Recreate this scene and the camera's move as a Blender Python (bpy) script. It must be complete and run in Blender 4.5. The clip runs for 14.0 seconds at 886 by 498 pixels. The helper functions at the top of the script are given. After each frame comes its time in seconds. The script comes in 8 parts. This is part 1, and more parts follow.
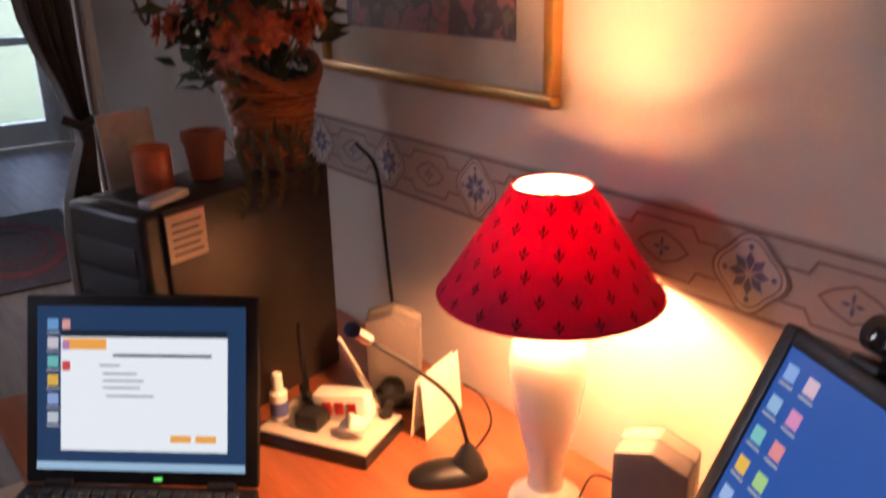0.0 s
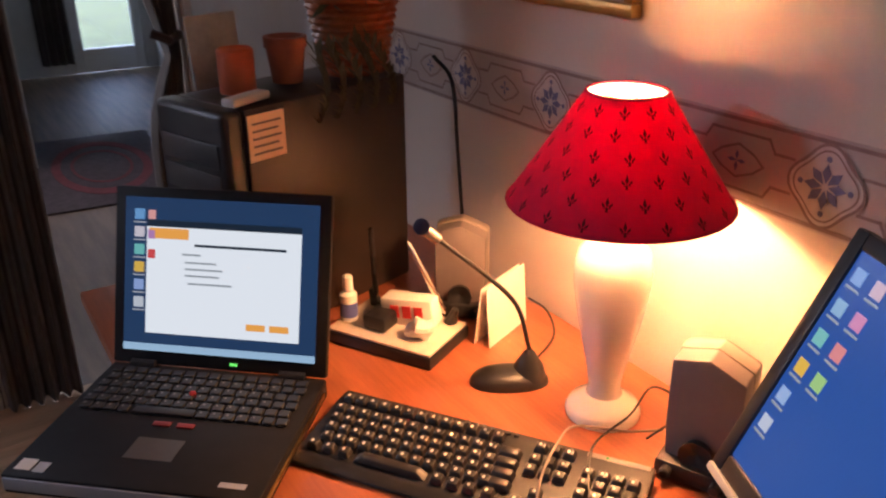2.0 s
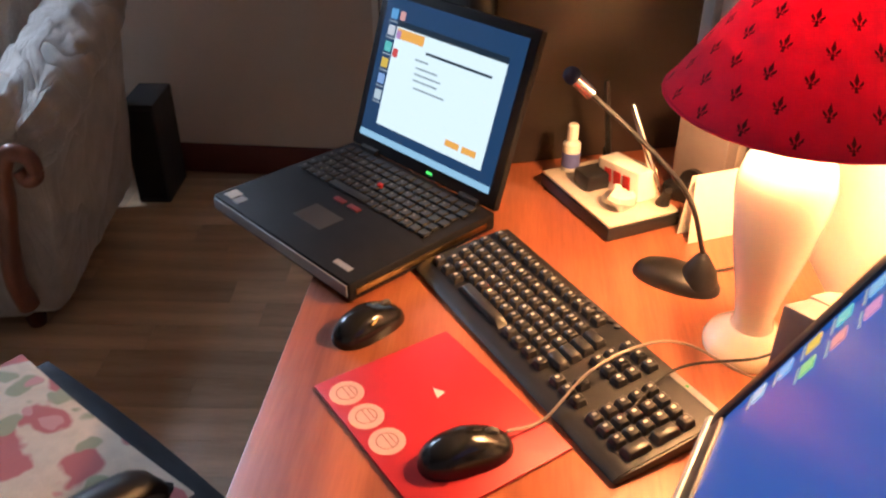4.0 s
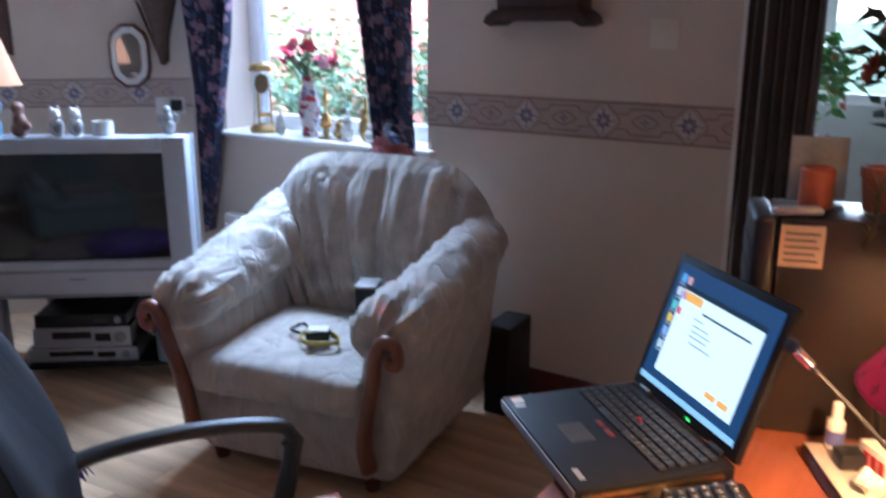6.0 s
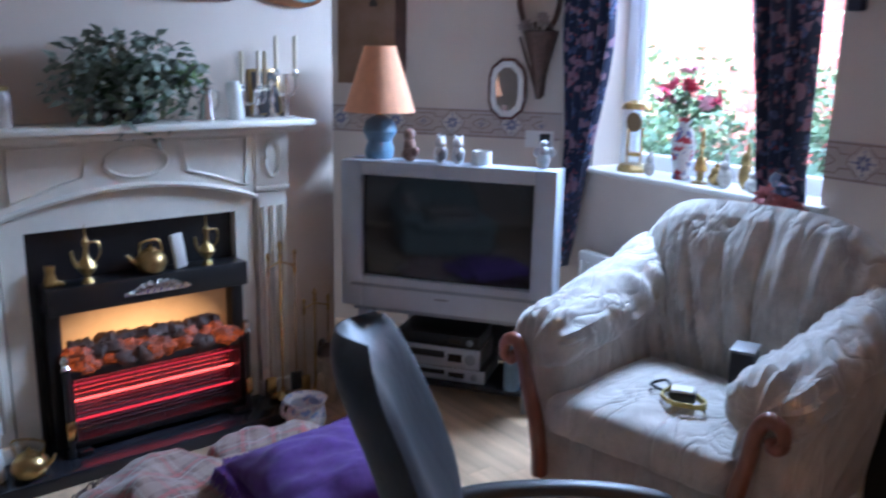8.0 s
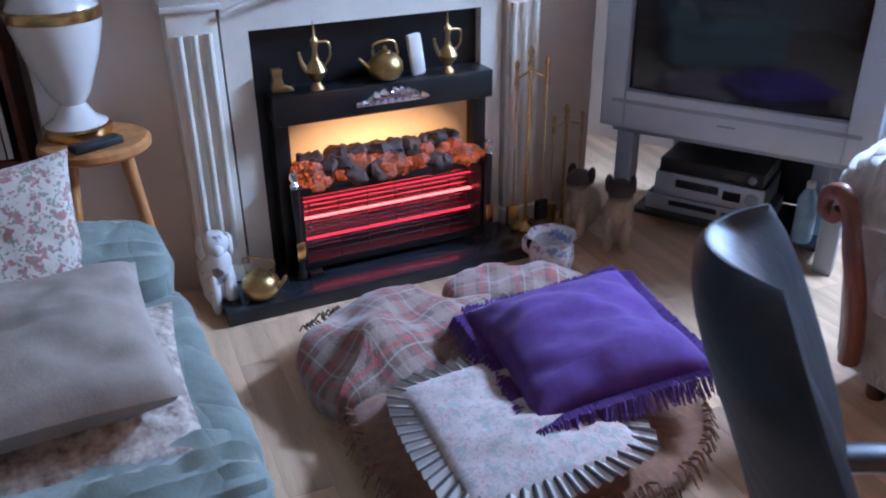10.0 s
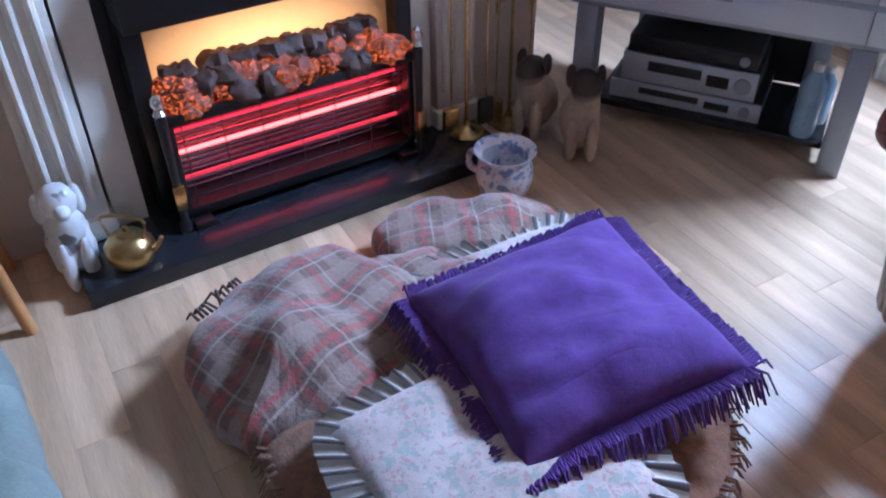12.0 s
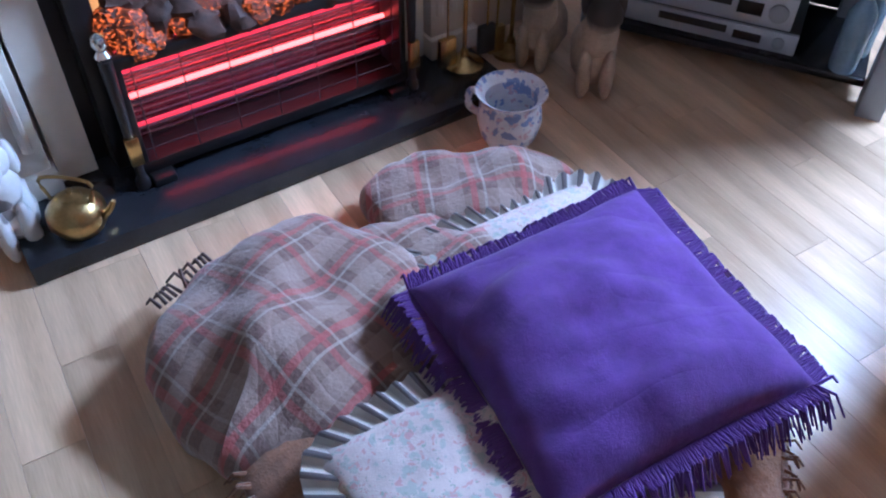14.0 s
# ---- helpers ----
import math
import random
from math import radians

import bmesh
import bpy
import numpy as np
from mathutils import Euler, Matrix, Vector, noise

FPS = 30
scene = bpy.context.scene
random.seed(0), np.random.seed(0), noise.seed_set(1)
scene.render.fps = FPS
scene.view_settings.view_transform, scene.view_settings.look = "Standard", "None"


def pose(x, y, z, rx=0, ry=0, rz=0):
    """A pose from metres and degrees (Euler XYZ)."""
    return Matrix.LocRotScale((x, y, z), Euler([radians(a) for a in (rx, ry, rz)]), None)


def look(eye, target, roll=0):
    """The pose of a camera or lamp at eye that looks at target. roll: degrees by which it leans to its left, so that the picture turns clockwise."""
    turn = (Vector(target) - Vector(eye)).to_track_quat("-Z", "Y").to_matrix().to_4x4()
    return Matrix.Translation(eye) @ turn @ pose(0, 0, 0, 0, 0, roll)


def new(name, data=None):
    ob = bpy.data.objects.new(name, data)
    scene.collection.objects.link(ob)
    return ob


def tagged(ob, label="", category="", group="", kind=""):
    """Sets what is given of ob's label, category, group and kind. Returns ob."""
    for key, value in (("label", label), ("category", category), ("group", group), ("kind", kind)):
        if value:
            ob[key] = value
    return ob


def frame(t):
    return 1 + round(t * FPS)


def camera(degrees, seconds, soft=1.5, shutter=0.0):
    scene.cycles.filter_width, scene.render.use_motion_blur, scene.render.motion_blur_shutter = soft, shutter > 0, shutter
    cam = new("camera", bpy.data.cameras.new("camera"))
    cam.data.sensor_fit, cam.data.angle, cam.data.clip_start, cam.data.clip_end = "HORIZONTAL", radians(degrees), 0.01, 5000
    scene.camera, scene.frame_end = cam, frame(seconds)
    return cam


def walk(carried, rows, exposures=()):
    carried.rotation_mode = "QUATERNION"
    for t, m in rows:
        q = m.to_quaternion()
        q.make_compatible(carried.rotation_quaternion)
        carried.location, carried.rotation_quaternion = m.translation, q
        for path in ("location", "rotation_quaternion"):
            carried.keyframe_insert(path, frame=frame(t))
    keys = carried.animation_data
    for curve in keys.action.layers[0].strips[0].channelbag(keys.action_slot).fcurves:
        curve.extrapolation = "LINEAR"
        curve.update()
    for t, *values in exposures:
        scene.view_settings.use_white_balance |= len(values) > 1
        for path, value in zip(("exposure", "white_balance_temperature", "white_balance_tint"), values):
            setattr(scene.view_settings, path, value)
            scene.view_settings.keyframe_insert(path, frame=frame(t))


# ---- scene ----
cam = camera(55.7, 14.0, soft=2.1, shutter=0.4)
PATH = [
    (0, (-0.216, 0.064, 1.498), (0.916, 1.575, 0.837), -1.2),
    (0.5, (-0.205, 0.073, 1.438), (0.84, 1.574, 0.628), -1.4),
    (1, (-0.207, 0.071, 1.432), (0.811, 1.581, 0.606), -2.0),
    (1.5, (-0.209, 0.069, 1.428), (0.808, 1.574, 0.591), -1.8),
    (2, (-0.234, 0.031, 1.455), (0.726, 1.6, 0.669), -0.5),
    (2.2, (-0.208, -0.009, 1.445), (0.658, 1.625, 0.683), -1.3),
    (4.3, (0.241, -0.078, 1.418), (0.037, 1.586, 0.326), 1.0),
    (4.5, (0.266, -0.1, 1.437), (0.049, 1.579, 0.373), 2.4),
    (5, (0.411, -0.195, 1.443), (-0.299, 1.481, 0.615), 1.7),
    (5.5, (0.451, -0.224, 1.455), (-0.425, 1.432, 0.756), 0.5),
    (6, (0.454, -0.232, 1.48), (-0.609, 1.378, 0.952), 0.0),
    (6.5, (0.417, -0.23, 1.514), (-0.83, 1.292, 1.155), -0.0),
    (7, (0.378, -0.231, 1.491), (-1.001, 1.185, 1.185), 0.1),
    (7.5, (0.331, -0.226, 1.489), (-1.146, 1.078, 1.142), 0.5),
    (8, (0.231, -0.257, 1.475), (-1.374, 0.846, 1.022), 1.2),
    (8.5, (0.215, -0.225, 1.437), (-1.49, 0.657, 0.876), 2.4),
    (9, (0.126, -0.162, 1.385), (-1.616, 0.501, 0.662), 2.3),
    (9.2, (0.04, -0.184, 1.391), (-1.691, 0.458, 0.623), 1.7),
    (11.3, (-0.777, 0.001, 1.369), (-2.336, 0.597, 0.268), -0.9),
    (11.5, (-0.85, 0.008, 1.339), (-2.35, 0.697, 0.209), -0.8),
    (12, (-0.932, 0.069, 1.326), (-2.351, 0.743, 0.088), -0.8),
    (12.5, (-0.981, 0.118, 1.3), (-2.425, 0.685, 0.038), -3.7),
    (13, (-1.137, 0.137, 1.27), (-2.432, 0.836, -0.084), -0.7),
    (13.5, (-1.217, 0.134, 1.248), (-2.446, 0.839, -0.164), 1.3),
    (14, (-1.238, 0.153, 1.282), (-2.468, 0.807, -0.153), 1.0),
]
walk(cam, [(t, look(eye, target, roll)) for t, eye, target, roll in PATH], [(0.0, 3.38, 6800, 29), (2.2, 3.25, 6650, 29), (4.5, 3.7, 5850, 12), (5.5, 3.87, 5400, 14), (7.0, 3.65, 5300, 13), (8.5, 4.03, 5150, 15), (11.5, 4.4, 5000, 17), (14.0, 4.45, 4950, 17)])

# ---- world and light ----
# the north end of the room is laid out small and then spread from one pivot
FAR = Matrix.Translation((0.40, -0.23, 1.535)) @ Matrix.Scale(1.19, 4) @ Matrix.Translation((-0.40, 0.23, -1.535))
STOPS = 3.4
KEEP = 2 ** -STOPS  # keeps lamps and screens in step with the exposure
world = bpy.data.worlds.new("world")
scene.world = world
world.use_nodes = True
wn = world.node_tree.nodes
sky = wn.new("ShaderNodeTexSky")
sky.sky_type = "NISHITA"
sky.sun_disc = False
sky.sun_elevation = radians(40)
sky.sun_rotation = radians(200)
world.node_tree.links.new(sky.outputs[0], wn["Background"].inputs[0])
wn["Background"].inputs[1].default_value = 0.15


def area_lamp(name, eye, target, sx, sy, watts, colour):
    data = bpy.data.lights.new(name, "AREA")
    data.shape, data.size, data.size_y, data.energy, data.color = "RECTANGLE", sx, sy, watts * KEEP, colour
    data.spread = radians(125)
    ob = new(name, data)
    ob.matrix_world = look(eye, target)
    return ob


def point_lamp(name, eye, watts, colour, radius=0.03):
    data = bpy.data.lights.new(name, "POINT")
    data.energy, data.color, data.shadow_soft_size = watts * KEEP, colour, radius
    ob = new(name, data)
    ob.location = eye
    return ob


sun_data = bpy.data.lights.new("sun", "SUN")
sun_data.energy, sun_data.angle, sun_data.color = 0.9, radians(10), (1.0, 0.97, 0.92)
sun = new("sun", sun_data)
sun.matrix_world = look((0, 0, 10), (-3.0, 8.5, 2))
area_lamp("window_light", FAR @ Vector((-1.7, 2.27, 2.03)), (-1.75, 0.9, 0.2), 1.1, 0.26, 59.0, (0.66, 0.82, 1.0))
area_lamp("kitchen_window_light", (-0.45, 5.15, 1.95), (-0.35, 3.6, 0.7), 0.85, 0.3, 16.0, (0.85, 0.93, 1.0))
LAMP_X, LAMP_Y = 0.506, 0.796
point_lamp("bulb_light", (LAMP_X, LAMP_Y, 1.150), 37.0, (1.0, 0.50, 0.19), 0.035)

# ---- materials ----
MATS = {}


def mat(name, colour, rough=0.6, metal=0.0, vary=0.12, scale=14.0, bump=0.0, bump_scale=120.0, emit=None, emit_strength=0.0,
        colour2=None, sheen=0.0, coat=0.0, stretch=(1, 1, 1), trans=0.0, per_object=0.0):
    """A surface with two scales of variation, optional second colour and fine relief."""
    if name in MATS:
        return MATS[name]
    m = bpy.data.materials.new(name)
    MATS[name] = m
    m.use_nodes = True
    nt = m.node_tree
    n, l = nt.nodes, nt.links
    b = n["Principled BSDF"]
    b.inputs["Roughness"].default_value = rough
    b.inputs["Metallic"].default_value = metal
    if sheen:
        b.inputs["Sheen Weight"].default_value = sheen
    if coat:
        b.inputs["Coat Weight"].default_value = coat
        b.inputs["Coat Roughness"].default_value = 0.12
    if trans:
        b.inputs["Transmission Weight"].default_value = trans
    tc = n.new("ShaderNodeTexCoord")
    mp = n.new("ShaderNodeMapping")
    mp.inputs["Scale"].default_value = stretch
    l.new(tc.outputs["Object"], mp.inputs[0])
    big = n.new("ShaderNodeTexNoise")
    big.inputs["Scale"].default_value, big.inputs["Detail"].default_value = scale, 5
    fine = n.new("ShaderNodeTexNoise")
    fine.inputs["Scale"].default_value, fine.inputs["Detail"].default_value = bump_scale, 3
    l.new(mp.outputs[0], big.inputs["Vector"])
    l.new(mp.outputs[0], fine.inputs["Vector"])
    add = n.new("ShaderNodeMath")
    add.operation = "MULTIPLY_ADD"
    add.inputs[1].default_value = 0.35
    l.new(fine.outputs[0], add.inputs[0])
    l.new(big.outputs[0], add.inputs[2])
    ramp = n.new("ShaderNodeValToRGB")
    e = ramp.color_ramp.elements
    e[0].position, e[1].position = 0.42, 0.92
    c2 = colour2 or colour
    e[0].color = (*[max(0, c * (1 - vary)) for c in colour], 1)
    e[1].color = (*[min(1, c * (1 + vary)) for c in c2], 1)
    l.new(add.outputs[0], ramp.inputs[0])
    out = ramp.outputs[0]
    if per_object:
        info = n.new("ShaderNodeObjectInfo")
        hsv = n.new("ShaderNodeHueSaturation")
        rng = n.new("ShaderNodeMapRange")
        rng.inputs[3].default_value, rng.inputs[4].default_value = 1 - per_object, 1 + per_object
        l.new(info.outputs["Random"], rng.inputs[0])
        l.new(rng.outputs[0], hsv.inputs["Value"])
        l.new(out, hsv.inputs["Color"])
        out = hsv.outputs[0]
    l.new(out, b.inputs["Base Color"])
    if bump:
        bp = n.new("ShaderNodeBump")
        bp.inputs["Strength"].default_value, bp.inputs["Distance"].default_value = bump, 0.004
        l.new(add.outputs[0], bp.inputs["Height"])
        l.new(bp.outputs[0], b.inputs["Normal"])
    if emit:
        b.inputs["Emission Color"].default_value = (*emit, 1)
        b.inputs["Emission Strength"].default_value = emit_strength * KEEP
    return m


def wood(name, dark, light, rough=0.4, axis=0, scale=3.0, coat=0.0, per_object=0.0):
    """Wood grain drawn out along one axis."""
    if name in MATS:
        return MATS[name]
    st = [9.0, 9.0, 9.0]
    st[axis] = 0.7
    m = mat(name, dark, rough, vary=0.15, scale=scale, bump=0.12, bump_scale=30.0, colour2=light, coat=coat, stretch=tuple(st), per_object=per_object)
    return m


def spotted(name, ground, tones, scale=26.0, rough=0.85, cover=0.42, bump=0.3):
    """Printed cloth: scattered blooms of several tones on a ground."""
    m = mat(name, ground, rough, vary=0.1, scale=40.0, bump=bump, bump_scale=300.0, sheen=0.3)
    nt = m.node_tree
    n, l = nt.nodes, nt.links
    b = n["Principled BSDF"]
    src = b.inputs["Base Color"].links[0].from_socket
    tc = n.new("ShaderNodeTexCoord")
    warp = n.new("ShaderNodeTexNoise")
    warp.inputs["Scale"].default_value = scale * 1.5
    mixv = n.new("ShaderNodeMix")
    mixv.data_type = "VECTOR"
    mixv.inputs[0].default_value = 0.06
    l.new(tc.outputs["Object"], warp.inputs["Vector"])
    l.new(tc.outputs["Object"], mixv.inputs[4])
    l.new(warp.outputs["Color"], mixv.inputs[5])
    for i, tone in enumerate(tones):
        vor = n.new("ShaderNodeTexVoronoi")
        vor.inputs["Scale"].default_value = scale * (1 + 0.37 * i)
        l.new(mixv.outputs[1], vor.inputs["Vector"])
        ra = n.new("ShaderNodeMapRange")
        ra.inputs[1].default_value, ra.inputs[2].default_value = cover - 0.1 * i + 0.06, cover - 0.1 * i
        l.new(vor.outputs["Distance"], ra.inputs[0])
        mx = n.new("ShaderNodeMix")
        mx.data_type = "RGBA"
        l.new(ra.outputs[0], mx.inputs[0])
        l.new(src, mx.inputs[6])
        mx.inputs[7].default_value = (*tone, 1)
        src = mx.outputs[2]
    l.new(src, b.inputs["Base Color"])
    return m


def glass(name, colour=(1, 1, 1), rough=0.0):
    if name in MATS:
        return MATS[name]
    m = bpy.data.materials.new(name)
    MATS[name] = m
    m.use_nodes = True
    b = m.node_tree.nodes["Principled BSDF"]
    b.inputs["Base Color"].default_value = (*colour, 1)
    b.inputs["Roughness"].default_value = rough
    b.inputs["Transmission Weight"].default_value = 1.0
    b.inputs["IOR"].default_value = 1.45
    return m


def cloth_lit(name, colour, through_colour, share=0.5):
    """Thin lampshade cloth that lets light through."""
    m = mat(name, colour, 0.9, vary=0.12, scale=60.0, bump=0.3, bump_scale=400.0)
    nt = m.node_tree
    n, l = nt.nodes, nt.links
    tr = n.new("ShaderNodeBsdfTranslucent")
    tr.inputs[0].default_value = (*through_colour, 1)
    mx = n.new("ShaderNodeMixShader")
    mx.inputs[0].default_value = share
    l.new(n["Principled BSDF"].outputs[0], mx.inputs[1])
    l.new(tr.outputs[0], mx.inputs[2])
    l.new(mx.outputs[0], n["Material Output"].inputs[0])
    return m


def creased(m, scale=8.0, depth=0.02, stretch=(1, 1, 1)):
    """Adds soft creases of cloth to a surface's relief."""
    nt = m.node_tree
    n, l = nt.nodes, nt.links
    b = n["Principled BSDF"]
    tc = n.new("ShaderNodeTexCoord")
    mp = n.new("ShaderNodeMapping")
    mp.inputs["Scale"].default_value = stretch
    l.new(tc.outputs["Object"], mp.inputs[0])
    no = n.new("ShaderNodeTexNoise")
    no.inputs["Scale"].default_value, no.inputs["Detail"].default_value, no.inputs["Distortion"].default_value = scale, 2.5, 0.9
    l.new(mp.outputs[0], no.inputs["Vector"])
    su = n.new("ShaderNodeMath")
    su.operation = "SUBTRACT"
    su.inputs[1].default_value = 0.5
    l.new(no.outputs[0], su.inputs[0])
    ab = n.new("ShaderNodeMath")
    ab.operation = "ABSOLUTE"
    l.new(su.outputs[0], ab.inputs[0])
    pw = n.new("ShaderNodeMath")
    pw.operation = "POWER"
    pw.inputs[1].default_value = 0.6
    l.new(ab.outputs[0], pw.inputs[0])
    bp = n.new("ShaderNodeBump")
    bp.inputs["Strength"].default_value, bp.inputs["Distance"].default_value = 0.8, depth
    l.new(pw.outputs[0], bp.inputs["Height"])
    if b.inputs["Normal"].links:
        l.new(b.inputs["Normal"].links[0].from_socket, bp.inputs["Normal"])
    l.new(bp.outputs[0], b.inputs["Normal"])
    return m


WALL = mat("cream_wallpaper", (0.66, 0.565, 0.485), 0.85, vary=0.05, scale=3.0, bump=0.25, bump_scale=160.0)
WHITE = mat("white_paint", (0.78, 0.76, 0.72), 0.45, vary=0.04, scale=8.0)
CREAM = mat("cream_paint", (0.74, 0.69, 0.60), 0.4, vary=0.06, scale=9.0, bump=0.08, bump_scale=60.0)
UPVC = mat("white_plastic_frame", (0.82, 0.83, 0.84), 0.3, vary=0.02)
CEIL = mat("ceiling_paint", (0.8, 0.79, 0.76), 0.9, vary=0.03, bump=0.2, bump_scale=90.0)
BLACK = mat("black_plastic", (0.015, 0.015, 0.017), 0.42, vary=0.2, scale=30.0, bump=0.06, bump_scale=500.0)
BLACKM = mat("black_enamel", (0.012, 0.011, 0.012), 0.32, vary=0.2, scale=12.0)
DARKGREY = mat("dark_grey_plastic", (0.05, 0.05, 0.053), 0.45, vary=0.15, scale=20.0)
GREY = mat("grey_plastic", (0.22, 0.21, 0.21), 0.45, vary=0.08, scale=20.0)
SILVER = mat("silver_plastic", (0.50, 0.53, 0.58), 0.38, metal=0.25, vary=0.06, scale=10.0)
SILVER2 = mat("dull_silver_plastic", (0.30, 0.32, 0.36), 0.42, metal=0.2, vary=0.08, scale=10.0)
BRASS = mat("polished_brass", (0.72, 0.50, 0.20), 0.24, metal=1.0, vary=0.2, scale=30.0)
OLDBRASS = mat("tarnished_brass", (0.42, 0.29, 0.12), 0.34, metal=1.0, vary=0.35, scale=25.0)
CHROME = mat("silver_metal", (0.75, 0.74, 0.72), 0.2, metal=1.0, vary=0.1, scale=30.0)
CERAMIC = mat("glazed_white_ceramic", (0.80, 0.76, 0.70), 0.16, vary=0.03, scale=10.0, coat=0.4)
CHINA = spotted("blue_and_white_china", (0.72, 0.72, 0.74), [(0.25, 0.32, 0.55), (0.6, 0.45, 0.5)], scale=28.0, rough=0.2, cover=0.36, bump=0.02)
PAPER = mat("paper", (0.78, 0.75, 0.70), 0.8, vary=0.04)
INK = mat("grey_print", (0.12, 0.11, 0.12), 0.8)
DESKTOP = wood("reddish_cherry_laminate", (0.27, 0.07, 0.032), (0.42, 0.135, 0.06), rough=0.34, axis=1, scale=2.2)
MAHOG = wood("dark_mahogany", (0.07, 0.018, 0.010), (0.14, 0.04, 0.022), rough=0.4, axis=2, coat=0.1)
PINE = wood("orange_pine", (0.42, 0.18, 0.06), (0.58, 0.28, 0.10), rough=0.35, axis=2)
SHOWWOOD = wood("reddish_show_wood", (0.14, 0.045, 0.028), (0.24, 0.085, 0.05), rough=0.35, axis=2, coat=0.2)
FLOORW = wood("pale_oak_plank", (0.54, 0.355, 0.21), (0.68, 0.48, 0.31), rough=0.30, axis=0, scale=2.0, per_object=0.22)
FLOORGAP = mat("plank_joint", (0.48, 0.32, 0.20), 0.7)
VELOUR = creased(mat("mink_crushed_velour", (0.46, 0.42, 0.38), 0.75, vary=0.2, scale=14.0, bump=0.35, bump_scale=180.0, sheen=0.5), 5.0, 0.030, (1.8, 1, 0.7))
SAGE = creased(mat("sage_green_velour", (0.20, 0.235, 0.205), 0.75, vary=0.3, scale=12.0, bump=0.35, bump_scale=200.0, sheen=0.4), 4.0, 0.010)
LEATHER = creased(mat("black_leatherette", (0.017, 0.025, 0.038), 0.48, vary=0.2, scale=18.0, bump=0.2, bump_scale=160.0), 4.0, 0.003)
FLORAL = spotted("pink_floral_cotton", (0.62, 0.54, 0.44), [(0.45, 0.13, 0.14), (0.30, 0.33, 0.22), (0.55, 0.28, 0.28)], scale=11.0, cover=0.40)
FLORAL2 = spotted("faded_floral_linen", (0.62, 0.56, 0.48), [(0.40, 0.20, 0.19), (0.28, 0.30, 0.22)], scale=38.0, cover=0.40)
TAPEST = spotted("pale_floral_tapestry_cloth", (0.50, 0.41, 0.38), [(0.36, 0.36, 0.33), (0.46, 0.27, 0.26), (0.28, 0.32, 0.27)], scale=34.0, cover=0.36)
PURPLE = creased(mat("purple_cotton", (0.080, 0.024, 0.165), 0.9, vary=0.22, scale=30.0, bump=0.5, bump_scale=350.0, sheen=0.08), 2.5, 0.010, (1, 0.5, 1))
FUR = mat("brown_plush", (0.20, 0.085, 0.04), 0.95, vary=0.3, scale=45.0, bump=0.8, bump_scale=260.0, sheen=0.5)
CURT = spotted("navy_floral_curtain", (0.014, 0.022, 0.06), [(0.34, 0.20, 0.26), (0.10, 0.13, 0.26), (0.28, 0.06, 0.09)], scale=20.0, cover=0.36)
BROWNC = mat("brown_velvet_curtain", (0.06, 0.038, 0.034), 0.9, vary=0.2, scale=18.0, bump=0.3, bump_scale=150.0, sheen=0.4)
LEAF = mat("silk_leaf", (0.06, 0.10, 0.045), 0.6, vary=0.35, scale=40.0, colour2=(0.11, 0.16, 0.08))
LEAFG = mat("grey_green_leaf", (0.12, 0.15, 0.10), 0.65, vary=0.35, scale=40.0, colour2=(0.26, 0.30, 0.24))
PINKF = mat("red_pink_petal", (0.62, 0.05, 0.12), 0.6, vary=0.25, scale=50.0)
REDF = mat("rust_red_petal", (0.42, 0.06, 0.03), 0.65, vary=0.3, scale=50.0, colour2=(0.62, 0.17, 0.08))
WICKER = mat("stained_wicker", (0.30, 0.085, 0.025), 0.5, vary=0.3, scale=40.0)
CANDLEW = mat("ivory_wax", (0.72, 0.60, 0.42), 0.5, vary=0.05)
CANDLER = mat("orange_red_wax", (0.46, 0.10, 0.04), 0.45, vary=0.12, scale=20.0)
SCREEN_OFF = mat("dark_tube_glass", (0.012, 0.013, 0.016), 0.08, vary=0.05, coat=0.5)
BLUESCR = mat("blue_screen", (0.0, 0.0, 0.0), 0.3, emit=(0.012, 0.085, 0.34), emit_strength=1.0)
NAVYSCR = mat("dark_blue_screen", (0.0, 0.0, 0.0), 0.3, emit=(0.012, 0.045, 0.11), emit_strength=1.0)
WHITESCR = mat("white_window_screen", (0.0, 0.0, 0.0), 0.3, emit=(0.70, 0.86, 0.88), emit_strength=1.0)


def icon_mat(name, c, k=0.8):
    return mat(name, (0, 0, 0), 0.3, emit=c, emit_strength=k)


# ---- builders ----
def thing(name, label, category, place=(0, 0, 0), turn=0.0, group="", kind="", tilt=(0, 0)):
    ob = new(name)
    ob.empty_display_size = 0.1
    ob.matrix_basis = pose(*place, tilt[0], tilt[1], turn)
    return tagged(ob, label, category, group, kind)


def mesh_of(name, bm, material, smooth=True):
    me = bpy.data.meshes.new(name)
    bmesh.ops.recalc_face_normals(bm, faces=bm.faces[:])
    bm.to_mesh(me)
    bm.free()
    me.materials.append(material)
    if smooth:
        me.polygons.foreach_set("use_smooth", [True] * len(me.polygons))
        me.set_sharp_from_angle(angle=radians(38))
    return me


def part(name, bm, material, parent, label="", at=None):
    ob = new(name, mesh_of(name, bm, material))
    ob.parent = parent
    if at is not None:
        ob.matrix_basis = at
    return tagged(ob, label)


def solo(name, bm, material, label, category="", kind="", group=""):
    ob = new(name, mesh_of(name, bm, material))
    return tagged(ob, label, category, group, kind)


def share(name, mesh, parent, m, label=""):
    """Another object on one mesh."""
    ob = new(name, mesh)
    ob.parent = parent
    ob.matrix_basis = m
    return tagged(ob, label)


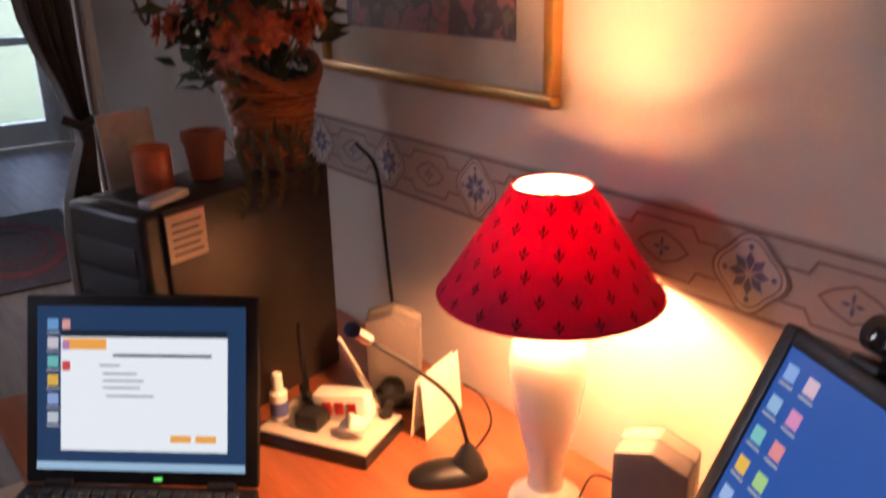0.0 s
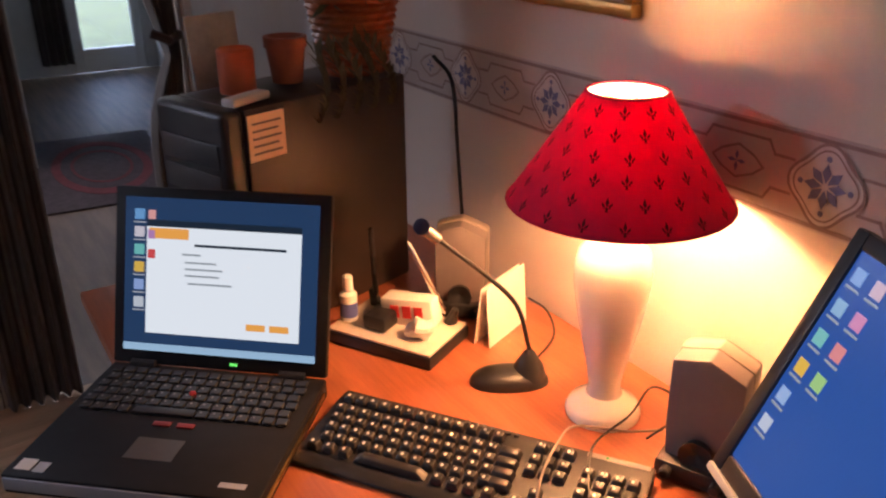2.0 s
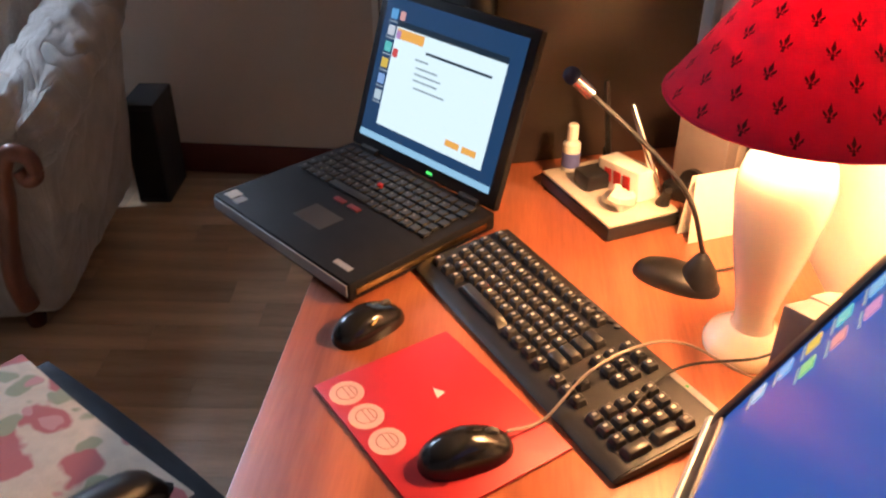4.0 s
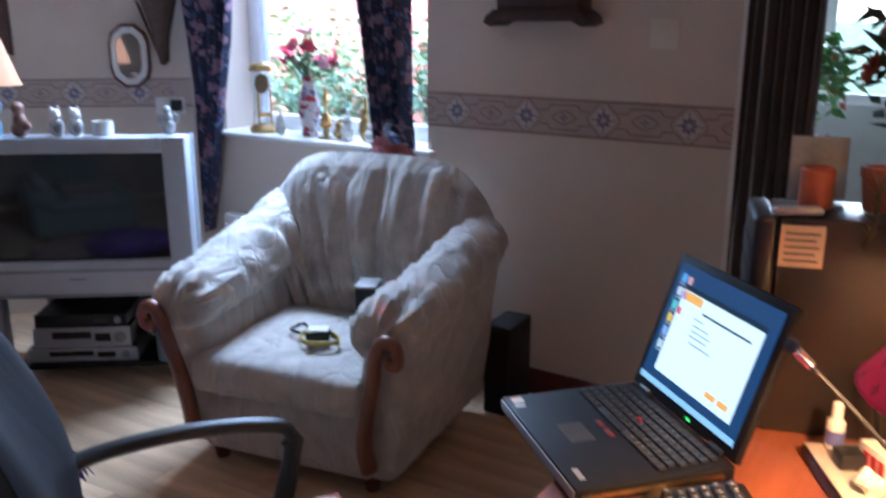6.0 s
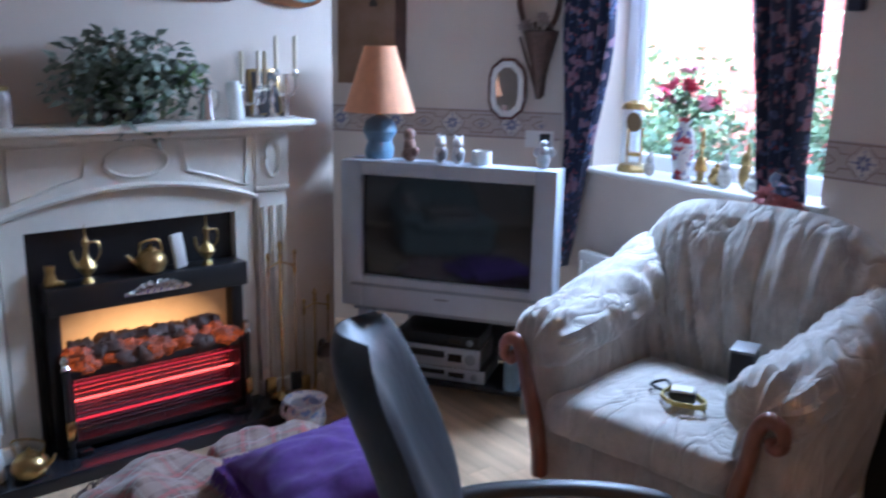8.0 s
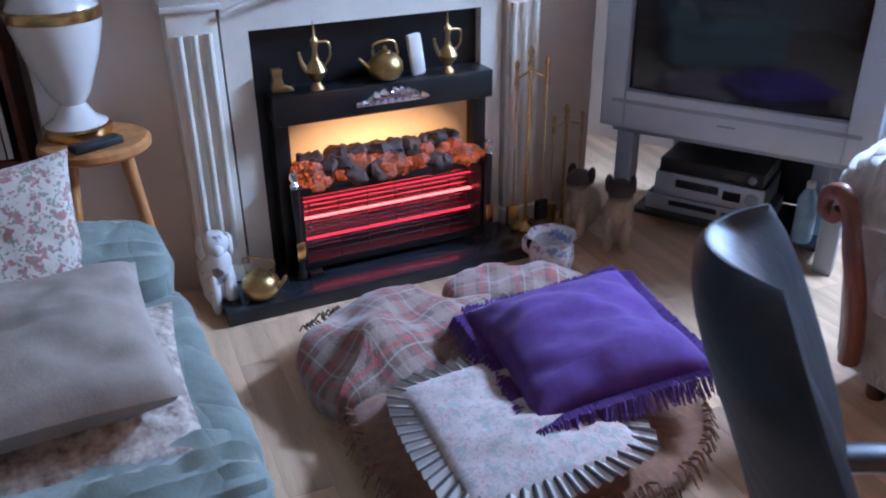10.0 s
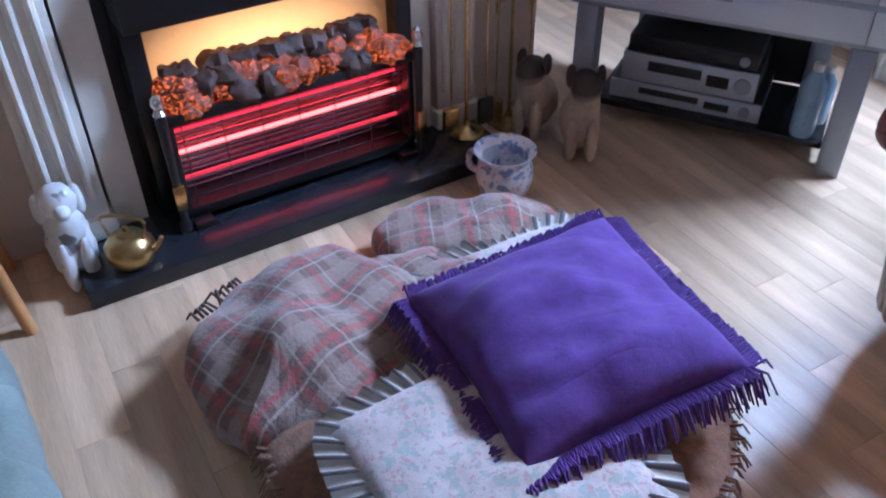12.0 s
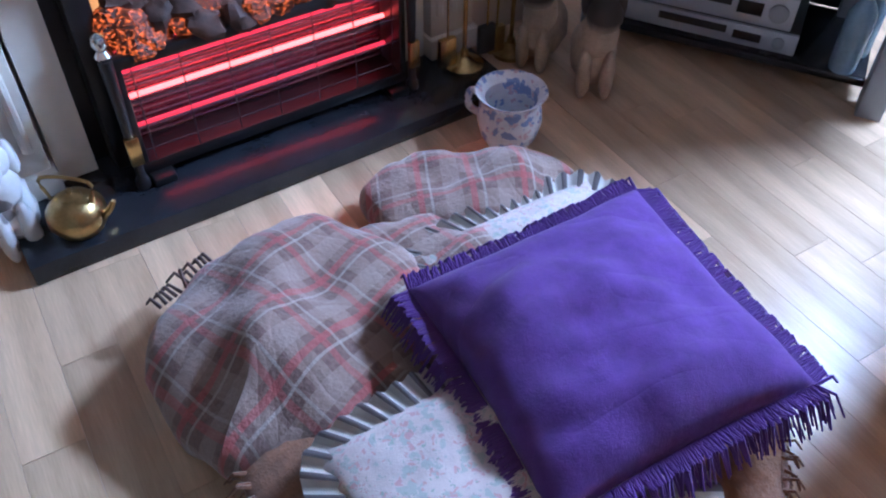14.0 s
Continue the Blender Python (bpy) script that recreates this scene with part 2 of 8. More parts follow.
def box(x0, x1, y0, y1, z0, z1, bevel=0.0, seg=2, bm=None, m=None):
    tmp = bmesh.new()
    bmesh.ops.create_cube(tmp, size=1.0)
    for v in tmp.verts:
        v.co = Vector((x0 + (v.co.x + 0.5) * (x1 - x0), y0 + (v.co.y + 0.5) * (y1 - y0), z0 + (v.co.z + 0.5) * (z1 - z0)))
    if bevel:
        bmesh.ops.bevel(tmp, geom=tmp.edges[:], offset=bevel, segments=seg, affect="EDGES", profile=0.5)
    return join(bm, tmp, m)


def join(bm, tmp, m=None):
    if m is not None:
        bmesh.ops.transform(tmp, matrix=m, verts=tmp.verts[:])
    if bm is None:
        return tmp
    me = bpy.data.meshes.new("tmp")
    tmp.to_mesh(me)
    tmp.free()
    bm.from_mesh(me)
    bpy.data.meshes.remove(me)
    return bm


def lathe(profile, n=24, bm=None, m=None, cap=True):
    """Turn (radius, height) pairs about z."""
    tmp = bmesh.new()
    rings = []
    for r, z in profile:
        rings.append([tmp.verts.new((r * math.cos(2 * math.pi * i / n), r * math.sin(2 * math.pi * i / n), z)) for i in range(n)])
    for a, b in zip(rings, rings[1:]):
        for i in range(n):
            tmp.faces.new((a[i], a[(i + 1) % n], b[(i + 1) % n], b[i]))
    if cap:
        tmp.faces.new(rings[0][::-1])
        tmp.faces.new(rings[-1])
    return join(bm, tmp, m)


def tube(points, radius, n=8, bm=None, m=None, taper=None, flat=1.0):
    """A round rod along points; taper gives the radius at its end."""
    tmp = bmesh.new()
    pts = [Vector(p) for p in points]
    rings = []
    up = Vector((0, 0, 1))
    for i, p in enumerate(pts):
        d = (pts[min(i + 1, len(pts) - 1)] - pts[max(i - 1, 0)]).normalized()
        side = d.cross(up)
        if side.length < 0.05:
            side = d.cross(Vector((1, 0, 0)))
        side.normalize()
        top = side.cross(d)
        r = radius if taper is None else radius + (taper - radius) * i / (len(pts) - 1)
        rings.append([tmp.verts.new(p + side * (r * math.cos(2 * math.pi * k / n)) + top * (r * flat * math.sin(2 * math.pi * k / n))) for k in range(n)])
    for a, b in zip(rings, rings[1:]):
        for i in range(n):
            tmp.faces.new((a[i], a[(i + 1) % n], b[(i + 1) % n], b[i]))
    tmp.faces.new(rings[0][::-1])
    tmp.faces.new(rings[-1])
    return join(bm, tmp, m)


def curve_points(pts, n=24):
    """Catmull-Rom points through pts."""
    p = [Vector(q) for q in pts]
    p = [p[0] * 2 - p[1]] + p + [p[-1] * 2 - p[-2]]
    out = []
    segs = len(p) - 3
    for s in range(segs):
        a, b, c, d = p[s:s + 4]
        k = max(2, n // segs)
        for i in range(k + (s == segs - 1)):
            t = i / k
            out.append(0.5 * ((2 * b) + (c - a) * t + (2 * a - 5 * b + 4 * c - d) * t * t + (3 * b - a - 3 * c + d) * t ** 3))
    return out


def prism(outline, depth, bm=None, m=None, bevel=0.0):
    """Extrude an outline in x, z from y = 0 to y = depth."""
    tmp = bmesh.new()
    a = [tmp.verts.new((x, 0, z)) for x, z in outline]
    b = [tmp.verts.new((x, depth, z)) for x, z in outline]
    k = len(a)
    tmp.faces.new(a)
    tmp.faces.new(b[::-1])
    for i in range(k):
        tmp.faces.new((a[i], b[i], b[(i + 1) % k], a[(i + 1) % k]))
    if bevel:
        bmesh.ops.recalc_face_normals(tmp, faces=tmp.faces[:])
        bmesh.ops.bevel(tmp, geom=tmp.edges[:], offset=bevel, segments=2, affect="EDGES", profile=0.5)
    return join(bm, tmp, m)


def blob(rx, ry, rz, power=2.0, n=20, rough=0.0, freq=6.0, bm=None, m=None, seed=0.0):
    """A rounded form: a superellipsoid with uneven surface."""
    tmp = bmesh.new()
    bmesh.ops.create_uvsphere(tmp, u_segments=n, v_segments=max(6, n * 2 // 3), radius=1.0)
    for v in tmp.verts:
        d = v.co.normalized()
        k = (abs(d.x) ** power + abs(d.y) ** power + abs(d.z) ** power) ** (-1 / power)
        p = Vector((d.x * k * rx, d.y * k * ry, d.z * k * rz))
        if rough:
            p += d * rough * noise.noise(p * freq + Vector((seed, seed * 2, 1)))
        v.co = p
    return join(bm, tmp, m)


def pillow(w, d, h, n=26, crease=0.0, freq=7.0, seed=0.0, edge=0.004, pinch=0.06, bm=None, m=None, sag=0.0):
    """A stuffed cushion with pinched corners, flat under, full on top."""
    tmp = bmesh.new()
    grid = {}
    for side in (1, -1):
        for i in range(n + 1):
            for j in range(n + 1):
                u, v = 2 * i / n - 1, 2 * j / n - 1
                if side == -1 and (i in (0, n) or j in (0, n)):
                    grid[side, i, j] = grid[1, i, j]
                    continue
                f = ((1 - abs(u) ** 2.6) * (1 - abs(v) ** 2.6)) ** 0.45
                x = u * w / 2 * (1 - pinch * (1 - v * v) * abs(u) ** 3)
                y = v * d / 2 * (1 - pinch * (1 - u * u) * abs(v) ** 3)
                z = side * (edge + h / 2 * f)
                if side == 1:
                    z += crease * f * noise.noise(Vector((x * freq, y * freq * 0.6, seed)))
                    z += 0.5 * crease * f * noise.noise(Vector((x * freq * 3, y * freq * 2, seed + 9)))
                z -= sag * (u * u + v * v) * 0.5
                grid[side, i, j] = tmp.verts.new((x, y, z + h / 2))
    for side in (1, -1):
        for i in range(n):
            for j in range(n):
                q = [grid[side, i, j], grid[side, i + 1, j], grid[side, i + 1, j + 1], grid[side, i, j + 1]]
                if len(set(q)) == 4:
                    tmp.faces.new(q if side == 1 else q[::-1])
    return join(bm, tmp, m)


def drape(x0, x1, z0, z1, y, amp, waves, n=60, rows=12, narrow=None, bm=None, m=None, seed=0.0, thick=0.006):
    """Hanging cloth in folds along x; narrow(z) gives the left and right edge at a height."""
    tmp = bmesh.new()
    layers = []
    for dy in (0.0, thick):
        layer = []
        for r in range(rows + 1):
            z = z0 + (z1 - z0) * r / rows
            a, b = narrow(z) if narrow else (x0, x1)
            row = []
            for i in range(n + 1):
                u = i / n
                w = amp * math.sin(u * waves * 2 * math.pi + seed + 0.5 * math.sin(z * 3 + u * 5)) + 0.3 * amp * math.sin(u * waves * 4.3 + z * 2)
                row.append(tmp.verts.new((a + (b - a) * u, y + w + dy, z)))
            layer.append(row)
        layers.append(layer)
    f, k = layers
    for r in range(rows):
        for i in range(n):
            tmp.faces.new((f[r][i], f[r][i + 1], f[r + 1][i + 1], f[r + 1][i]))
            tmp.faces.new((k[r][i], k[r + 1][i], k[r + 1][i + 1], k[r][i + 1]))
    for r in range(rows):
        tmp.faces.new((f[r][0], f[r + 1][0], k[r + 1][0], k[r][0]))
        tmp.faces.new((f[r][n], k[r][n], k[r + 1][n], f[r + 1][n]))
    for i in range(n):
        tmp.faces.new((f[0][i], k[0][i], k[0][i + 1], f[0][i + 1]))
        tmp.faces.new((f[rows][i], f[rows][i + 1], k[rows][i + 1], k[rows][i]))
    return join(bm, tmp, m)


def leaf_mesh(length, width, bm=None, m=None):
    tmp = bmesh.new()
    a = [tmp.verts.new(p) for p in ((0, 0, 0), (-width / 2, length * 0.4, 0.1 * width), (0, length * 0.45, -0.1 * width), (width / 2, length * 0.4, 0.1 * width), (0, length, -0.25 * width))]
    tmp.faces.new((a[0], a[2], a[1]))
    tmp.faces.new((a[0], a[3], a[2]))
    tmp.faces.new((a[1], a[2], a[4]))
    tmp.faces.new((a[2], a[3], a[4]))
    return join(bm, tmp, m)


def leafage(count, spread, length, width, rng, centre=(0, 0, 0), lift=0.3):
    """Many small leaves spread through an uneven crown."""
    bm = bmesh.new()
    verts, faces = [], []
    for _ in range(count):
        d = Vector((rng.gauss(0, 1), rng.gauss(0, 1), rng.gauss(lift, 1))).normalized()
        r = rng.random() ** 0.45
        p = Vector((d.x * spread[0] * r, d.y * spread[1] * r, d.z * spread[2] * r)) + Vector(centre)
        m = Matrix.Translation(p) @ Euler((rng.uniform(-1, 1), rng.uniform(-1, 1), rng.uniform(0, 6.3))).to_matrix().to_4x4()
        k = rng.uniform(0.6, 1.2)
        base = len(verts)
        for q in ((0, 0, 0), (-width / 2, length * 0.4, 0.15 * width), (width / 2, length * 0.4, 0.15 * width), (0, length, -0.2 * width)):
            verts.append(m @ (Vector(q) * k))
        faces += [(base, base + 2, base + 1), (base + 1, base + 2, base + 3)]
    vs = [bm.verts.new(v) for v in verts]
    for f in faces:
        bm.faces.new([vs[i] for i in f])
    return bm


def bloom(radius, rng, petals=9, bm=None, m=None):
    """A double flower of cupped petals."""
    tmp = bmesh.new()
    for ring, (k, tilt) in enumerate(((1.0, 0.35), (0.75, 0.8), (0.45, 1.2))):
        for i in range(petals - 2 * ring):
            a = 2 * math.pi * (i + 0.5 * ring + 0.2 * rng.random()) / (petals - 2 * ring)
            mm = Matrix.Rotation(a, 4, "Z") @ Matrix.Rotation(tilt, 4, "X")
            leaf_mesh(radius * k, radius * 0.75 * k, bm=tmp, m=mm)
    return join(bm, tmp, m)


def fringe(points, normals, length, radius, rng, droop=0.6, bm=None):
    """Short cords standing off an edge."""
    bm = bm or bmesh.new()
    for p, d in zip(points, normals):
        d = (Vector(d) + Vector((rng.uniform(-0.3, 0.3), rng.uniform(-0.3, 0.3), 0))).normalized()
        k = length * rng.uniform(0.7, 1.2)
        a = Vector(p)
        tube([a, a + d * k * 0.55 + Vector((0, 0, 0.1 * k)), a + d * k + Vector((0, 0, -droop * k))], radius, n=4, bm=bm, taper=radius * 0.5)
    return bm

# ---- structure ----
NY, YN, EX, SY, WX, TOP = 2.165, 2.62, 0.655, -2.4, -4.2, 2.4


def slab(name, x0, x1, y0, y1, z0, z1, material, label, kind="structure", category="wall"):
    return solo(name, box(x0, x1, y0, y1, z0, z1), material, label, category, kind)


bm = bmesh.new()
for x0, x1, z0, z1 in ((-2.46, -2.2, 0, TOP), (-2.2, -1.2, 0, 1.05), (-2.2, -1.2, 2.12, TOP), (-1.2, -0.1, 0, TOP), (-0.1, 0.44, 2.05, TOP), (0.44, EX, 0, TOP)):
    box(x0, x1, NY, NY + 0.25, z0, z1, bm=bm)
wall_north = solo("wall_north", bm, WALL, "cream papered wall with a window and a doorway", "wall", "structure")
wall_north.matrix_basis = FAR.copy()
wall_east = slab("wall_east", EX, EX + 0.15, SY, YN + 0.30, 0, TOP, WALL, "cream papered wall behind the desk")
wall_south = slab("wall_south", WX - 0.15, EX + 0.15, SY - 0.15, SY, 0, TOP, WALL, "plain cream wall closing the room")
wall_west = slab("wall_west", WX - 0.15, WX, SY, YN, 0, TOP, WALL, "cream alcove wall beside the chimney breast")
ceiling = slab("ceiling", WX - 0.15, EX + 0.15, SY - 0.15, YN + 0.30, TOP, TOP + 0.1, CEIL, "plain white ceiling", category="ceiling")
bm = box(0, 1.36, 0, 0.15, 0, TOP)
wall_corner = solo("wall_corner", bm, WALL, "short diagonal papered wall behind the television", "wall", "structure")
wall_corner.matrix_basis = pose(-2.40 - 1.36 * math.cos(radians(39.7)), NY - 1.36 * math.sin(radians(39.7)), 0, 0, 0, 39.7)
wall_corner.matrix_basis = FAR @ wall_corner.matrix_basis
FIRE = pose(-2.97, 0.52, 0, 0, 0, 96)  # x runs along the hearth, to the north; y runs into the chimney


chimney = solo("chimney_breast", box(-1.0, 0.90, 0.0, 1.2, 0, TOP, 0.004), WALL, "cream papered chimney breast behind the fireplace", "wall", "structure")
chimney.matrix_basis = FIRE

floor = slab("floor", WX, EX, SY, YN, -0.1, -0.006, FLOORGAP, "pale wood-effect plank floor with dark joints", category="floor")
skirt = solo("baseboard", box(-1.5, -0.2, YN - 0.016, YN - 0.001, 0, 0.11, 0.003), mat("red_brown_skirting", (0.13, 0.03, 0.022), 0.5), "red-brown painted skirting board", "skirting", "structure")

# kitchen beyond the doorway and garden beyond the window
bm = bmesh.new()
box(-1.15, -1.05, YN + 0.30, 5.2, 0, TOP, bm=bm)
box(1.6, 1.7, YN + 0.30, 8.0, 0, TOP, bm=bm)
box(-1.15, -0.95, 5.2, 5.3, 0, TOP, bm=bm)
box(0.05, 0.20, 5.2, 8.0, 0, TOP, bm=bm)
box(-0.95, 0.05, 5.2, 5.3, 0, 1.0, bm=bm)
box(-0.95, 0.05, 5.2, 5.3, 2.1, TOP, bm=bm)
box(0.05, 0.90, 8.0, 8.1, 0, TOP, bm=bm)
box(1.50, 1.7, 8.0, 8.1, 0, TOP, bm=bm)
box(0.90, 1.50, 8.0, 8.1, 2.05, TOP, bm=bm)
box(EX + 0.15, 1.7, YN + 0.2, YN + 0.30, 0, TOP, bm=bm)
kitchen_walls = solo("wall_kitchen", bm, mat("kitchen_paint", (0.62, 0.63, 0.62), 0.8, vary=0.05), "pale painted kitchen walls beyond the doorway", "wall", "structure")
kitchen_floor = slab("floor_kitchen", -1.15, 1.7, YN, 8.1, -0.09, -0.008, wood("brown_hall_floor", (0.11, 0.07, 0.045), (0.17, 0.11, 0.07), 0.6, 1), "brown wooden floor of the kitchen and passage", category="floor")
kitchen_ceiling = slab("ceiling_kitchen", -1.15, 1.7, YN + 0.30, 8.1, TOP, TOP + 0.1, CEIL, "plain ceiling beyond the doorway", category="ceiling")
ground = slab("ground", -400, 400, 5.31, 700, -0.25, -0.1, mat("garden_lawn", (0.07, 0.10, 0.04), 0.9, vary=0.3, scale=3.0), "garden ground outside", category="ground")
ground_near = slab("ground_patio", -60, -1.16, YN + 0.31, 5.30, -0.25, -0.1, mat("patio_paving", (0.34, 0.32, 0.29), 0.9, vary=0.15, scale=2.0, bump=0.3), "pale paved patio outside the window", category="ground")

fence = thing("garden_fence", "red-stained timber fence behind the garden", "fence", (-4.6, 5.9, -0.1))
board_me = mesh_of("board", box(-1.2, 1.2, -0.015, 0.015, -0.075, 0.075, 0.006), mat("red_stained_board", (0.40, 0.12, 0.10), 0.8, vary=0.2, scale=6.0, bump=0.3, per_object=0.15))
for bay in range(2):
    part("post", box(-0.05, 0.05, -0.06, 0.04, 0, 2.3, 0.008), MATS["red_stained_board"], fence, at=pose(bay * 2.45 - 1.22, 0, 0))
    for k in range(14):
        share("board", board_me, fence, pose(bay * 2.45, 0, 0.1 + 0.16 * k))

rng = random.Random(4)
for i, (x, y, s, h) in enumerate(((-3.4, 4.2, 0.55, 1.0), (-2.6, 4.5, 0.5, 1.25), (-2.0, 4.0, 0.5, 0.9), (-4.2, 4.9, 0.7, 1.3), (-1.5, 4.7, 0.45, 1.0))):
    bush = thing("garden_bush", "leafy pale green garden bush", "bush", (x, y, -0.1), group="garden bushes")
    bmt = bmesh.new()
    for k in range(6):
        a = k * 1.05
        tube([(0, 0, 0), (0.1 * math.cos(a), 0.1 * math.sin(a), h * 0.5), (0.5 * s * math.cos(a), 0.5 * s * math.sin(a), h)], 0.02, n=5, bm=bmt, taper=0.006)
    part("stem", bmt, mat("bush_bark", (0.12, 0.08, 0.05), 0.9), bush)
    part("crown", leafage(1500, (s, s, h * 0.55), 0.09, 0.05, rng, (0, 0, h * 0.75)), mat("garden_leaf", (0.16, 0.26, 0.12), 0.6, vary=0.4, scale=9.0, colour2=(0.26, 0.38, 0.20)), bush)

# window
win = thing("window_1", "white plastic casement window with a top light", "window", (0, 0, 0), kind="structure")
win.matrix_basis = FAR.copy()
bm = bmesh.new()
WY = NY + 0.15
for x0, x1, z0, z1 in ((-2.2, -2.14, 1.05, 2.12), (-1.26, -1.2, 1.05, 2.12), (-2.14, -1.26, 1.05, 1.11), (-2.14, -1.26, 2.06, 2.12)):
    box(x0, x1, WY, WY + 0.06, z0, z1, 0.006, bm=bm)
part("window_frame", bm, UPVC, win)
part("transom", box(-2.14, -1.26, WY - 0.01, WY + 0.05, 1.72, 1.80, 0.008), UPVC, win)
bm = bmesh.new()
for x0, x1, z0, z1 in ((-2.14, -2.09, 1.80, 2.06), (-1.31, -1.26, 1.80, 2.06), (-2.09, -1.31, 1.80, 1.84), (-2.09, -1.31, 2.02, 2.06)):
    box(x0, x1, WY - 0.015, WY + 0.035, z0, z1, 0.006, bm=bm)
sash = part("sash", bm, UPVC, win)
part("handle", tube([(-1.76, WY - 0.02, 1.825), (-1.76, WY - 0.045, 1.825), (-1.66, WY - 0.05, 1.815)], 0.009), UPVC, sash)
for z0, z1, x0, x1 in ((1.11, 1.72, -2.14, -1.26), (1.84, 2.02, -2.09, -1.31)):
    g = part("pane", box(x0, x1, WY + 0.02, WY + 0.026, z0, z1), glass("window_glass"), win)
    g.visible_shadow = False
part("window_sill", box(-2.23, -1.17, NY - 0.045, NY + 0.15, 1.03, 1.052, 0.008), WHITE, win)

# doorway lining
bm = bmesh.new()
for x0, x1, z0, z1 in ((-0.165, -0.102, 0, 2.10), (0.442, 0.50, 0, 2.10), (-0.165, 0.50, 2.052, 2.11)):
    box(x0, x1, NY - 0.02, NY - 0.001, z0, z1, 0.004, bm=bm)
door_trim = solo("trim", bm, WHITE, "cream painted doorway architrave", "architrave", "structure")
door_trim.matrix_basis = FAR.copy()

# ---- planks ----
PL, PW = 0.58, 0.108
plank_me = mesh_of("plank", box(-PL / 2 + 0.0003, PL / 2 - 0.0003, -PW / 2 + 0.0002, PW / 2 - 0.0002, -0.006, 0.0, 0.0004, 1), FLOORW)
rngp = random.Random(11)
PTURN = 4.0
rest = bmesh.new()
count = 0
ca, sa = math.cos(radians(PTURN)), math.sin(radians(PTURN))
PLANKS = []
for r in range(-46, 46):
    off = rngp.uniform(0, PL)
    for c in range(-12, 10):
        lx, ly = c * PL + off, r * PW
        x, y = -1.4 + lx * ca - ly * sa, 0.3 + lx * sa + ly * ca
        if -3.9 < x < EX - 0.1 and SY + 0.06 < y < YN - 0.06:
            PLANKS.append((x, y))


# ---- wallpaper border ----
BORD = mat("border_paper", (0.50, 0.41, 0.36), 0.8, vary=0.08, scale=12.0)
BLINE = mat("border_line_print", (0.29, 0.20, 0.175), 0.8, vary=0.15, scale=40.0)
BBLUE = mat("border_blue_print", (0.17, 0.17, 0.28), 0.8, vary=0.2, scale=60.0)
BPALE = mat("border_pale_print", (0.62, 0.55, 0.50), 0.8, vary=0.08, scale=60.0)


def ring(bm, cx, cz, r, w, lobes=0, depth=0.15, y=-0.0045, n=40):
    vs = []
    for i in range(n):
        a = 2 * math.pi * i / n
        k = 1 + depth * math.cos(lobes * a) if lobes else 1
        vs.append([bm.verts.new((cx + (r * k + s) * math.cos(a), y, cz + (r * k + s) * math.sin(a))) for s in (-w / 2, w / 2)])
    for i in range(n):
        a, b = vs[i], vs[(i + 1) % n]
        bm.faces.new((a[0], a[1], b[1], b[0]))


def strip(bm, pts, w, y=-0.0045):
    for (x0, z0), (x1, z1) in zip(pts, pts[1:]):
        d = Vector((x1 - x0, z1 - z0)).normalized() * (w / 2)
        q = [bm.verts.new((x, y, z)) for x, z in ((x0 - d.y - d.x, z0 + d.x - d.y), (x0 + d.y - d.x, z0 - d.x - d.y), (x1 + d.y + d.x, z1 - d.x + d.y), (x1 - d.y + d.x, z1 + d.x + d.y))]
        bm.faces.new(q)


def disc(bm, cx, cz, r, y, n=20, lobes=0, depth=0.0, turn=0.0):
    bm.faces.new([bm.verts.new((cx + r * (1 + depth * math.cos(lobes * 2 * math.pi * i / n)) * math.cos(2 * math.pi * i / n + turn), y, cz + r * (1 + depth * math.cos(lobes * 2 * math.pi * i / n)) * math.sin(2 * math.pi * i / n + turn))) for i in range(n)])


def motif_meshes():
    bml, bmb, bmp = bmesh.new(), bmesh.new(), bmesh.new()
    disc(bmp, 0, 0, 0.047, -0.0035, 40, 4, 0.10)
    ring(bml, 0, 0, 0.047, 0.004, 4, 0.10)
    ring(bml, 0, 0, 0.040, 0.0025, 4, 0.10)
    for i in range(8):
        a = i * math.pi / 4
        c, s = math.cos(a), math.sin(a)
        bmb.faces.new([bmb.verts.new((x * c - z * s, -0.005, x * s + z * c)) for x, z in ((0.004, 0), (0.017, 0.0065), (0.029, 0), (0.017, -0.0065))])
    for i in range(4):
        a = i * math.pi / 2
        disc(bmb, 0.034 * math.cos(a), 0.034 * math.sin(a), 0.004, -0.005, 8)
    for s in (-1, 1):
        strip(bml, [(s * 0.047, 0.022), (s * 0.075, 0.022), (s * 0.085, 0.038), (s * 0.13, 0.038)], 0.004)
        strip(bml, [(s * 0.047, -0.022), (s * 0.075, -0.022), (s * 0.085, -0.038), (s * 0.13, -0.038)], 0.004)
        strip(bml, [(s * 0.13, 0.022), (s * 0.105, 0.012), (s * 0.09, 0), (s * 0.105, -0.012), (s * 0.13, -0.022)], 0.0035)
    for i in range(4):
        a = i * math.pi / 2
        c, s = math.cos(a), math.sin(a)
        bmb.faces.new([bmb.verts.new((0.13 + x * c - z * s, -0.005, x * s + z * c)) for x, z in ((0.0, 0), (0.008, 0.003), (0.015, 0), (0.008, -0.003))])
    return mesh_of("motif_line", bml, BLINE, False), mesh_of("motif_flower", bmb, BBLUE, False), mesh_of("motif_ground", bmp, BPALE, False)


MOTIF = motif_meshes()


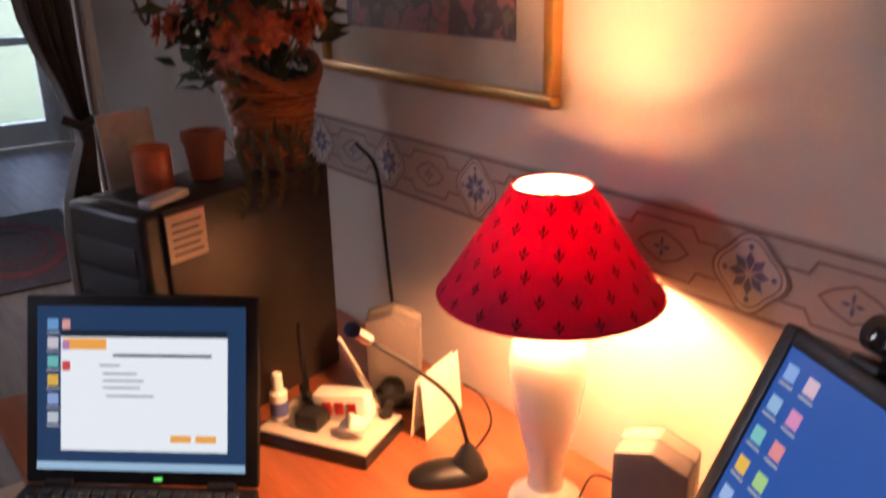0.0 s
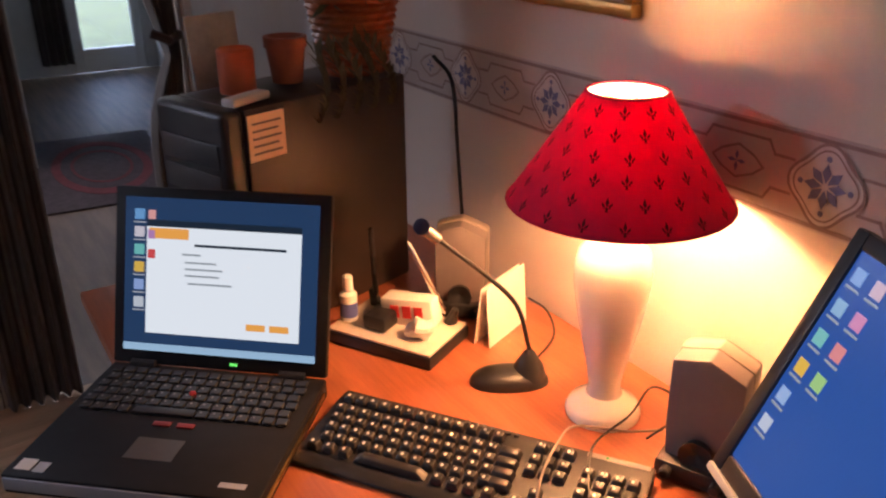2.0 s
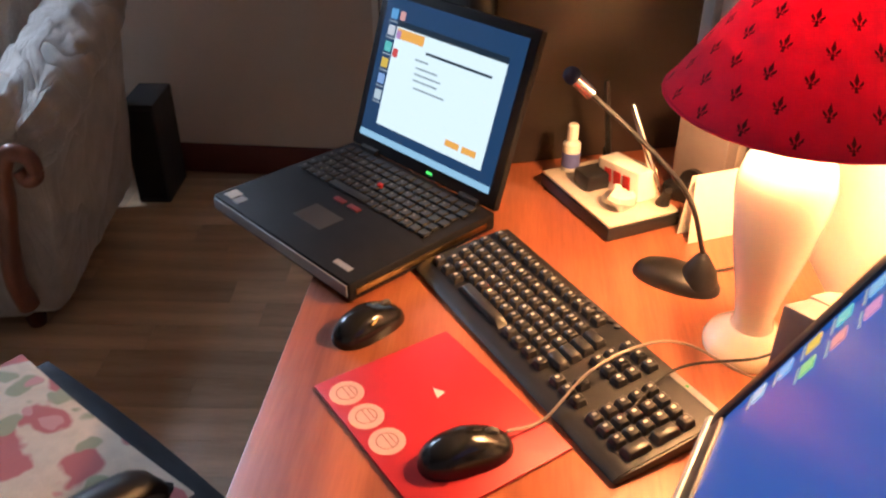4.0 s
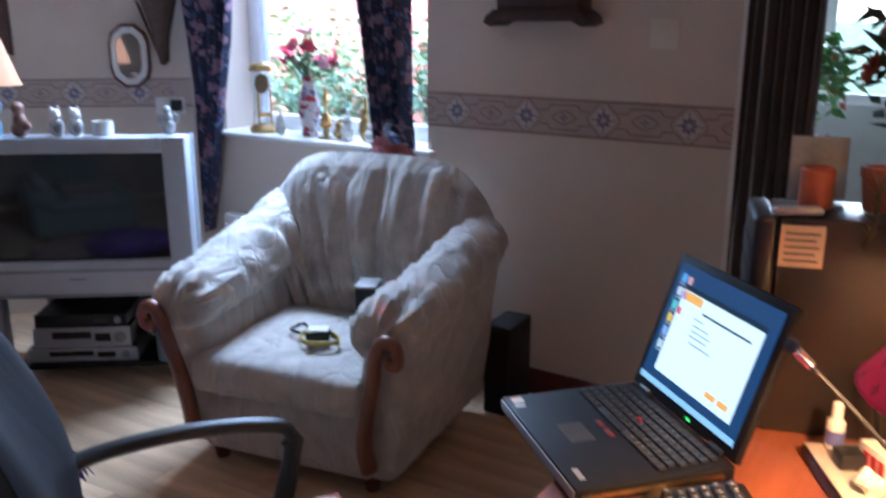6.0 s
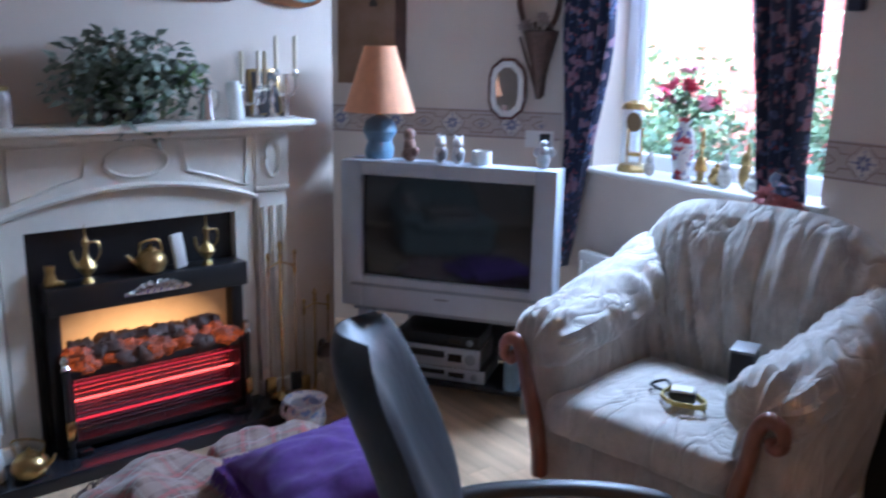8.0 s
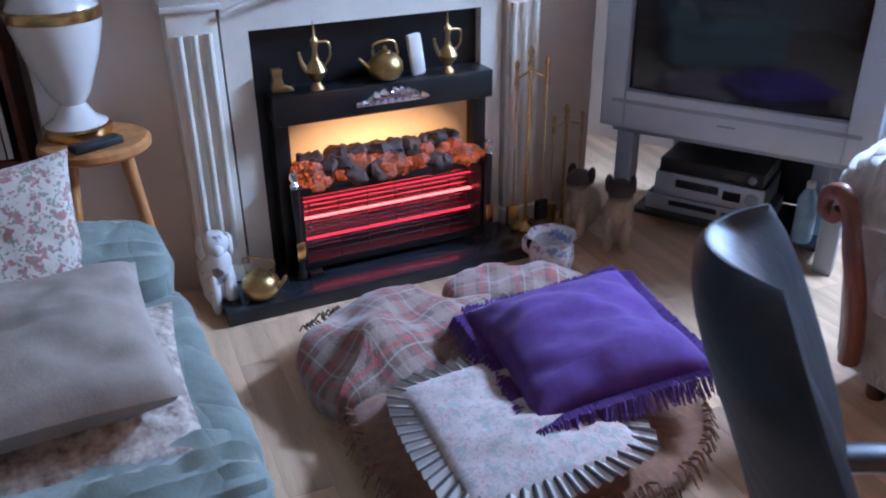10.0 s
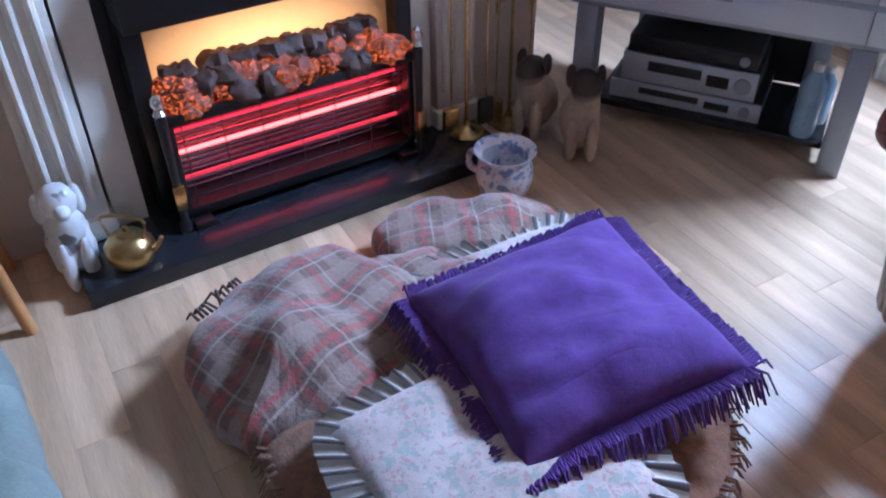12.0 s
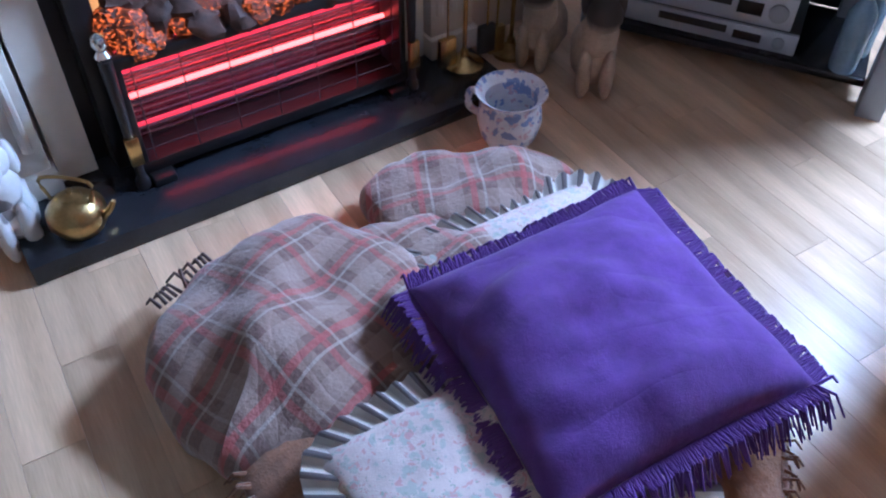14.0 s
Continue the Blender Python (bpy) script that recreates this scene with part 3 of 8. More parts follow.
def border(name, m, length, z, start):
    root = thing(name, "wallpaper border printed with blue medallions and interlaced lines", "wallpaper border", kind="structure")
    root.matrix_basis = (m if name == "border_east" else FAR @ m) @ pose(0, 0, z)
    part("paper_strip", box(0, length, -0.002, 0, -0.06, 0.06), BORD, root)
    for s in (-1, 1):
        part("edge_line", box(0, length, -0.0035, -0.0022, s * 0.054 - 0.0025, s * 0.054 + 0.0025), BLINE, root)
    x = start
    while x < length - 0.07:
        for me, nm in zip(MOTIF, ("medallion_line", "flower", "medallion")):
            share(nm, me, root, pose(x, -0.0005, 0))
        x += 0.262


border("border_north", pose(-1.2, NY, 0), 1.03, 1.195, 0.123)
border("border_east", pose(EX, 2.60, 0, 0, 0, -90), 4.0, 1.126, 0.165)
border("border_corner", FAR.inverted() @ wall_corner.matrix_basis, 1.36, 1.195, 0.1)

# ---- fireplace ----
def in_fire(x, y, z, turn=0):
    return FIRE @ pose(x, y, z, 0, 0, turn)


def fire_surround():
    root = thing("fireplace_surround", "cream painted carved wooden fireplace surround with mantel shelf", "fireplace")
    root.matrix_basis = FIRE.copy()
    bm = box(-0.73, 0.675, -0.225, -0.001, 1.19, 1.214, 0.006)
    box(-0.69, 0.645, -0.19, -0.001, 1.165, 1.189, 0.008, bm=bm)
    part("mantel_shelf", bm, CREAM, root)
    # frieze with a shallow arch cut from its lower edge
    n = 28
    out = [(-0.47, 1.164), (-0.47, 0.90)]
    out += [(-0.47 + 0.94 * i / n, 0.90 + 0.085 * math.sin(math.pi * i / n) ** 0.8) for i in range(1, n)]
    out += [(0.47, 0.90), (0.47, 1.164)]
    part("frieze", prism(out, 0.06, m=pose(0, -0.09, 0)), CREAM, root)
    arch = [(-0.47 + 0.94 * i / n, -0.098, 0.905 + 0.085 * math.sin(math.pi * i / n) ** 0.8) for i in range(n + 1)]
    part("arch_moulding", tube(arch, 0.011, n=6), CREAM, root)
    part("lintel", box(-0.47, 0.47, -0.07, -0.031, 0.85, 0.985), CREAM, root)
    # oval and side mouldings of the frieze
    bm = bmesh.new()
    oval = [(0.0 + 0.115 * math.cos(a), -0.094, 1.075 + 0.055 * math.sin(a)) for a in [2 * math.pi * i / 28 for i in range(29)]]
    tube(oval, 0.008, n=6, bm=bm)
    part("oval_moulding", bm, CREAM, root)
    for s in (-1, 1):
        bm = bmesh.new()
        pts = [(s * 0.17, -0.094, 1.14), (s * 0.43, -0.094, 1.14), (s * 0.43, -0.094, 0.955), (s * 0.30, -0.094, 1.0), (s * 0.19, -0.094, 1.03), (s * 0.17, -0.094, 1.14)]
        tube(pts, 0.006, n=6, bm=bm)
        part("panel_moulding", bm, CREAM, root)
        x0, x1 = (0.47, 0.62) if s > 0 else (-0.635, -0.47)
        c = (x0 + x1) / 2
        pil = part("pilaster", box(x0 + 0.01, x1 - 0.01, -0.09, -0.001, 0.10, 0.925, 0.004), CREAM, root)
        for dx in (-0.042, 0.0, 0.042):
            bm = tube([(c + dx, -0.094, 0.17), (c + dx, -0.094, 0.86)], 0.011, n=8)
            part("reeding", bm, CREAM, pil)
        part("plinth", box(x0, x1, -0.11, -0.001, 0.051, 0.11, 0.006), CREAM, root)
        part("capital", box(x0 - 0.004, x1 + 0.004, -0.105, -0.001, 0.925, 0.945, 0.006), CREAM, root)
        blk = part("corner_block", box(x0, x1, -0.10, -0.001, 0.945, 1.164, 0.005), CREAM, root)
        lo = [(c + 0.035 * math.cos(a) * 1.0, -0.104, 1.055 + 0.075 * math.sin(a)) for a in [2 * math.pi * i / 24 for i in range(25)]]
        part("oval_moulding", tube(lo, 0.008, n=6), CREAM, blk)
        part("jamb", box(s * 0.39 if s > 0 else -0.47, 0.47 if s > 0 else -0.39, -0.07, -0.031, 0.051, 0.85), CREAM, root)
    part("back_panel", box(-0.47, 0.47, -0.03, -0.001, 0.051, 0.90), BLACKM, root, "black back panel")
    return root


fire_surround()
hearth = thing("hearth", "black slate hearth slab on the floor", "hearth")
hearth.matrix_basis = FIRE.copy()
part("slab", box(-0.60, 0.60, -0.30, -0.001, 0.0, 0.05, 0.004), mat("black_slate", (0.02, 0.022, 0.028), 0.2, vary=0.25, scale=9.0, bump=0.1), hearth)

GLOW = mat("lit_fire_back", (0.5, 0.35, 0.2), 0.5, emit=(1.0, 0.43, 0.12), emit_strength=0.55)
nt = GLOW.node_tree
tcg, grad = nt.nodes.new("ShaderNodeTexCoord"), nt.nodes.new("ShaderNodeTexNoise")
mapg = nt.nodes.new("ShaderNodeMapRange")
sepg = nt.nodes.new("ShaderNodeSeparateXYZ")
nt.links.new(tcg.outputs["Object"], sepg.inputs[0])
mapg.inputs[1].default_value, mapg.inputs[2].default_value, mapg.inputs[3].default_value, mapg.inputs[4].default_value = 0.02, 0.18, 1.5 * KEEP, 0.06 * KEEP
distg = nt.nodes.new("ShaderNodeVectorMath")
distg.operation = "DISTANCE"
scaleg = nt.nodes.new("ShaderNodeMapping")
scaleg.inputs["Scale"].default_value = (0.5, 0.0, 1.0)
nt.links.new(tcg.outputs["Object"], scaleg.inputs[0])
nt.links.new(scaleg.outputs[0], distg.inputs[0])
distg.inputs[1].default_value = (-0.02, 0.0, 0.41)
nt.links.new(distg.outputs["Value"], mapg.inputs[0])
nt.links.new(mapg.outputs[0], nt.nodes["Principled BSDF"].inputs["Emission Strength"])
COALM = mat("moulded_coal", (0.075, 0.038, 0.028), 0.7, vary=0.4, scale=30.0, bump=0.6, bump_scale=60.0, per_object=0.3)
HOT = mat("glowing_coal", (0.07, 0.032, 0.022), 0.7, vary=0.4, scale=30.0, bump=0.6, bump_scale=60.0)
nt = HOT.node_tree
tn = nt.nodes.new("ShaderNodeTexNoise")
tn.inputs["Scale"].default_value = 13.0
tn.inputs["Detail"].default_value = 3.0
tr = nt.nodes.new("ShaderNodeMapRange")
tr.inputs[1].default_value, tr.inputs[2].default_value, tr.inputs[3].default_value, tr.inputs[4].default_value = 0.50, 0.85, 0.0, 1.5 * KEEP
nt.links.new(tn.outputs[0], tr.inputs[0])
nt.links.new(tr.outputs[0], nt.nodes["Principled BSDF"].inputs["Emission Strength"])
nt.nodes["Principled BSDF"].inputs["Emission Color"].default_value = (1.0, 0.15, 0.02, 1)
ELEMENT = mat("red_hot_element", (0.3, 0.02, 0.02), 0.4, emit=(1.0, 0.07, 0.05), emit_strength=4.2)
ELEMENT2 = mat("dim_red_element", (0.3, 0.02, 0.02), 0.4, emit=(0.9, 0.03, 0.05), emit_strength=0.8)
REFLECT = mat("heater_reflector", (0.42, 0.27, 0.34), 0.2, metal=0.9, vary=0.2, scale=3.0, stretch=(1, 1, 30))


GUARD = mat("dark_steel_wire", (0.06, 0.05, 0.055), 0.5, metal=0.6, vary=0.2)


def electric_fire():
    root = thing("electric_fire", "black electric fire with lit coals and red bars", "electric fire")
    root.matrix_basis = FIRE @ pose(0.022, 0, 0)
    for s in (-1, 1):
        part("side_cheek", box(s * 0.35 - 0.025, s * 0.35 + 0.025, -0.10, -0.031, 0.052, 0.564, 0.004), BLACKM, root)
    part("hood", box(-0.375, 0.375, -0.15, -0.031, 0.565, 0.66, 0.006), BLACKM, root)
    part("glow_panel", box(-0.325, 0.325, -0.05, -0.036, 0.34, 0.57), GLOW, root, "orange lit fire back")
    rng = random.Random(2)
    for i in range(9):
        x = -0.075 + 0.15 * i / 8
        bm = lathe([(0.004, 0), (0.010, 0.006), (0.006, 0.016), (0.002, 0.022)], 8, m=pose(x * 1.35, -0.155, 0.605 + 0.030 * math.cos((i - 4) * 0.36), 90, 0, rng.uniform(0, 90)) @ Matrix.Scale(1.5, 4))
        box(x * 1.35 - 0.014, x * 1.35 + 0.014, -0.156, -0.150, 0.595, 0.61 + 0.02 * math.cos((i - 4) * 0.36), 0.002, bm=bm)
        part("crest_leaf", bm, CHROME, root, "silver scroll crest leaf")
    # lower heater box
    bm = box(-0.335, 0.335, -0.17, -0.045, 0.07, 0.10, 0.004)
    box(-0.335, -0.318, -0.17, -0.045, 0.10, 0.36, 0.003, bm=bm)
    box(0.318, 0.335, -0.17, -0.045, 0.10, 0.36, 0.003, bm=bm)
    box(-0.335, 0.335, -0.175, -0.155, 0.335, 0.362, 0.003, bm=bm)
    part("heater_box", bm, BLACKM, root)
    bm = box(-0.318, 0.318, -0.075, -0.07, 0.10, 0.335)
    for k in range(15):
        part("reflector_rib", tube([(-0.317, -0.0755, 0.108 + 0.0155 * k), (0.317, -0.0755, 0.108 + 0.0155 * k)], 0.006, n=8), REFLECT, root)
    part("reflector", bm, REFLECT, root, "polished purple-tinted reflector")
    for z, em, r in ((0.285, ELEMENT2, 0.004), (0.225, ELEMENT, 0.0055), (0.150, ELEMENT2, 0.005)):
        part("element", tube([(-0.315, -0.10, z), (0.315, -0.10, z)], r, n=8), em, root, "glowing red bar")
    for i in range(7):
        x = -0.30 + 0.1 * i
        part("guard_wire", tube([(x, -0.165, 0.10), (x, -0.165, 0.335)], 0.0016, n=5), GUARD, root)
    for z in (0.13, 0.19, 0.25, 0.31):
        part("guard_wire", tube([(-0.318, -0.165, z), (0.318, -0.165, z)], 0.0013, n=5), GUARD, root)
    for s in (-1, 1):
        p = part("corner_post", lathe([(0.016, 0.052), (0.016, 0.07), (0.010, 0.08), (0.010, 0.20), (0.014, 0.36), (0.014, 0.372)], 12, m=pose(s * 0.345, -0.18, 0)), BLACKM, root)
        part("finial", lathe([(0.012, 0.372), (0.017, 0.382), (0.009, 0.394), (0.016, 0.408), (0.013, 0.424), (0.003, 0.432)], 12, m=pose(s * 0.345, -0.18, 0)), CHROME, p, "silver finial")
        part("brass_band", box(s * 0.345 - 0.014, s * 0.345 + 0.014, -0.197, -0.183, 0.12, 0.19, 0.002), BRASS, p, "brass plate")
        part("foot", box(s * 0.30 - 0.025, s * 0.30 + 0.025, -0.20, -0.06, 0.051, 0.07, 0.004), BLACKM, root)
    for i in range(34):
        row = i % 3
        x = -0.275 + 0.55 * (i // 3) / 10.5 + rng.uniform(-0.02, 0.02)
        y = -0.14 + 0.032 * row
        z = 0.365 + 0.022 * row + rng.uniform(-0.004, 0.01)
        r = rng.uniform(0.032, 0.045)
        bm = blob(r * 1.15, r, r * 0.85, 2.6, n=16, rough=0.02, freq=38, seed=i * 1.7)
        part("coal", bm, HOT if (i * 7) % 5 < 3 and row < 2 else COALM, root, at=pose(x, y, z, 0, 0, rng.uniform(0, 180)))
    return root


electric_fire()


def jug(name, label, profile, m, material, spout=None, handle=None, group="", category="jug"):
    root = thing(name, label, category, group=group)
    root.matrix_basis = m
    part("body", lathe(profile, 20), material, root)
    if spout:
        part("spout", tube(curve_points(spout, 10), 0.009, n=8, taper=0.005), material, root)
    if handle:
        part("handle", tube(curve_points(handle, 14), 0.004, n=6), material, root)
    return root


SH = 0.661
EWER = [(0.022, 0), (0.020, 0.008), (0.009, 0.022), (0.028, 0.045), (0.034, 0.058), (0.026, 0.075), (0.011, 0.095), (0.008, 0.125), (0.014, 0.15), (0.004, 0.165), (0.003, 0.19), (0.001, 0.21)]
for x, s in ((-0.204, 1.0), (0.245, 0.95)):
    e = jug("brass_ewer", "slender brass ewer standing on the fire's shelf", EWER, in_fire(x, -0.115, SH) @ Matrix.Diagonal((s, s, s, 1)), OLDBRASS,
            handle=[(0.012, 0, 0.145), (0.045, 0, 0.14), (0.048, 0, 0.10), (0.028, 0, 0.07)], spout=[(-0.03, 0, 0.06), (-0.045, 0, 0.09), (-0.05, 0, 0.12)], group="brass ewers", category="ewer")
KET = [(0.03, 0), (0.045, 0.006), (0.058, 0.03), (0.056, 0.055), (0.038, 0.078), (0.022, 0.084), (0.02, 0.09), (0.006, 0.096), (0.007, 0.104), (0.001, 0.108)]
jug("brass_teapot", "round brass teapot with a bail handle", KET, in_fire(0.03, -0.10, SH), OLDBRASS, spout=[(-0.05, 0, 0.035), (-0.075, 0, 0.06), (-0.09, 0, 0.075)],
    handle=[(-0.04, 0, 0.075), (-0.035, 0, 0.115), (0.03, 0, 0.12), (0.045, 0, 0.075)], category="teapot")
boot = thing("brass_boot", "small brass boot ornament on the fire's shelf", "ornament")
boot.matrix_basis = in_fire(-0.325, -0.115, SH)
part("boot", prism([(-0.02, 0), (0.045, 0), (0.05, 0.01), (0.02, 0.022), (0.012, 0.05), (0.018, 0.075), (-0.018, 0.078), (-0.014, 0.04), (-0.022, 0.02)], 0.028, bevel=0.004), OLDBRASS, boot)
tall = thing("white_thermostat", "white plastic remote sensor leaning on the shelf", "sensor")
tall.matrix_basis = in_fire(0.145, -0.10, SH) @ pose(0, 0, 0, 0, -8, 0)
part("case", box(-0.022, 0.026, -0.012, 0.012, 0, 0.135, 0.008), WHITE, tall)
jug("brass_kettle", "dented brass kettle standing on the hearth", [(r * 1.05, z) for r, z in KET], in_fire(-0.475, -0.235, 0.05, 140), OLDBRASS,
    spout=[(-0.05, 0, 0.035), (-0.075, 0, 0.06), (-0.09, 0, 0.085)], handle=[(-0.04, 0, 0.075), (-0.05, 0, 0.13), (0.05, 0, 0.13), (0.045, 0, 0.075)], category="kettle")


def figure(name, label, pieces, m, material, category="figurine", group=""):
    """A figurine as one plain mesh of rounded forms."""
    bm = bmesh.new()
    for i, (rx, ry, rz, x, y, z) in enumerate(pieces):
        blob(rx, ry, rz, 2.2, n=14, rough=0.12 * min(rx, ry, rz), freq=40, bm=bm, m=pose(x, y, z), seed=i)
    ob = solo(name, bm, material, label, category, group=group)
    ob.matrix_basis = m
    return ob


SPANIEL = [(0.055, 0.07, 0.085, 0, 0.01, 0.085), (0.045, 0.045, 0.06, 0, -0.015, 0.165), (0.042, 0.042, 0.042, 0, -0.02, 0.235), (0.02, 0.03, 0.018, 0, -0.055, 0.225), (0.016, 0.022, 0.04, 0.042, -0.01, 0.22), (0.016, 0.022, 0.04, -0.042, -0.01, 0.22), (0.018, 0.02, 0.07, 0.025, -0.055, 0.07), (0.018, 0.02, 0.07, -0.025, -0.055, 0.07)]
PATCHY = spotted("white_pottery_with_grey_patches", (0.72, 0.70, 0.68), [(0.22, 0.2, 0.2)], scale=14.0, rough=0.3, cover=0.26, bump=0.03)
figure("pottery_spaniel", "white glazed pottery spaniel with grey patches", SPANIEL, in_fire(-0.59, -0.15, 0.0, 0) @ Matrix.Diagonal((1.0, 1.0, 1.0, 1)), PATCHY)
PUP = [(0.05, 0.075, 0.07, 0, 0.02, 0.08), (0.04, 0.04, 0.06, 0, -0.02, 0.14), (0.038, 0.05, 0.036, 0, -0.04, 0.20), (0.016, 0.018, 0.06, 0.025, -0.05, 0.06), (0.016, 0.018, 0.06, -0.025, -0.05, 0.06), (0.012, 0.02, 0.03, 0.035, -0.02, 0.215), (0.012, 0.02, 0.03, -0.035, -0.02, 0.215)]
PUPM = mat("tan_painted_resin", (0.46, 0.36, 0.26), 0.6, vary=0.3, scale=16.0)
nt = PUPM.node_tree
tcp, sepp, rampp, mixp = nt.nodes.new("ShaderNodeTexCoord"), nt.nodes.new("ShaderNodeSeparateXYZ"), nt.nodes.new("ShaderNodeMapRange"), nt.nodes.new("ShaderNodeMix")
mixp.data_type = "RGBA"
rampp.inputs[1].default_value, rampp.inputs[2].default_value = 0.175, 0.20
nt.links.new(tcp.outputs["Object"], sepp.inputs[0])
nt.links.new(sepp.outputs[2], rampp.inputs[0])
nt.links.new(rampp.outputs[0], mixp.inputs[0])
nt.links.new(nt.nodes["Principled BSDF"].inputs["Base Color"].links[0].from_socket, mixp.inputs[6])
mixp.inputs[7].default_value = (0.045, 0.03, 0.022, 1)
nt.links.new(mixp.outputs[2], nt.nodes["Principled BSDF"].inputs["Base Color"])
figure("resin_puppy", "tan and black resin puppy sitting on the floor", PUP, pose(-2.70, 1.36, 0, 0, 0, 60) @ Matrix.Scale(1.18, 4), PUPM, group="puppies by the hearth")
figure("resin_puppy", "tan and black resin puppy sitting on the floor", PUP, pose(-2.86, 1.30, 0, 0, 0, 35) @ Matrix.Scale(1.12, 4), PUPM, group="puppies by the hearth")

pot = thing("chamber_pot", "old china chamber pot with a frilled rim", "pot", (-2.592, 1.046, 0))
bm = lathe([(0.05, 0.0), (0.055, 0.01), (0.068, 0.03), (0.078, 0.07), (0.074, 0.105), (0.066, 0.12), (0.068, 0.13), (0.082, 0.145), (0.085, 0.15), (0.079, 0.148), (0.062, 0.13), (0.062, 0.1), (0.06, 0.03)], 28, cap=True)
part("bowl", bm, CHINA, pot)
part("handle", tube(curve_points([(-0.06, -0.035, 0.11), (-0.098, -0.052, 0.105), (-0.10, -0.055, 0.06), (-0.064, -0.036, 0.05)], 12), 0.009), CHINA, pot)

# companion sets beside the hearth
def companion(x, y, h, material, label, dark):
    root = thing("companion_set", label, "fire irons")
    root.matrix_basis = in_fire(x, y, 0.05 if not dark else 0.0)
    part("base", lathe([(0.05, 0), (0.052, 0.012), (0.03, 0.02), (0.012, 0.035), (0.01, 0.05)], 20), material, root)
    part("stem", lathe([(0.006, 0.03), (0.006, h * 0.9), (0.011, h * 0.93), (0.006, h * 0.96), (0.012, h), (0.002, h + 0.02)], 10), material, root)
    part("hanger", tube([(-0.06, 0, h * 0.86), (0, 0, h * 0.9), (0.06, 0, h * 0.86)], 0.004), material, root)
    for i, dx in enumerate((-0.06, 0.06)):
        t = part("tool", lathe([(0.003, 0.10), (0.003, h * 0.8), (0.008, h * 0.84), (0.005, h * 0.9), (0.009, h * 0.95), (0.002, h * 0.97)], 8, m=pose(dx, -0.012, 0)), material, root)
        part("brush_head" if i else "shovel", box(dx - 0.025, dx + 0.025, -0.02, 0.0, 0.03, 0.11, 0.006), BLACK if i else material, t)
    return root


companion(0.53, -0.17, 0.66, BRASS, "brass companion set with twisted tools", False)
companion(0.72, -0.12, 0.47, OLDBRASS, "tarnished brass companion set with dark brushes", True)

# mantel things
MZ = 1.215
rng = random.Random(7)
plant = thing("foliage_arrangement", "grey-green artificial foliage in a low dark pot", "plant")
plant.matrix_basis = in_fire(-0.03, -0.12, MZ)
part("pot", lathe([(0.05, 0), (0.07, 0.05), (0.065, 0.055), (0.05, 0.03)], 18), BLACK, plant)
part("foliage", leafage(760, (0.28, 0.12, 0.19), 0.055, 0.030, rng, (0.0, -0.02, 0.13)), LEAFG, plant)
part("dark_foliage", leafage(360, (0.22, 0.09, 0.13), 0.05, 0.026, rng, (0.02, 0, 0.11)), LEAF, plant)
part("trailing_sprig", leafage(60, (0.05, 0.03, 0.05), 0.045, 0.026, rng, (0.22, -0.02, 0.17)), mat("light_green_leaf", (0.14, 0.22, 0.07), 0.6, vary=0.2), plant)


def candelabra(x, arms, h, label):
    root = thing("candelabra", label, "candle holder")
    root.matrix_basis = in_fire(x, -0.11, MZ)
    part("stem", lathe([(0.035, 0), (0.036, 0.006), (0.012, 0.02), (0.007, 0.05), (0.013, 0.07), (0.006, 0.09), (0.006, h), (0.011, h + 0.01)], 14), CHROME, root)
    for k in range(arms):
        a = 2 * math.pi * k / arms + 0.4
        dx, dy = (0.055 * math.cos(a), 0.04 * math.sin(a)) if arms > 1 else (0, 0)
        if arms > 1:
            part("arm", tube(curve_points([(0, 0, h * 0.6), (dx * 0.6, dy * 0.6, h * 0.55), (dx, dy, h * 0.75), (dx, dy, h)], 12), 0.004, n=6), CHROME, root)
        part("cup", lathe([(0.006, h), (0.014, h + 0.006), (0.016, h + 0.012), (0.009, h + 0.022), (0.009, h + 0.03)], 10, m=pose(dx, dy, 0)), CHROME, root)
        if arms > 2:
            part("candle", lathe([(0.008, h + 0.026), (0.0075, h + 0.15), (0.002, h + 0.158)], 10, m=pose(dx, dy, 0)), CANDLEW, root, "ivory candle")
    return root


candelabra(0.61, 4, 0.16, "silver candelabra holding four ivory candles")
candelabra(0.475, 3, 0.0001 + 0.10, "small silver candle holder with branching arms")
candelabra(0.545, 1, 0.12, "single silver candlestick on the mantel shelf")
jug("pewter_jug", "small silver tankard on the mantel shelf", [(0.035, 0), (0.036, 0.008), (0.026, 0.03), (0.028, 0.06), (0.018, 0.09), (0.022, 0.12), (0.012, 0.135)], in_fire(0.27, -0.11, MZ), CHROME, handle=[(0.02, 0, 0.11), (0.05, 0, 0.1), (0.045, 0, 0.05), (0.026, 0, 0.03)])
tall2 = thing("white_canister", "tall white canister on the mantel shelf", "canister")
tall2.matrix_basis = in_fire(0.39, -0.12, MZ) @ pose(0, 0, 0, 0, -6, 0)
part("body", lathe([(0.027, 0), (0.029, 0.004), (0.029, 0.13), (0.022, 0.14), (0.02, 0.143)], 18), WHITE, tall2)
pf = thing("standing_photograph", "dark framed photograph standing on the mantel shelf", "picture frame")
pf.matrix_basis = in_fire(0.56, -0.045, MZ) @ pose(0, 0, 0, -8, 0, 0)
part("border", box(-0.07, 0.07, 0, 0.012, 0, 0.19, 0.004), OLDBRASS, pf)
part("picture", box(-0.057, 0.057, -0.002, 0.001, 0.013, 0.177), DARKGREY, pf)


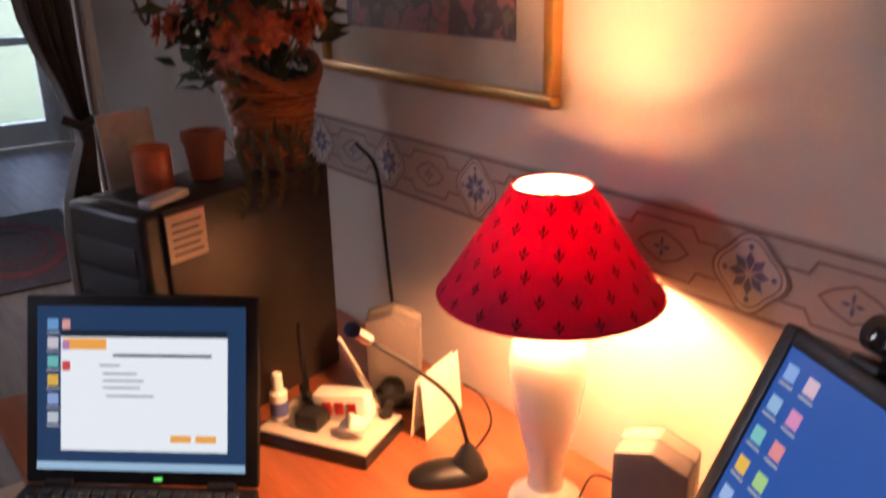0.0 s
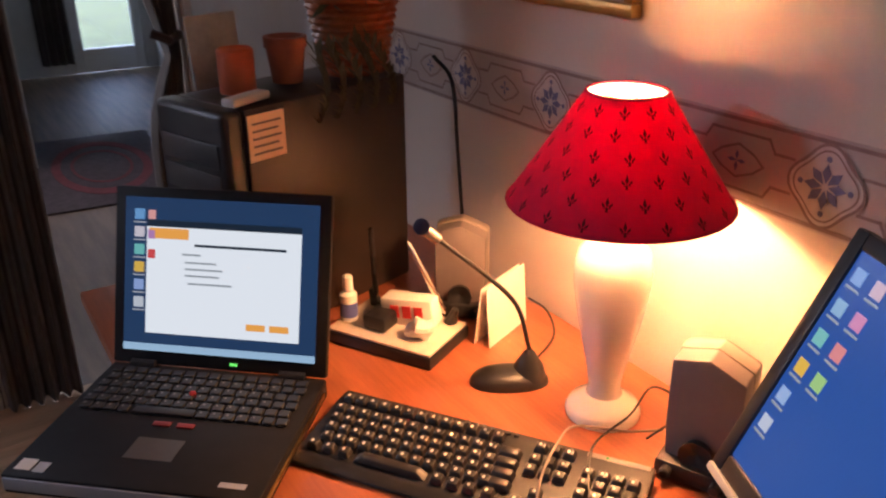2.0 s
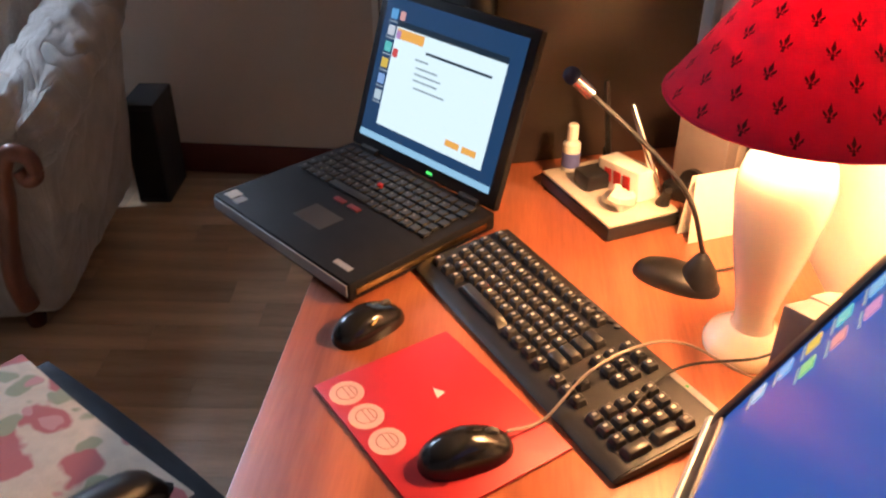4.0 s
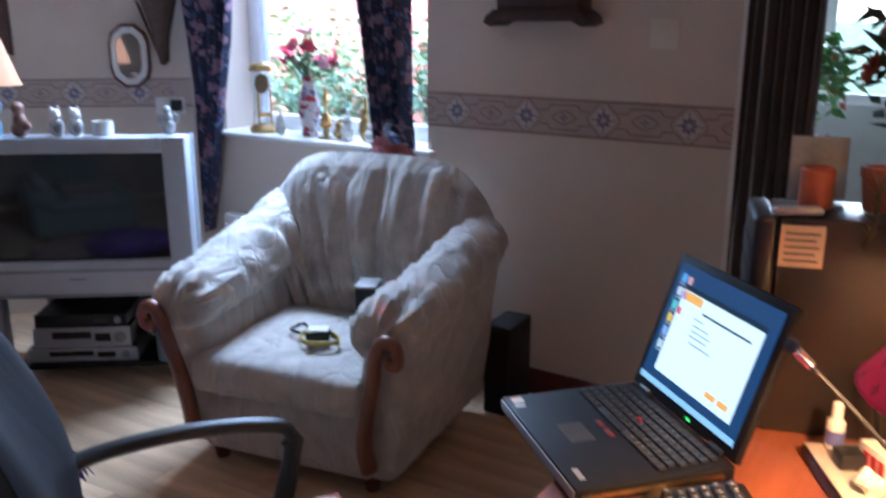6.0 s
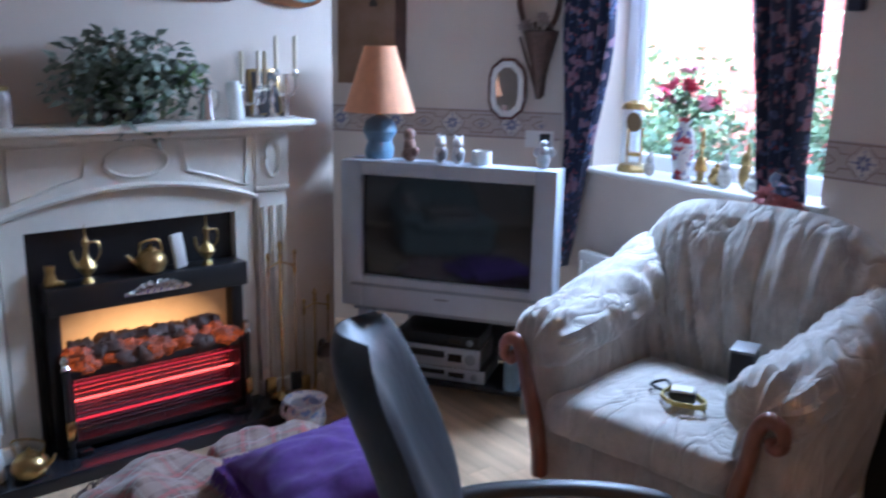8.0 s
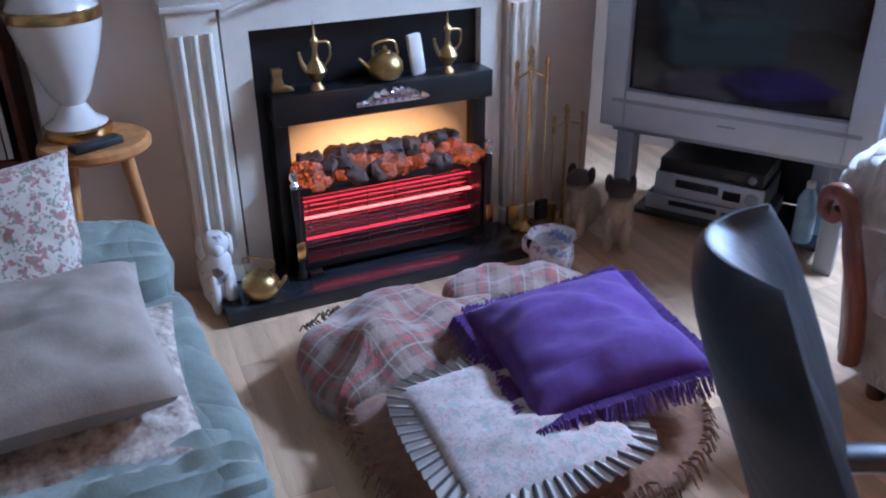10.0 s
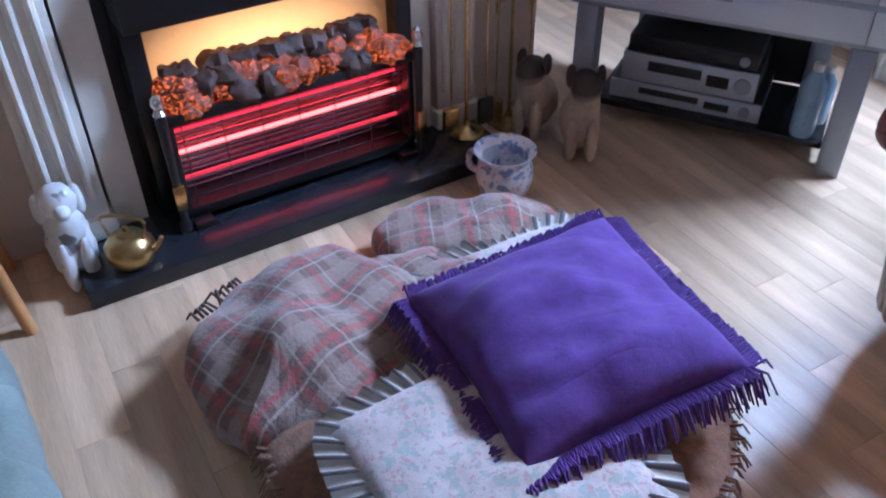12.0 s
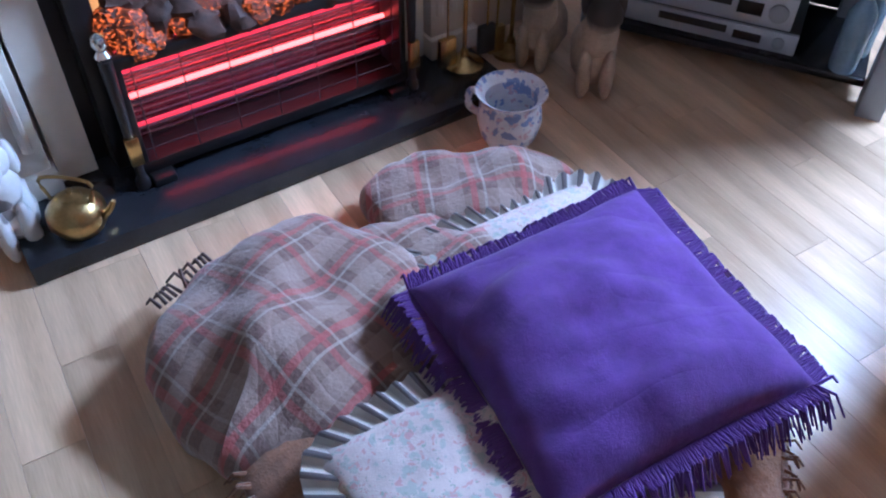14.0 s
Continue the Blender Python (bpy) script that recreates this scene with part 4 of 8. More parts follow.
def skeleton_clock(x, label):
    root = thing("mantel_clock", label, "clock")
    root.matrix_basis = in_fire(x, -0.11, MZ)
    part("base", box(-0.07, 0.07, -0.035, 0.035, 0, 0.03, 0.006), BLACK, root)
    for s in (-1, 1):
        part("column", lathe([(0.008, 0.03), (0.006, 0.05), (0.006, 0.17), (0.009, 0.185)], 10, m=pose(s * 0.05, 0, 0)), BRASS, root)
    part("dial", lathe([(0.055, 0), (0.058, 0.006), (0.055, 0.014), (0.0, 0.014)], 24, m=pose(0, 0.0, 0.16, 90, 0, 0), cap=True), WHITE, root)
    part("bezel", lathe([(0.055, 0), (0.064, 0.006), (0.064, 0.014), (0.056, 0.016)], 24, m=pose(0, 0.0, 0.16, 90, 0, 0), cap=False), BRASS, root)
    return root


skeleton_clock(-0.62, "mantel clock with a round white dial and brass columns")
jar = thing("glass_jar", "glass jar with a dark lid on the mantel shelf", "jar")
jar.matrix_basis = in_fire(-0.44, -0.11, MZ)
part("jar_body", lathe([(0.04, 0), (0.042, 0.01), (0.042, 0.10), (0.036, 0.115), (0.036, 0.118)], 20), mat("smoky_glassware", (0.45, 0.4, 0.36), 0.1, vary=0.2, coat=0.5), jar)
part("lid", lathe([(0.038, 0.118), (0.04, 0.13), (0.01, 0.14), (0.006, 0.155)], 20), OLDBRASS, jar)

# on the chimney breast above
pic = thing("chimney_picture", "landscape painting in a dark wooden frame", "picture", group="")
pic.matrix_basis = FIRE.copy()
bm = bmesh.new()
for x0, x1, z0, z1 in ((-0.44, 0.43, 1.655, 1.70), (-0.44, 0.43, 2.26, 2.30), (-0.44, -0.40, 1.70, 2.26), (0.39, 0.43, 1.70, 2.26)):
    box(x0, x1, -0.03, -0.002, z0, z1, 0.006, bm=bm)
part("picture_frame", bm, MAHOG, pic)
part("slip", box(-0.40, 0.39, -0.016, -0.01, 1.70, 2.26), BRASS, pic, "gilt slip")
part("canvas", box(-0.37, 0.36, -0.02, -0.0165, 1.73, 2.23), mat("dark_landscape_paint", (0.10, 0.085, 0.04), 0.5, vary=0.6, scale=5.0, colour2=(0.26, 0.22, 0.13)), pic)
plq = thing("oval_plaque", "oval wooden fish plaque with a pale blue inset", "wall plaque")
plq.matrix_basis = FIRE @ pose(0.675, 0, 1.71, 0, 5, 0)
part("board", blob(0.175, 0.018, 0.062, 2.0, n=24, m=pose(0, -0.012, 0)), wood("plaque_wood", (0.22, 0.08, 0.03), (0.36, 0.15, 0.06), 0.3, 0), plq)
part("inset", blob(0.085, 0.014, 0.034, 2.0, n=20, m=pose(0.06, -0.022, -0.004)), mat("pale_blue_enamel", (0.30, 0.50, 0.58), 0.25, vary=0.4, scale=30.0), plq)
part("knob", blob(0.014, 0.014, 0.014, 2.0, n=10, m=pose(-0.06, -0.03, 0.008)), CHROME, plq)
wc = thing("round_wall_clock", "black round wall clock with white numerals", "clock")
wc.matrix_basis = FIRE @ pose(0.71, 0, 2.03)
part("case", lathe([(0.155, 0), (0.158, 0.012), (0.145, 0.024), (0.14, 0.018)], 32, m=pose(0, -0.001, 0, 90, 0, 0)), BLACK, wc)
part("dial", lathe([(0.0, 0.0), (0.14, 0.0), (0.14, 0.003), (0.0, 0.003)], 32, m=pose(0, -0.017, 0, 90, 0, 0), cap=False), mat("black_dial", (0.02, 0.025, 0.035), 0.3), wc)


def numeral(text, size, m, material, parent):
    cu = bpy.data.curves.new("numeral", "FONT")
    cu.body, cu.size, cu.align_x, cu.align_y, cu.extrude = text, size, "CENTER", "CENTER", 0.0006
    tmp = new("numeral_text", cu)
    dg = bpy.context.evaluated_depsgraph_get()
    me = bpy.data.meshes.new_from_object(tmp.evaluated_get(dg))
    bpy.data.objects.remove(tmp)
    me.materials.clear()
    me.materials.append(material)
    ob = new("numeral", me)
    ob.parent, ob.matrix_basis = parent, m
    return ob


for h in range(1, 13):
    a = radians(90 - 30 * h)
    numeral(str(h), 0.045, pose(0.108 * math.cos(a), -0.022, 0.108 * math.sin(a), 90, 0, 0), WHITE, wc)

# ---- television corner ----
TVM = pose(-2.526, 1.643, -0.0848, 0, 0, 38.3) @ Matrix.Scale(1.055, 4)


def television():
    root = thing("television", "silver widescreen tube television, switched off", "television")
    root.matrix_basis = TVM.copy()
    bm = bmesh.new()
    for x0, x1, z0, z1 in ((-0.43, -0.345, 0.49, 1.068), (0.345, 0.43, 0.49, 1.068), (-0.345, 0.345, 0.49, 0.605), (-0.345, 0.345, 1.012, 1.068)):
        box(x0, x1, -0.01, 0.09, z0 - (0.015 if z0 < 0.5 else 0), z1, 0.006, bm=bm)
    part("bezel", bm, SILVER, root)
    part("inner_bezel", box(-0.39, 0.39, -0.012, 0.02, 0.56, 0.575, 0.003), SILVER2, root)
    bm = bmesh.new()
    n = 14
    rows = []
    for i in range(n + 1):
        row = []
        for j in range(9):
            u, v = 2 * i / n - 1, 2 * j / 8 - 1
            row.append(bm.verts.new((u * 0.347, 0.004 + 0.012 * (u * u + v * v * 0.6), 0.8085 + v * 0.2045)))
        rows.append(row)
    for i in range(n):
        for j in range(8):
            bm.faces.new((rows[i][j], rows[i + 1][j], rows[i + 1][j + 1], rows[i][j + 1]))
    part("screen", bm, SCREEN_OFF, root, "dark glass screen")
    outline = [(-0.43, 0.09), (0.43, 0.09), (0.43, 0.16), (0.27, 0.36), (-0.27, 0.36), (-0.43, 0.16)]
    bm = bmesh.new()
    a = [bm.verts.new((x, y, 0.475)) for x, y in outline]
    b = [bm.verts.new((x, y, 1.066 - max(0, y - 0.16) * 0.3)) for x, y in outline]
    bm.faces.new(a)
    bm.faces.new(b)
    for i in range(6):
        bm.faces.new((a[i], a[(i + 1) % 6], b[(i + 1) % 6], b[i]))
    part("rear_case", bm, SILVER2, root)
    bm = bmesh.new()
    for k in range(5):
        strip(bm, [(-0.03 + 0.012 * k, 0.535), (-0.024 + 0.012 * k, 0.535)], 0.006, -0.0125)
    part("badge", bm, GREY, root)
    return root


television()
stand = thing("television_stand", "silver television stand with open shelf", "stand")
stand.matrix_basis = TVM @ pose(0, 0.04, 0)
part("top", box(-0.40, 0.40, 0.0, 0.40, 0.445, 0.474, 0.004), SILVER2, stand)
for x in (-0.35, 0.35):
    part("leg", box(x - 0.03, x + 0.03, 0.0, 0.07, 0.0805, 0.445, 0.004), SILVER2, stand)
    part("rear_leg", box(x * 0.72 - 0.03, x * 0.72 + 0.03, 0.34, 0.40, 0.0805, 0.445, 0.004), SILVER2, stand)
part("shelf", box(-0.32, 0.32, 0.06, 0.38, 0.125, 0.145, 0.003), mat("smoked_shelf", (0.02, 0.02, 0.022), 0.15), stand)
part("back_panel", box(-0.24, 0.24, 0.385, 0.392, 0.146, 0.444), BLACK, stand)


def av_box(name, label, z, h, w, dy, face, m=TVM, x=-0.07):
    root = thing(name, label, "media player")
    root.matrix_basis = m @ pose(x, dy, z)
    part("case", box(-w / 2, w / 2, 0.012, 0.24, 0, h, 0.003), DARKGREY, root)
    part("front", box(-w / 2, w / 2, 0.0, 0.0115, 0, h, 0.003), face, root)
    part("drawer", box(-w * 0.3, w * 0.1, -0.003, 0.0, h * 0.45, h * 0.8, 0.001), BLACK, root)
    part("display", box(w * 0.14, w * 0.3, -0.002, 0.0, h * 0.3, h * 0.7), SCREEN_OFF, root)
    part("dial_knob", lathe([(h * 0.28, 0), (h * 0.28, 0.006), (h * 0.2, 0.009)], 14, m=pose(w * 0.4, 0.0, h * 0.5, 90, 0, 0)), SILVER2, root)
    return root


av_box("disc_player", "slim silver disc player on the stand's shelf", 0.145, 0.055, 0.43, 0.13, SILVER)
av_box("video_recorder", "silver video recorder stacked on the disc player", 0.201, 0.085, 0.38, 0.14, SILVER)
av_box("set_top_box", "black set-top box on top of the recorder", 0.287, 0.05, 0.36, 0.15, BLACK)
for x, s in ((0.28, 1.0), (0.31, 0.8)):
    bt = thing("plastic_bottle", "small clear blue bottle on the floor beside the stand", "bottle", group="bottles by the stand")
    bt.matrix_basis = TVM @ pose(x - 0.02, 0.13 if s == 1 else 0.22, 0.145)
    part("body", lathe([(0.03 * s, 0), (0.033 * s, 0.01), (0.033 * s, 0.15 * s), (0.012 * s, 0.19 * s)], 14), mat("blue_tinted_plastic", (0.28, 0.42, 0.55), 0.15, vary=0.2), bt)
    part("cap", lathe([(0.014 * s, 0.19 * s), (0.014 * s, 0.21 * s)], 12), WHITE, bt)


def table_lamp(name, label, m, base_prof, base_mat, z0, z1, r0, r1, shade_mat, neck, group="", n=40, lining=None):
    root = thing(name, label, "lamp")
    root.matrix_basis = m
    part("base", lathe(base_prof, 28), base_mat, root)
    part("stem", lathe([(0.012, base_prof[-1][1] - 0.002), (0.012, neck), (0.017, neck + 0.002), (0.017, neck + 0.04), (0.01, neck + 0.042)], 14), BRASS, root)
    bm = bmesh.new()
    prof = [(r0, z0), (r1, z1)]
    lathe([(r0, z0), (r0 - (r0 - r1) * 0.5, (z0 + z1) / 2), (r1, z1), (r1 - 0.0015, z1), (r0 - 0.0015 - (r0 - r1) * 0.5, (z0 + z1) / 2), (r0 - 0.0015, z0), (r0, z0)], n, bm=bm, cap=False)
    sh = part("shade", bm, shade_mat, root)
    if lining:
        bm = lathe([(r0 - 0.004, z0 + 0.001), (r1 - 0.004, z1 - 0.001), (r1 - 0.0046, z1 - 0.001), (r0 - 0.0046, z0 + 0.001), (r0 - 0.004, z0 + 0.001)], n, cap=False)
        part("lining", bm, lining, sh, "white shade lining")
    for r, z in prof:
        pts = [(r * math.cos(a), r * math.sin(a), z) for a in [2 * math.pi * i / 32 for i in range(33)]]
        part("trim_ring", tube(pts, 0.0022, n=5), shade_mat, sh)
    zc = z1 - 0.015
    for k in range(3):
        a = k * 2.09
        part("spider", tube([(0, 0, zc), (r1 * math.cos(a), r1 * math.sin(a), z1 - 0.003)], 0.0018, n=5), BRASS, sh)
    return root


tl = table_lamp("television_lamp", "orange-shaded table lamp with a blue ceramic base", TVM @ pose(-0.31, 0.10, 1.067) @ Matrix.Scale(1.13, 4), [(0.045, 0), (0.05, 0.01), (0.052, 0.03), (0.042, 0.06), (0.06, 0.095), (0.05, 0.13), (0.03, 0.145), (0.014, 0.15)],
                mat("slate_blue_glaze", (0.14, 0.24, 0.33), 0.3, vary=0.2, scale=12.0), 0.165, 0.385, 0.125, 0.055, mat("peach_shade_cloth", (0.74, 0.34, 0.18), 0.85, vary=0.08, scale=30.0, bump=0.2, bump_scale=300.0), 0.15)
figure("clown_figurine", "small painted figurine with red hair", [(0.03, 0.026, 0.03, 0, 0, 0.03), (0.024, 0.02, 0.03, 0, 0, 0.065), (0.022, 0.022, 0.024, 0, 0, 0.105), (0.018, 0.012, 0.02, 0.025, -0.01, 0.04)], TVM @ pose(-0.165, 0.05, 1.067), mat("brown_red_painted_resin", (0.30, 0.17, 0.13), 0.5, vary=0.6, scale=40.0))
for x in (-0.04, 0.03):
    figure("china_cat", "white china cat figurine on the television", [(0.026, 0.028, 0.036, 0, 0, 0.034), (0.021, 0.021, 0.022, 0, -0.005, 0.082), (0.006, 0.006, 0.012, 0.013, 0, 0.10), (0.006, 0.006, 0.012, -0.013, 0, 0.10)], TVM @ pose(x, 0.06, 1.067), PATCHY, group="pair of china cats")
cj = thing("candle_jar", "white candle in a squat glass jar", "candle", group="")
cj.matrix_basis = TVM @ pose(0.125, 0.06, 1.067)
part("jar", lathe([(0.036, 0), (0.038, 0.006), (0.038, 0.055), (0.034, 0.055), (0.034, 0.03)], 20), mat("frosted_glass", (0.72, 0.72, 0.70), 0.15, vary=0.05, coat=0.4), cj)
part("candle", lathe([(0.033, 0.01), (0.033, 0.04), (0.004, 0.041)], 16), CANDLEW, cj)
figure("angel_figurine", "small grey angel figurine on the television", [(0.026, 0.02, 0.03, 0, 0, 0.03), (0.018, 0.016, 0.02, 0, 0, 0.065), (0.014, 0.014, 0.014, 0, 0, 0.092), (0.022, 0.006, 0.02, 0.02, 0.008, 0.06), (0.022, 0.006, 0.02, -0.02, 0.008, 0.06)], TVM @ pose(0.36, 0.07, 1.067), mat("grey_resin", (0.42, 0.42, 0.42), 0.5, vary=0.3, scale=50.0))

# diagonal wall hangings
DW = wall_corner.matrix_basis.copy()
tap = thing("wall_hanging", "brown and gold woven wall hanging with tree pattern", "wall hanging")
tap.matrix_basis = DW @ pose(0.35, 0, 1.35)
TAPM = mat("tapestry_weave", (0.40, 0.23, 0.11), 0.9, vary=0.45, scale=9.0, bump=0.3, bump_scale=250.0, colour2=(0.22, 0.14, 0.10))
part("cloth", box(0, 0.32, -0.006, -0.001, 0, 0.98, 0.001), TAPM, tap)
part("side_band", box(0.27, 0.32, -0.0075, -0.0062, 0, 0.98), mat("dark_brown_weave", (0.10, 0.055, 0.04), 0.9, vary=0.3, scale=20.0), tap)
rngt = random.Random(3)
for cx, cz in ((0.13, 0.62), (0.16, 0.52), (0.12, 0.75), (0.17, 0.42)):
    for k in range(15):
        bm = bmesh.new()
        disc(bm, min(max(rngt.gauss(cx, 0.03), 0.03), 0.24), rngt.gauss(cz, 0.04), rngt.uniform(0.010, 0.024), -0.0066 - 0.00002 * k, 8, 3, 0.3, rngt.uniform(0, 3))
        part("woven_leaf", bm, mat("dark_woven_foliage", (0.06, 0.05, 0.04), 0.9), tap)
part("rail", tube([(-0.01, -0.008, 0.98), (0.33, -0.008, 0.98)], 0.01), MAHOG, tap)
mir = thing("octagonal_mirror", "small octagonal mirror in a white and dark frame", "mirror")
mir.matrix_basis = DW @ pose(1.126, 0, 1.345)
OCT = [(0.32, 1), (0.85, 0.72), (1, 0.4), (1, -0.4), (0.85, -0.72), (0.32, -1), (-0.32, -1), (-0.85, -0.72), (-1, -0.4), (-1, 0.4), (-0.85, 0.72), (-0.32, 1)]
part("outer_frame", prism([(x * 0.082, z * 0.128) for x, z in OCT], 0.02, m=pose(0, -0.021, 0), bevel=0.003), MAHOG, mir)
part("inner_frame", prism([(x * 0.07, z * 0.115) for x, z in OCT], 0.006, m=pose(0, -0.026, 0)), WHITE, mir)
part("mirror_glass", prism([(x * 0.048, z * 0.09) for x, z in OCT], 0.003, m=pose(0, -0.0285, 0)), mat("mirror_silver", (0.35, 0.33, 0.31), 0.06, metal=1.0, vary=0.02), mir)
plate = thing("wall_plate", "dark pewter plate hung on the wall", "plate")
plate.matrix_basis = DW @ pose(0.912, 0, 1.935)
part("plate", lathe([(0.10, 0.012), (0.102, 0.016), (0.07, 0.008), (0.06, 0.004), (0.0, 0.004)], 28, m=pose(0, -0.002, 0, 90, 0, 0)), mat("dark_pewter", (0.16, 0.13, 0.11), 0.4, metal=0.7, vary=0.3, scale=20.0), plate)
wk = thing("wicker_wall_basket", "dark woven wicker wall hanging with a looped handle", "basket")
wk.matrix_basis = DW @ pose(1.245, -0.02, 1.6)
DKW = mat("dark_wicker", (0.09, 0.05, 0.035), 0.6, vary=0.35, scale=60.0, bump=0.3)
for k in range(3):
    pts = [(0.085 * math.cos(a) + 0.006 * k, -0.01 * k, 0.13 + 0.16 * math.sin(a)) for a in [2 * math.pi * i / 28 for i in range(29)]]
    part("hoop", tube(pts, 0.008, n=6), DKW, wk)
for k in range(7):
    x = -0.07 + 0.02 * k
    part("rod", tube([(x, -0.012, 0.02 - abs(k - 3) * 0.02), (0.03 + x * 0.2, -0.03, -0.28)], 0.006, n=6), DKW, wk)
part("cone", lathe([(0.012, -0.29), (0.04, -0.15), (0.075, -0.02), (0.07, -0.015), (0.03, -0.15)], 18, m=pose(0.02, -0.03, 0)), DKW, wk)
for k, (x, z) in enumerate(((-0.04, 0.0), (0.03, 0.03), (0.06, -0.01), (0.0, -0.03))):
    part("dried_flower", bloom(0.035, rngt, m=pose(x, -0.06, z, 70, 0, 40 * k)), mat("dried_petal", (0.34, 0.27, 0.24), 0.8, vary=0.3), wk)
sock = thing("wall_socket", "white double wall socket with a black plug", "socket")
sock.matrix_basis = DW @ pose(1.27, 0, 1.14)
part("plate", box(-0.06, 0.06, -0.009, -0.001, -0.035, 0.035, 0.003), WHITE, sock)
part("plug", box(0.005, 0.05, -0.035, -0.009, -0.02, 0.025, 0.006), BLACK, sock)

# ---- window things ----
def curtain(name, left, label):
    root = thing(name, label, "curtain")
    root.matrix_basis = FAR.copy()
    if left:
        nar = lambda z: (-2.35, -2.07 - 0.0 * z) if z > 1.5 else (-2.34 + (1.5 - z) * 0.05, -2.07 - 0.25 * (1.5 - z))
        part("cloth", drape(0, 0, 0.62, 2.2, NY - 0.05, 0.022, 5, narrow=nar), CURT, root)
    else:
        nar = lambda z: (-1.497 + 0.14 * (1.75 - z), -1.245) if z > 1.05 else (-1.39 + 0.12 * (1.05 - z), -1.235 + 0.25 * (1.05 - z))
        part("cloth", drape(0, 0, 0.80, 2.2, NY - 0.055, 0.022, 4, narrow=nar, seed=1.0), CURT, root)
        part("tieback", blob(0.07, 0.045, 0.05, 2, n=12, rough=0.03, freq=30, m=pose(-1.27, NY - 0.09, 1.09)), CURT, root)
        for k in range(3):
            part("silk_flower", bloom(0.05, random.Random(k), m=pose(-1.30 + 0.06 * k, NY - 0.13, 1.07 - 0.02 * k, 60, 0, 50 * k)), mat("dusty_rose_petal", (0.33, 0.10, 0.10), 0.7, vary=0.3), root)
    return root


curtain("window_curtain", True, "navy floral curtain hanging beside the window")
curtain("window_curtain", False, "navy floral curtain tied back with silk flowers")
rail = thing("curtain_holdback", "dark curtain pull hanging beside the window", "curtain pull", (-1.15, NY - 0.02, 1.70))
part("body", box(-0.022, 0.022, -0.02, 0.018, -0.07, 0.11, 0.006), mat("navy_plastic", (0.03, 0.035, 0.06), 0.5), rail)
SILLZ = 1.053
vase = jug("flower_vase", "china vase holding red and pink artificial flowers", [(0.03, 0), (0.032, 0.006), (0.026, 0.02), (0.042, 0.09), (0.045, 0.13), (0.03, 0.175), (0.02, 0.2), (0.026, 0.225), (0.022, 0.225), (0.014, 0.2)], pose(-1.79, NY + 0.05, SILLZ),
           spotted("red_patterned_china", (0.66, 0.62, 0.60), [(0.42, 0.05, 0.06), (0.2, 0.2, 0.35)], scale=22.0, rough=0.2, cover=0.4, bump=0.02), category="vase")
rngf = random.Random(9)
for k in range(16):
    a = rngf.uniform(-0.2, 3.3)
    tip = Vector((0.17 * math.cos(a) * rngf.uniform(0.3, 1), rngf.uniform(-0.05, 0.06), 0.27 + 0.13 * abs(math.sin(a)) * rngf.uniform(0.2, 1)))
    part("stem", tube([(0, 0, 0.2), tip * 0.75 + Vector((0, 0, 0.06)), tip], 0.002, n=4), LEAF, vase)
    part("flower", bloom(0.035, rngf, m=Matrix.Translation(tip) @ pose(0, 0, 0, rngf.uniform(20, 90), 0, rngf.uniform(0, 360))), PINKF if k % 3 else mat("pale_pink_petal", (0.62, 0.32, 0.36), 0.6, vary=0.2), vase)
part("foliage", leafage(70, (0.13, 0.05, 0.07), 0.05, 0.02, rngf, (0, 0, 0.27)), LEAF, vase)
ann = thing("anniversary_clock", "brass anniversary clock under a glass dome", "clock", (-2.02, NY + 0.04, SILLZ))
part("base", lathe([(0.06, 0), (0.062, 0.015), (0.05, 0.03)], 24), OLDBRASS, ann)
for s in (-1, 1):
    part("pillar", lathe([(0.005, 0.03), (0.005, 0.17)], 8, m=pose(s * 0.035, 0, 0)), BRASS, ann)
part("dial", lathe([(0.036, 0), (0.038, 0.012), (0.0, 0.012)], 20, m=pose(0, 0, 0.19, 90, 0, 0)), mat("dark_brass_dial", (0.3, 0.22, 0.12), 0.3, metal=0.6), ann)
part("pendulum", lathe([(0.028, 0.06), (0.03, 0.065), (0.028, 0.075)], 16), BRASS, ann)
part("roof", lathe([(0.058, 0.24), (0.05, 0.262), (0.02, 0.275)], 20), BRASS, ann)
jug("brass_bell", "brass hand bell on the window sill", [(0.026, 0), (0.022, 0.02), (0.016, 0.045), (0.006, 0.055), (0.005, 0.075), (0.010, 0.085), (0.006, 0.1), (0.009, 0.14), (0.002, 0.15)], pose(-1.68, NY + 0.02, SILLZ + 0.045), BRASS, category="bell")
part_stand = thing("bell_stand", "small brass stand under the bell", "stand", (-1.68, NY + 0.02, SILLZ))
part("stand_body", lathe([(0.03, 0), (0.03, 0.006), (0.012, 0.012), (0.012, 0.04), (0.02, 0.0445)], 16), OLDBRASS, part_stand)
for k, (x, h, r) in enumerate(((-1.90, 0.07, 0.02), (-1.62, 0.06, 0.026), (-1.56, 0.09, 0.024), (-1.50, 0.12, 0.022), (-1.44, 0.07, 0.03))):
    figure("sill_ornament", "small brass and glass ornament on the window sill", [(r, r, h * 0.4, 0, 0, h * 0.4), (r * 0.7, r * 0.7, h * 0.25, 0, 0, h * 0.85), (r * 0.35, r * 0.35, h * 0.2, 0.004, 0, h * 1.15)], pose(x, NY + 0.0 + 0.03 * (k % 2), SILLZ), OLDBRASS if k % 2 else mat("pale_glass_ornament", (0.55, 0.53, 0.48), 0.15, vary=0.3, scale=60.0, coat=0.5), category="ornament", group="sill ornaments")
rad = thing("radiator", "white panel radiator under the window", "radiator", (-1.75, NY - 0.002, 0))
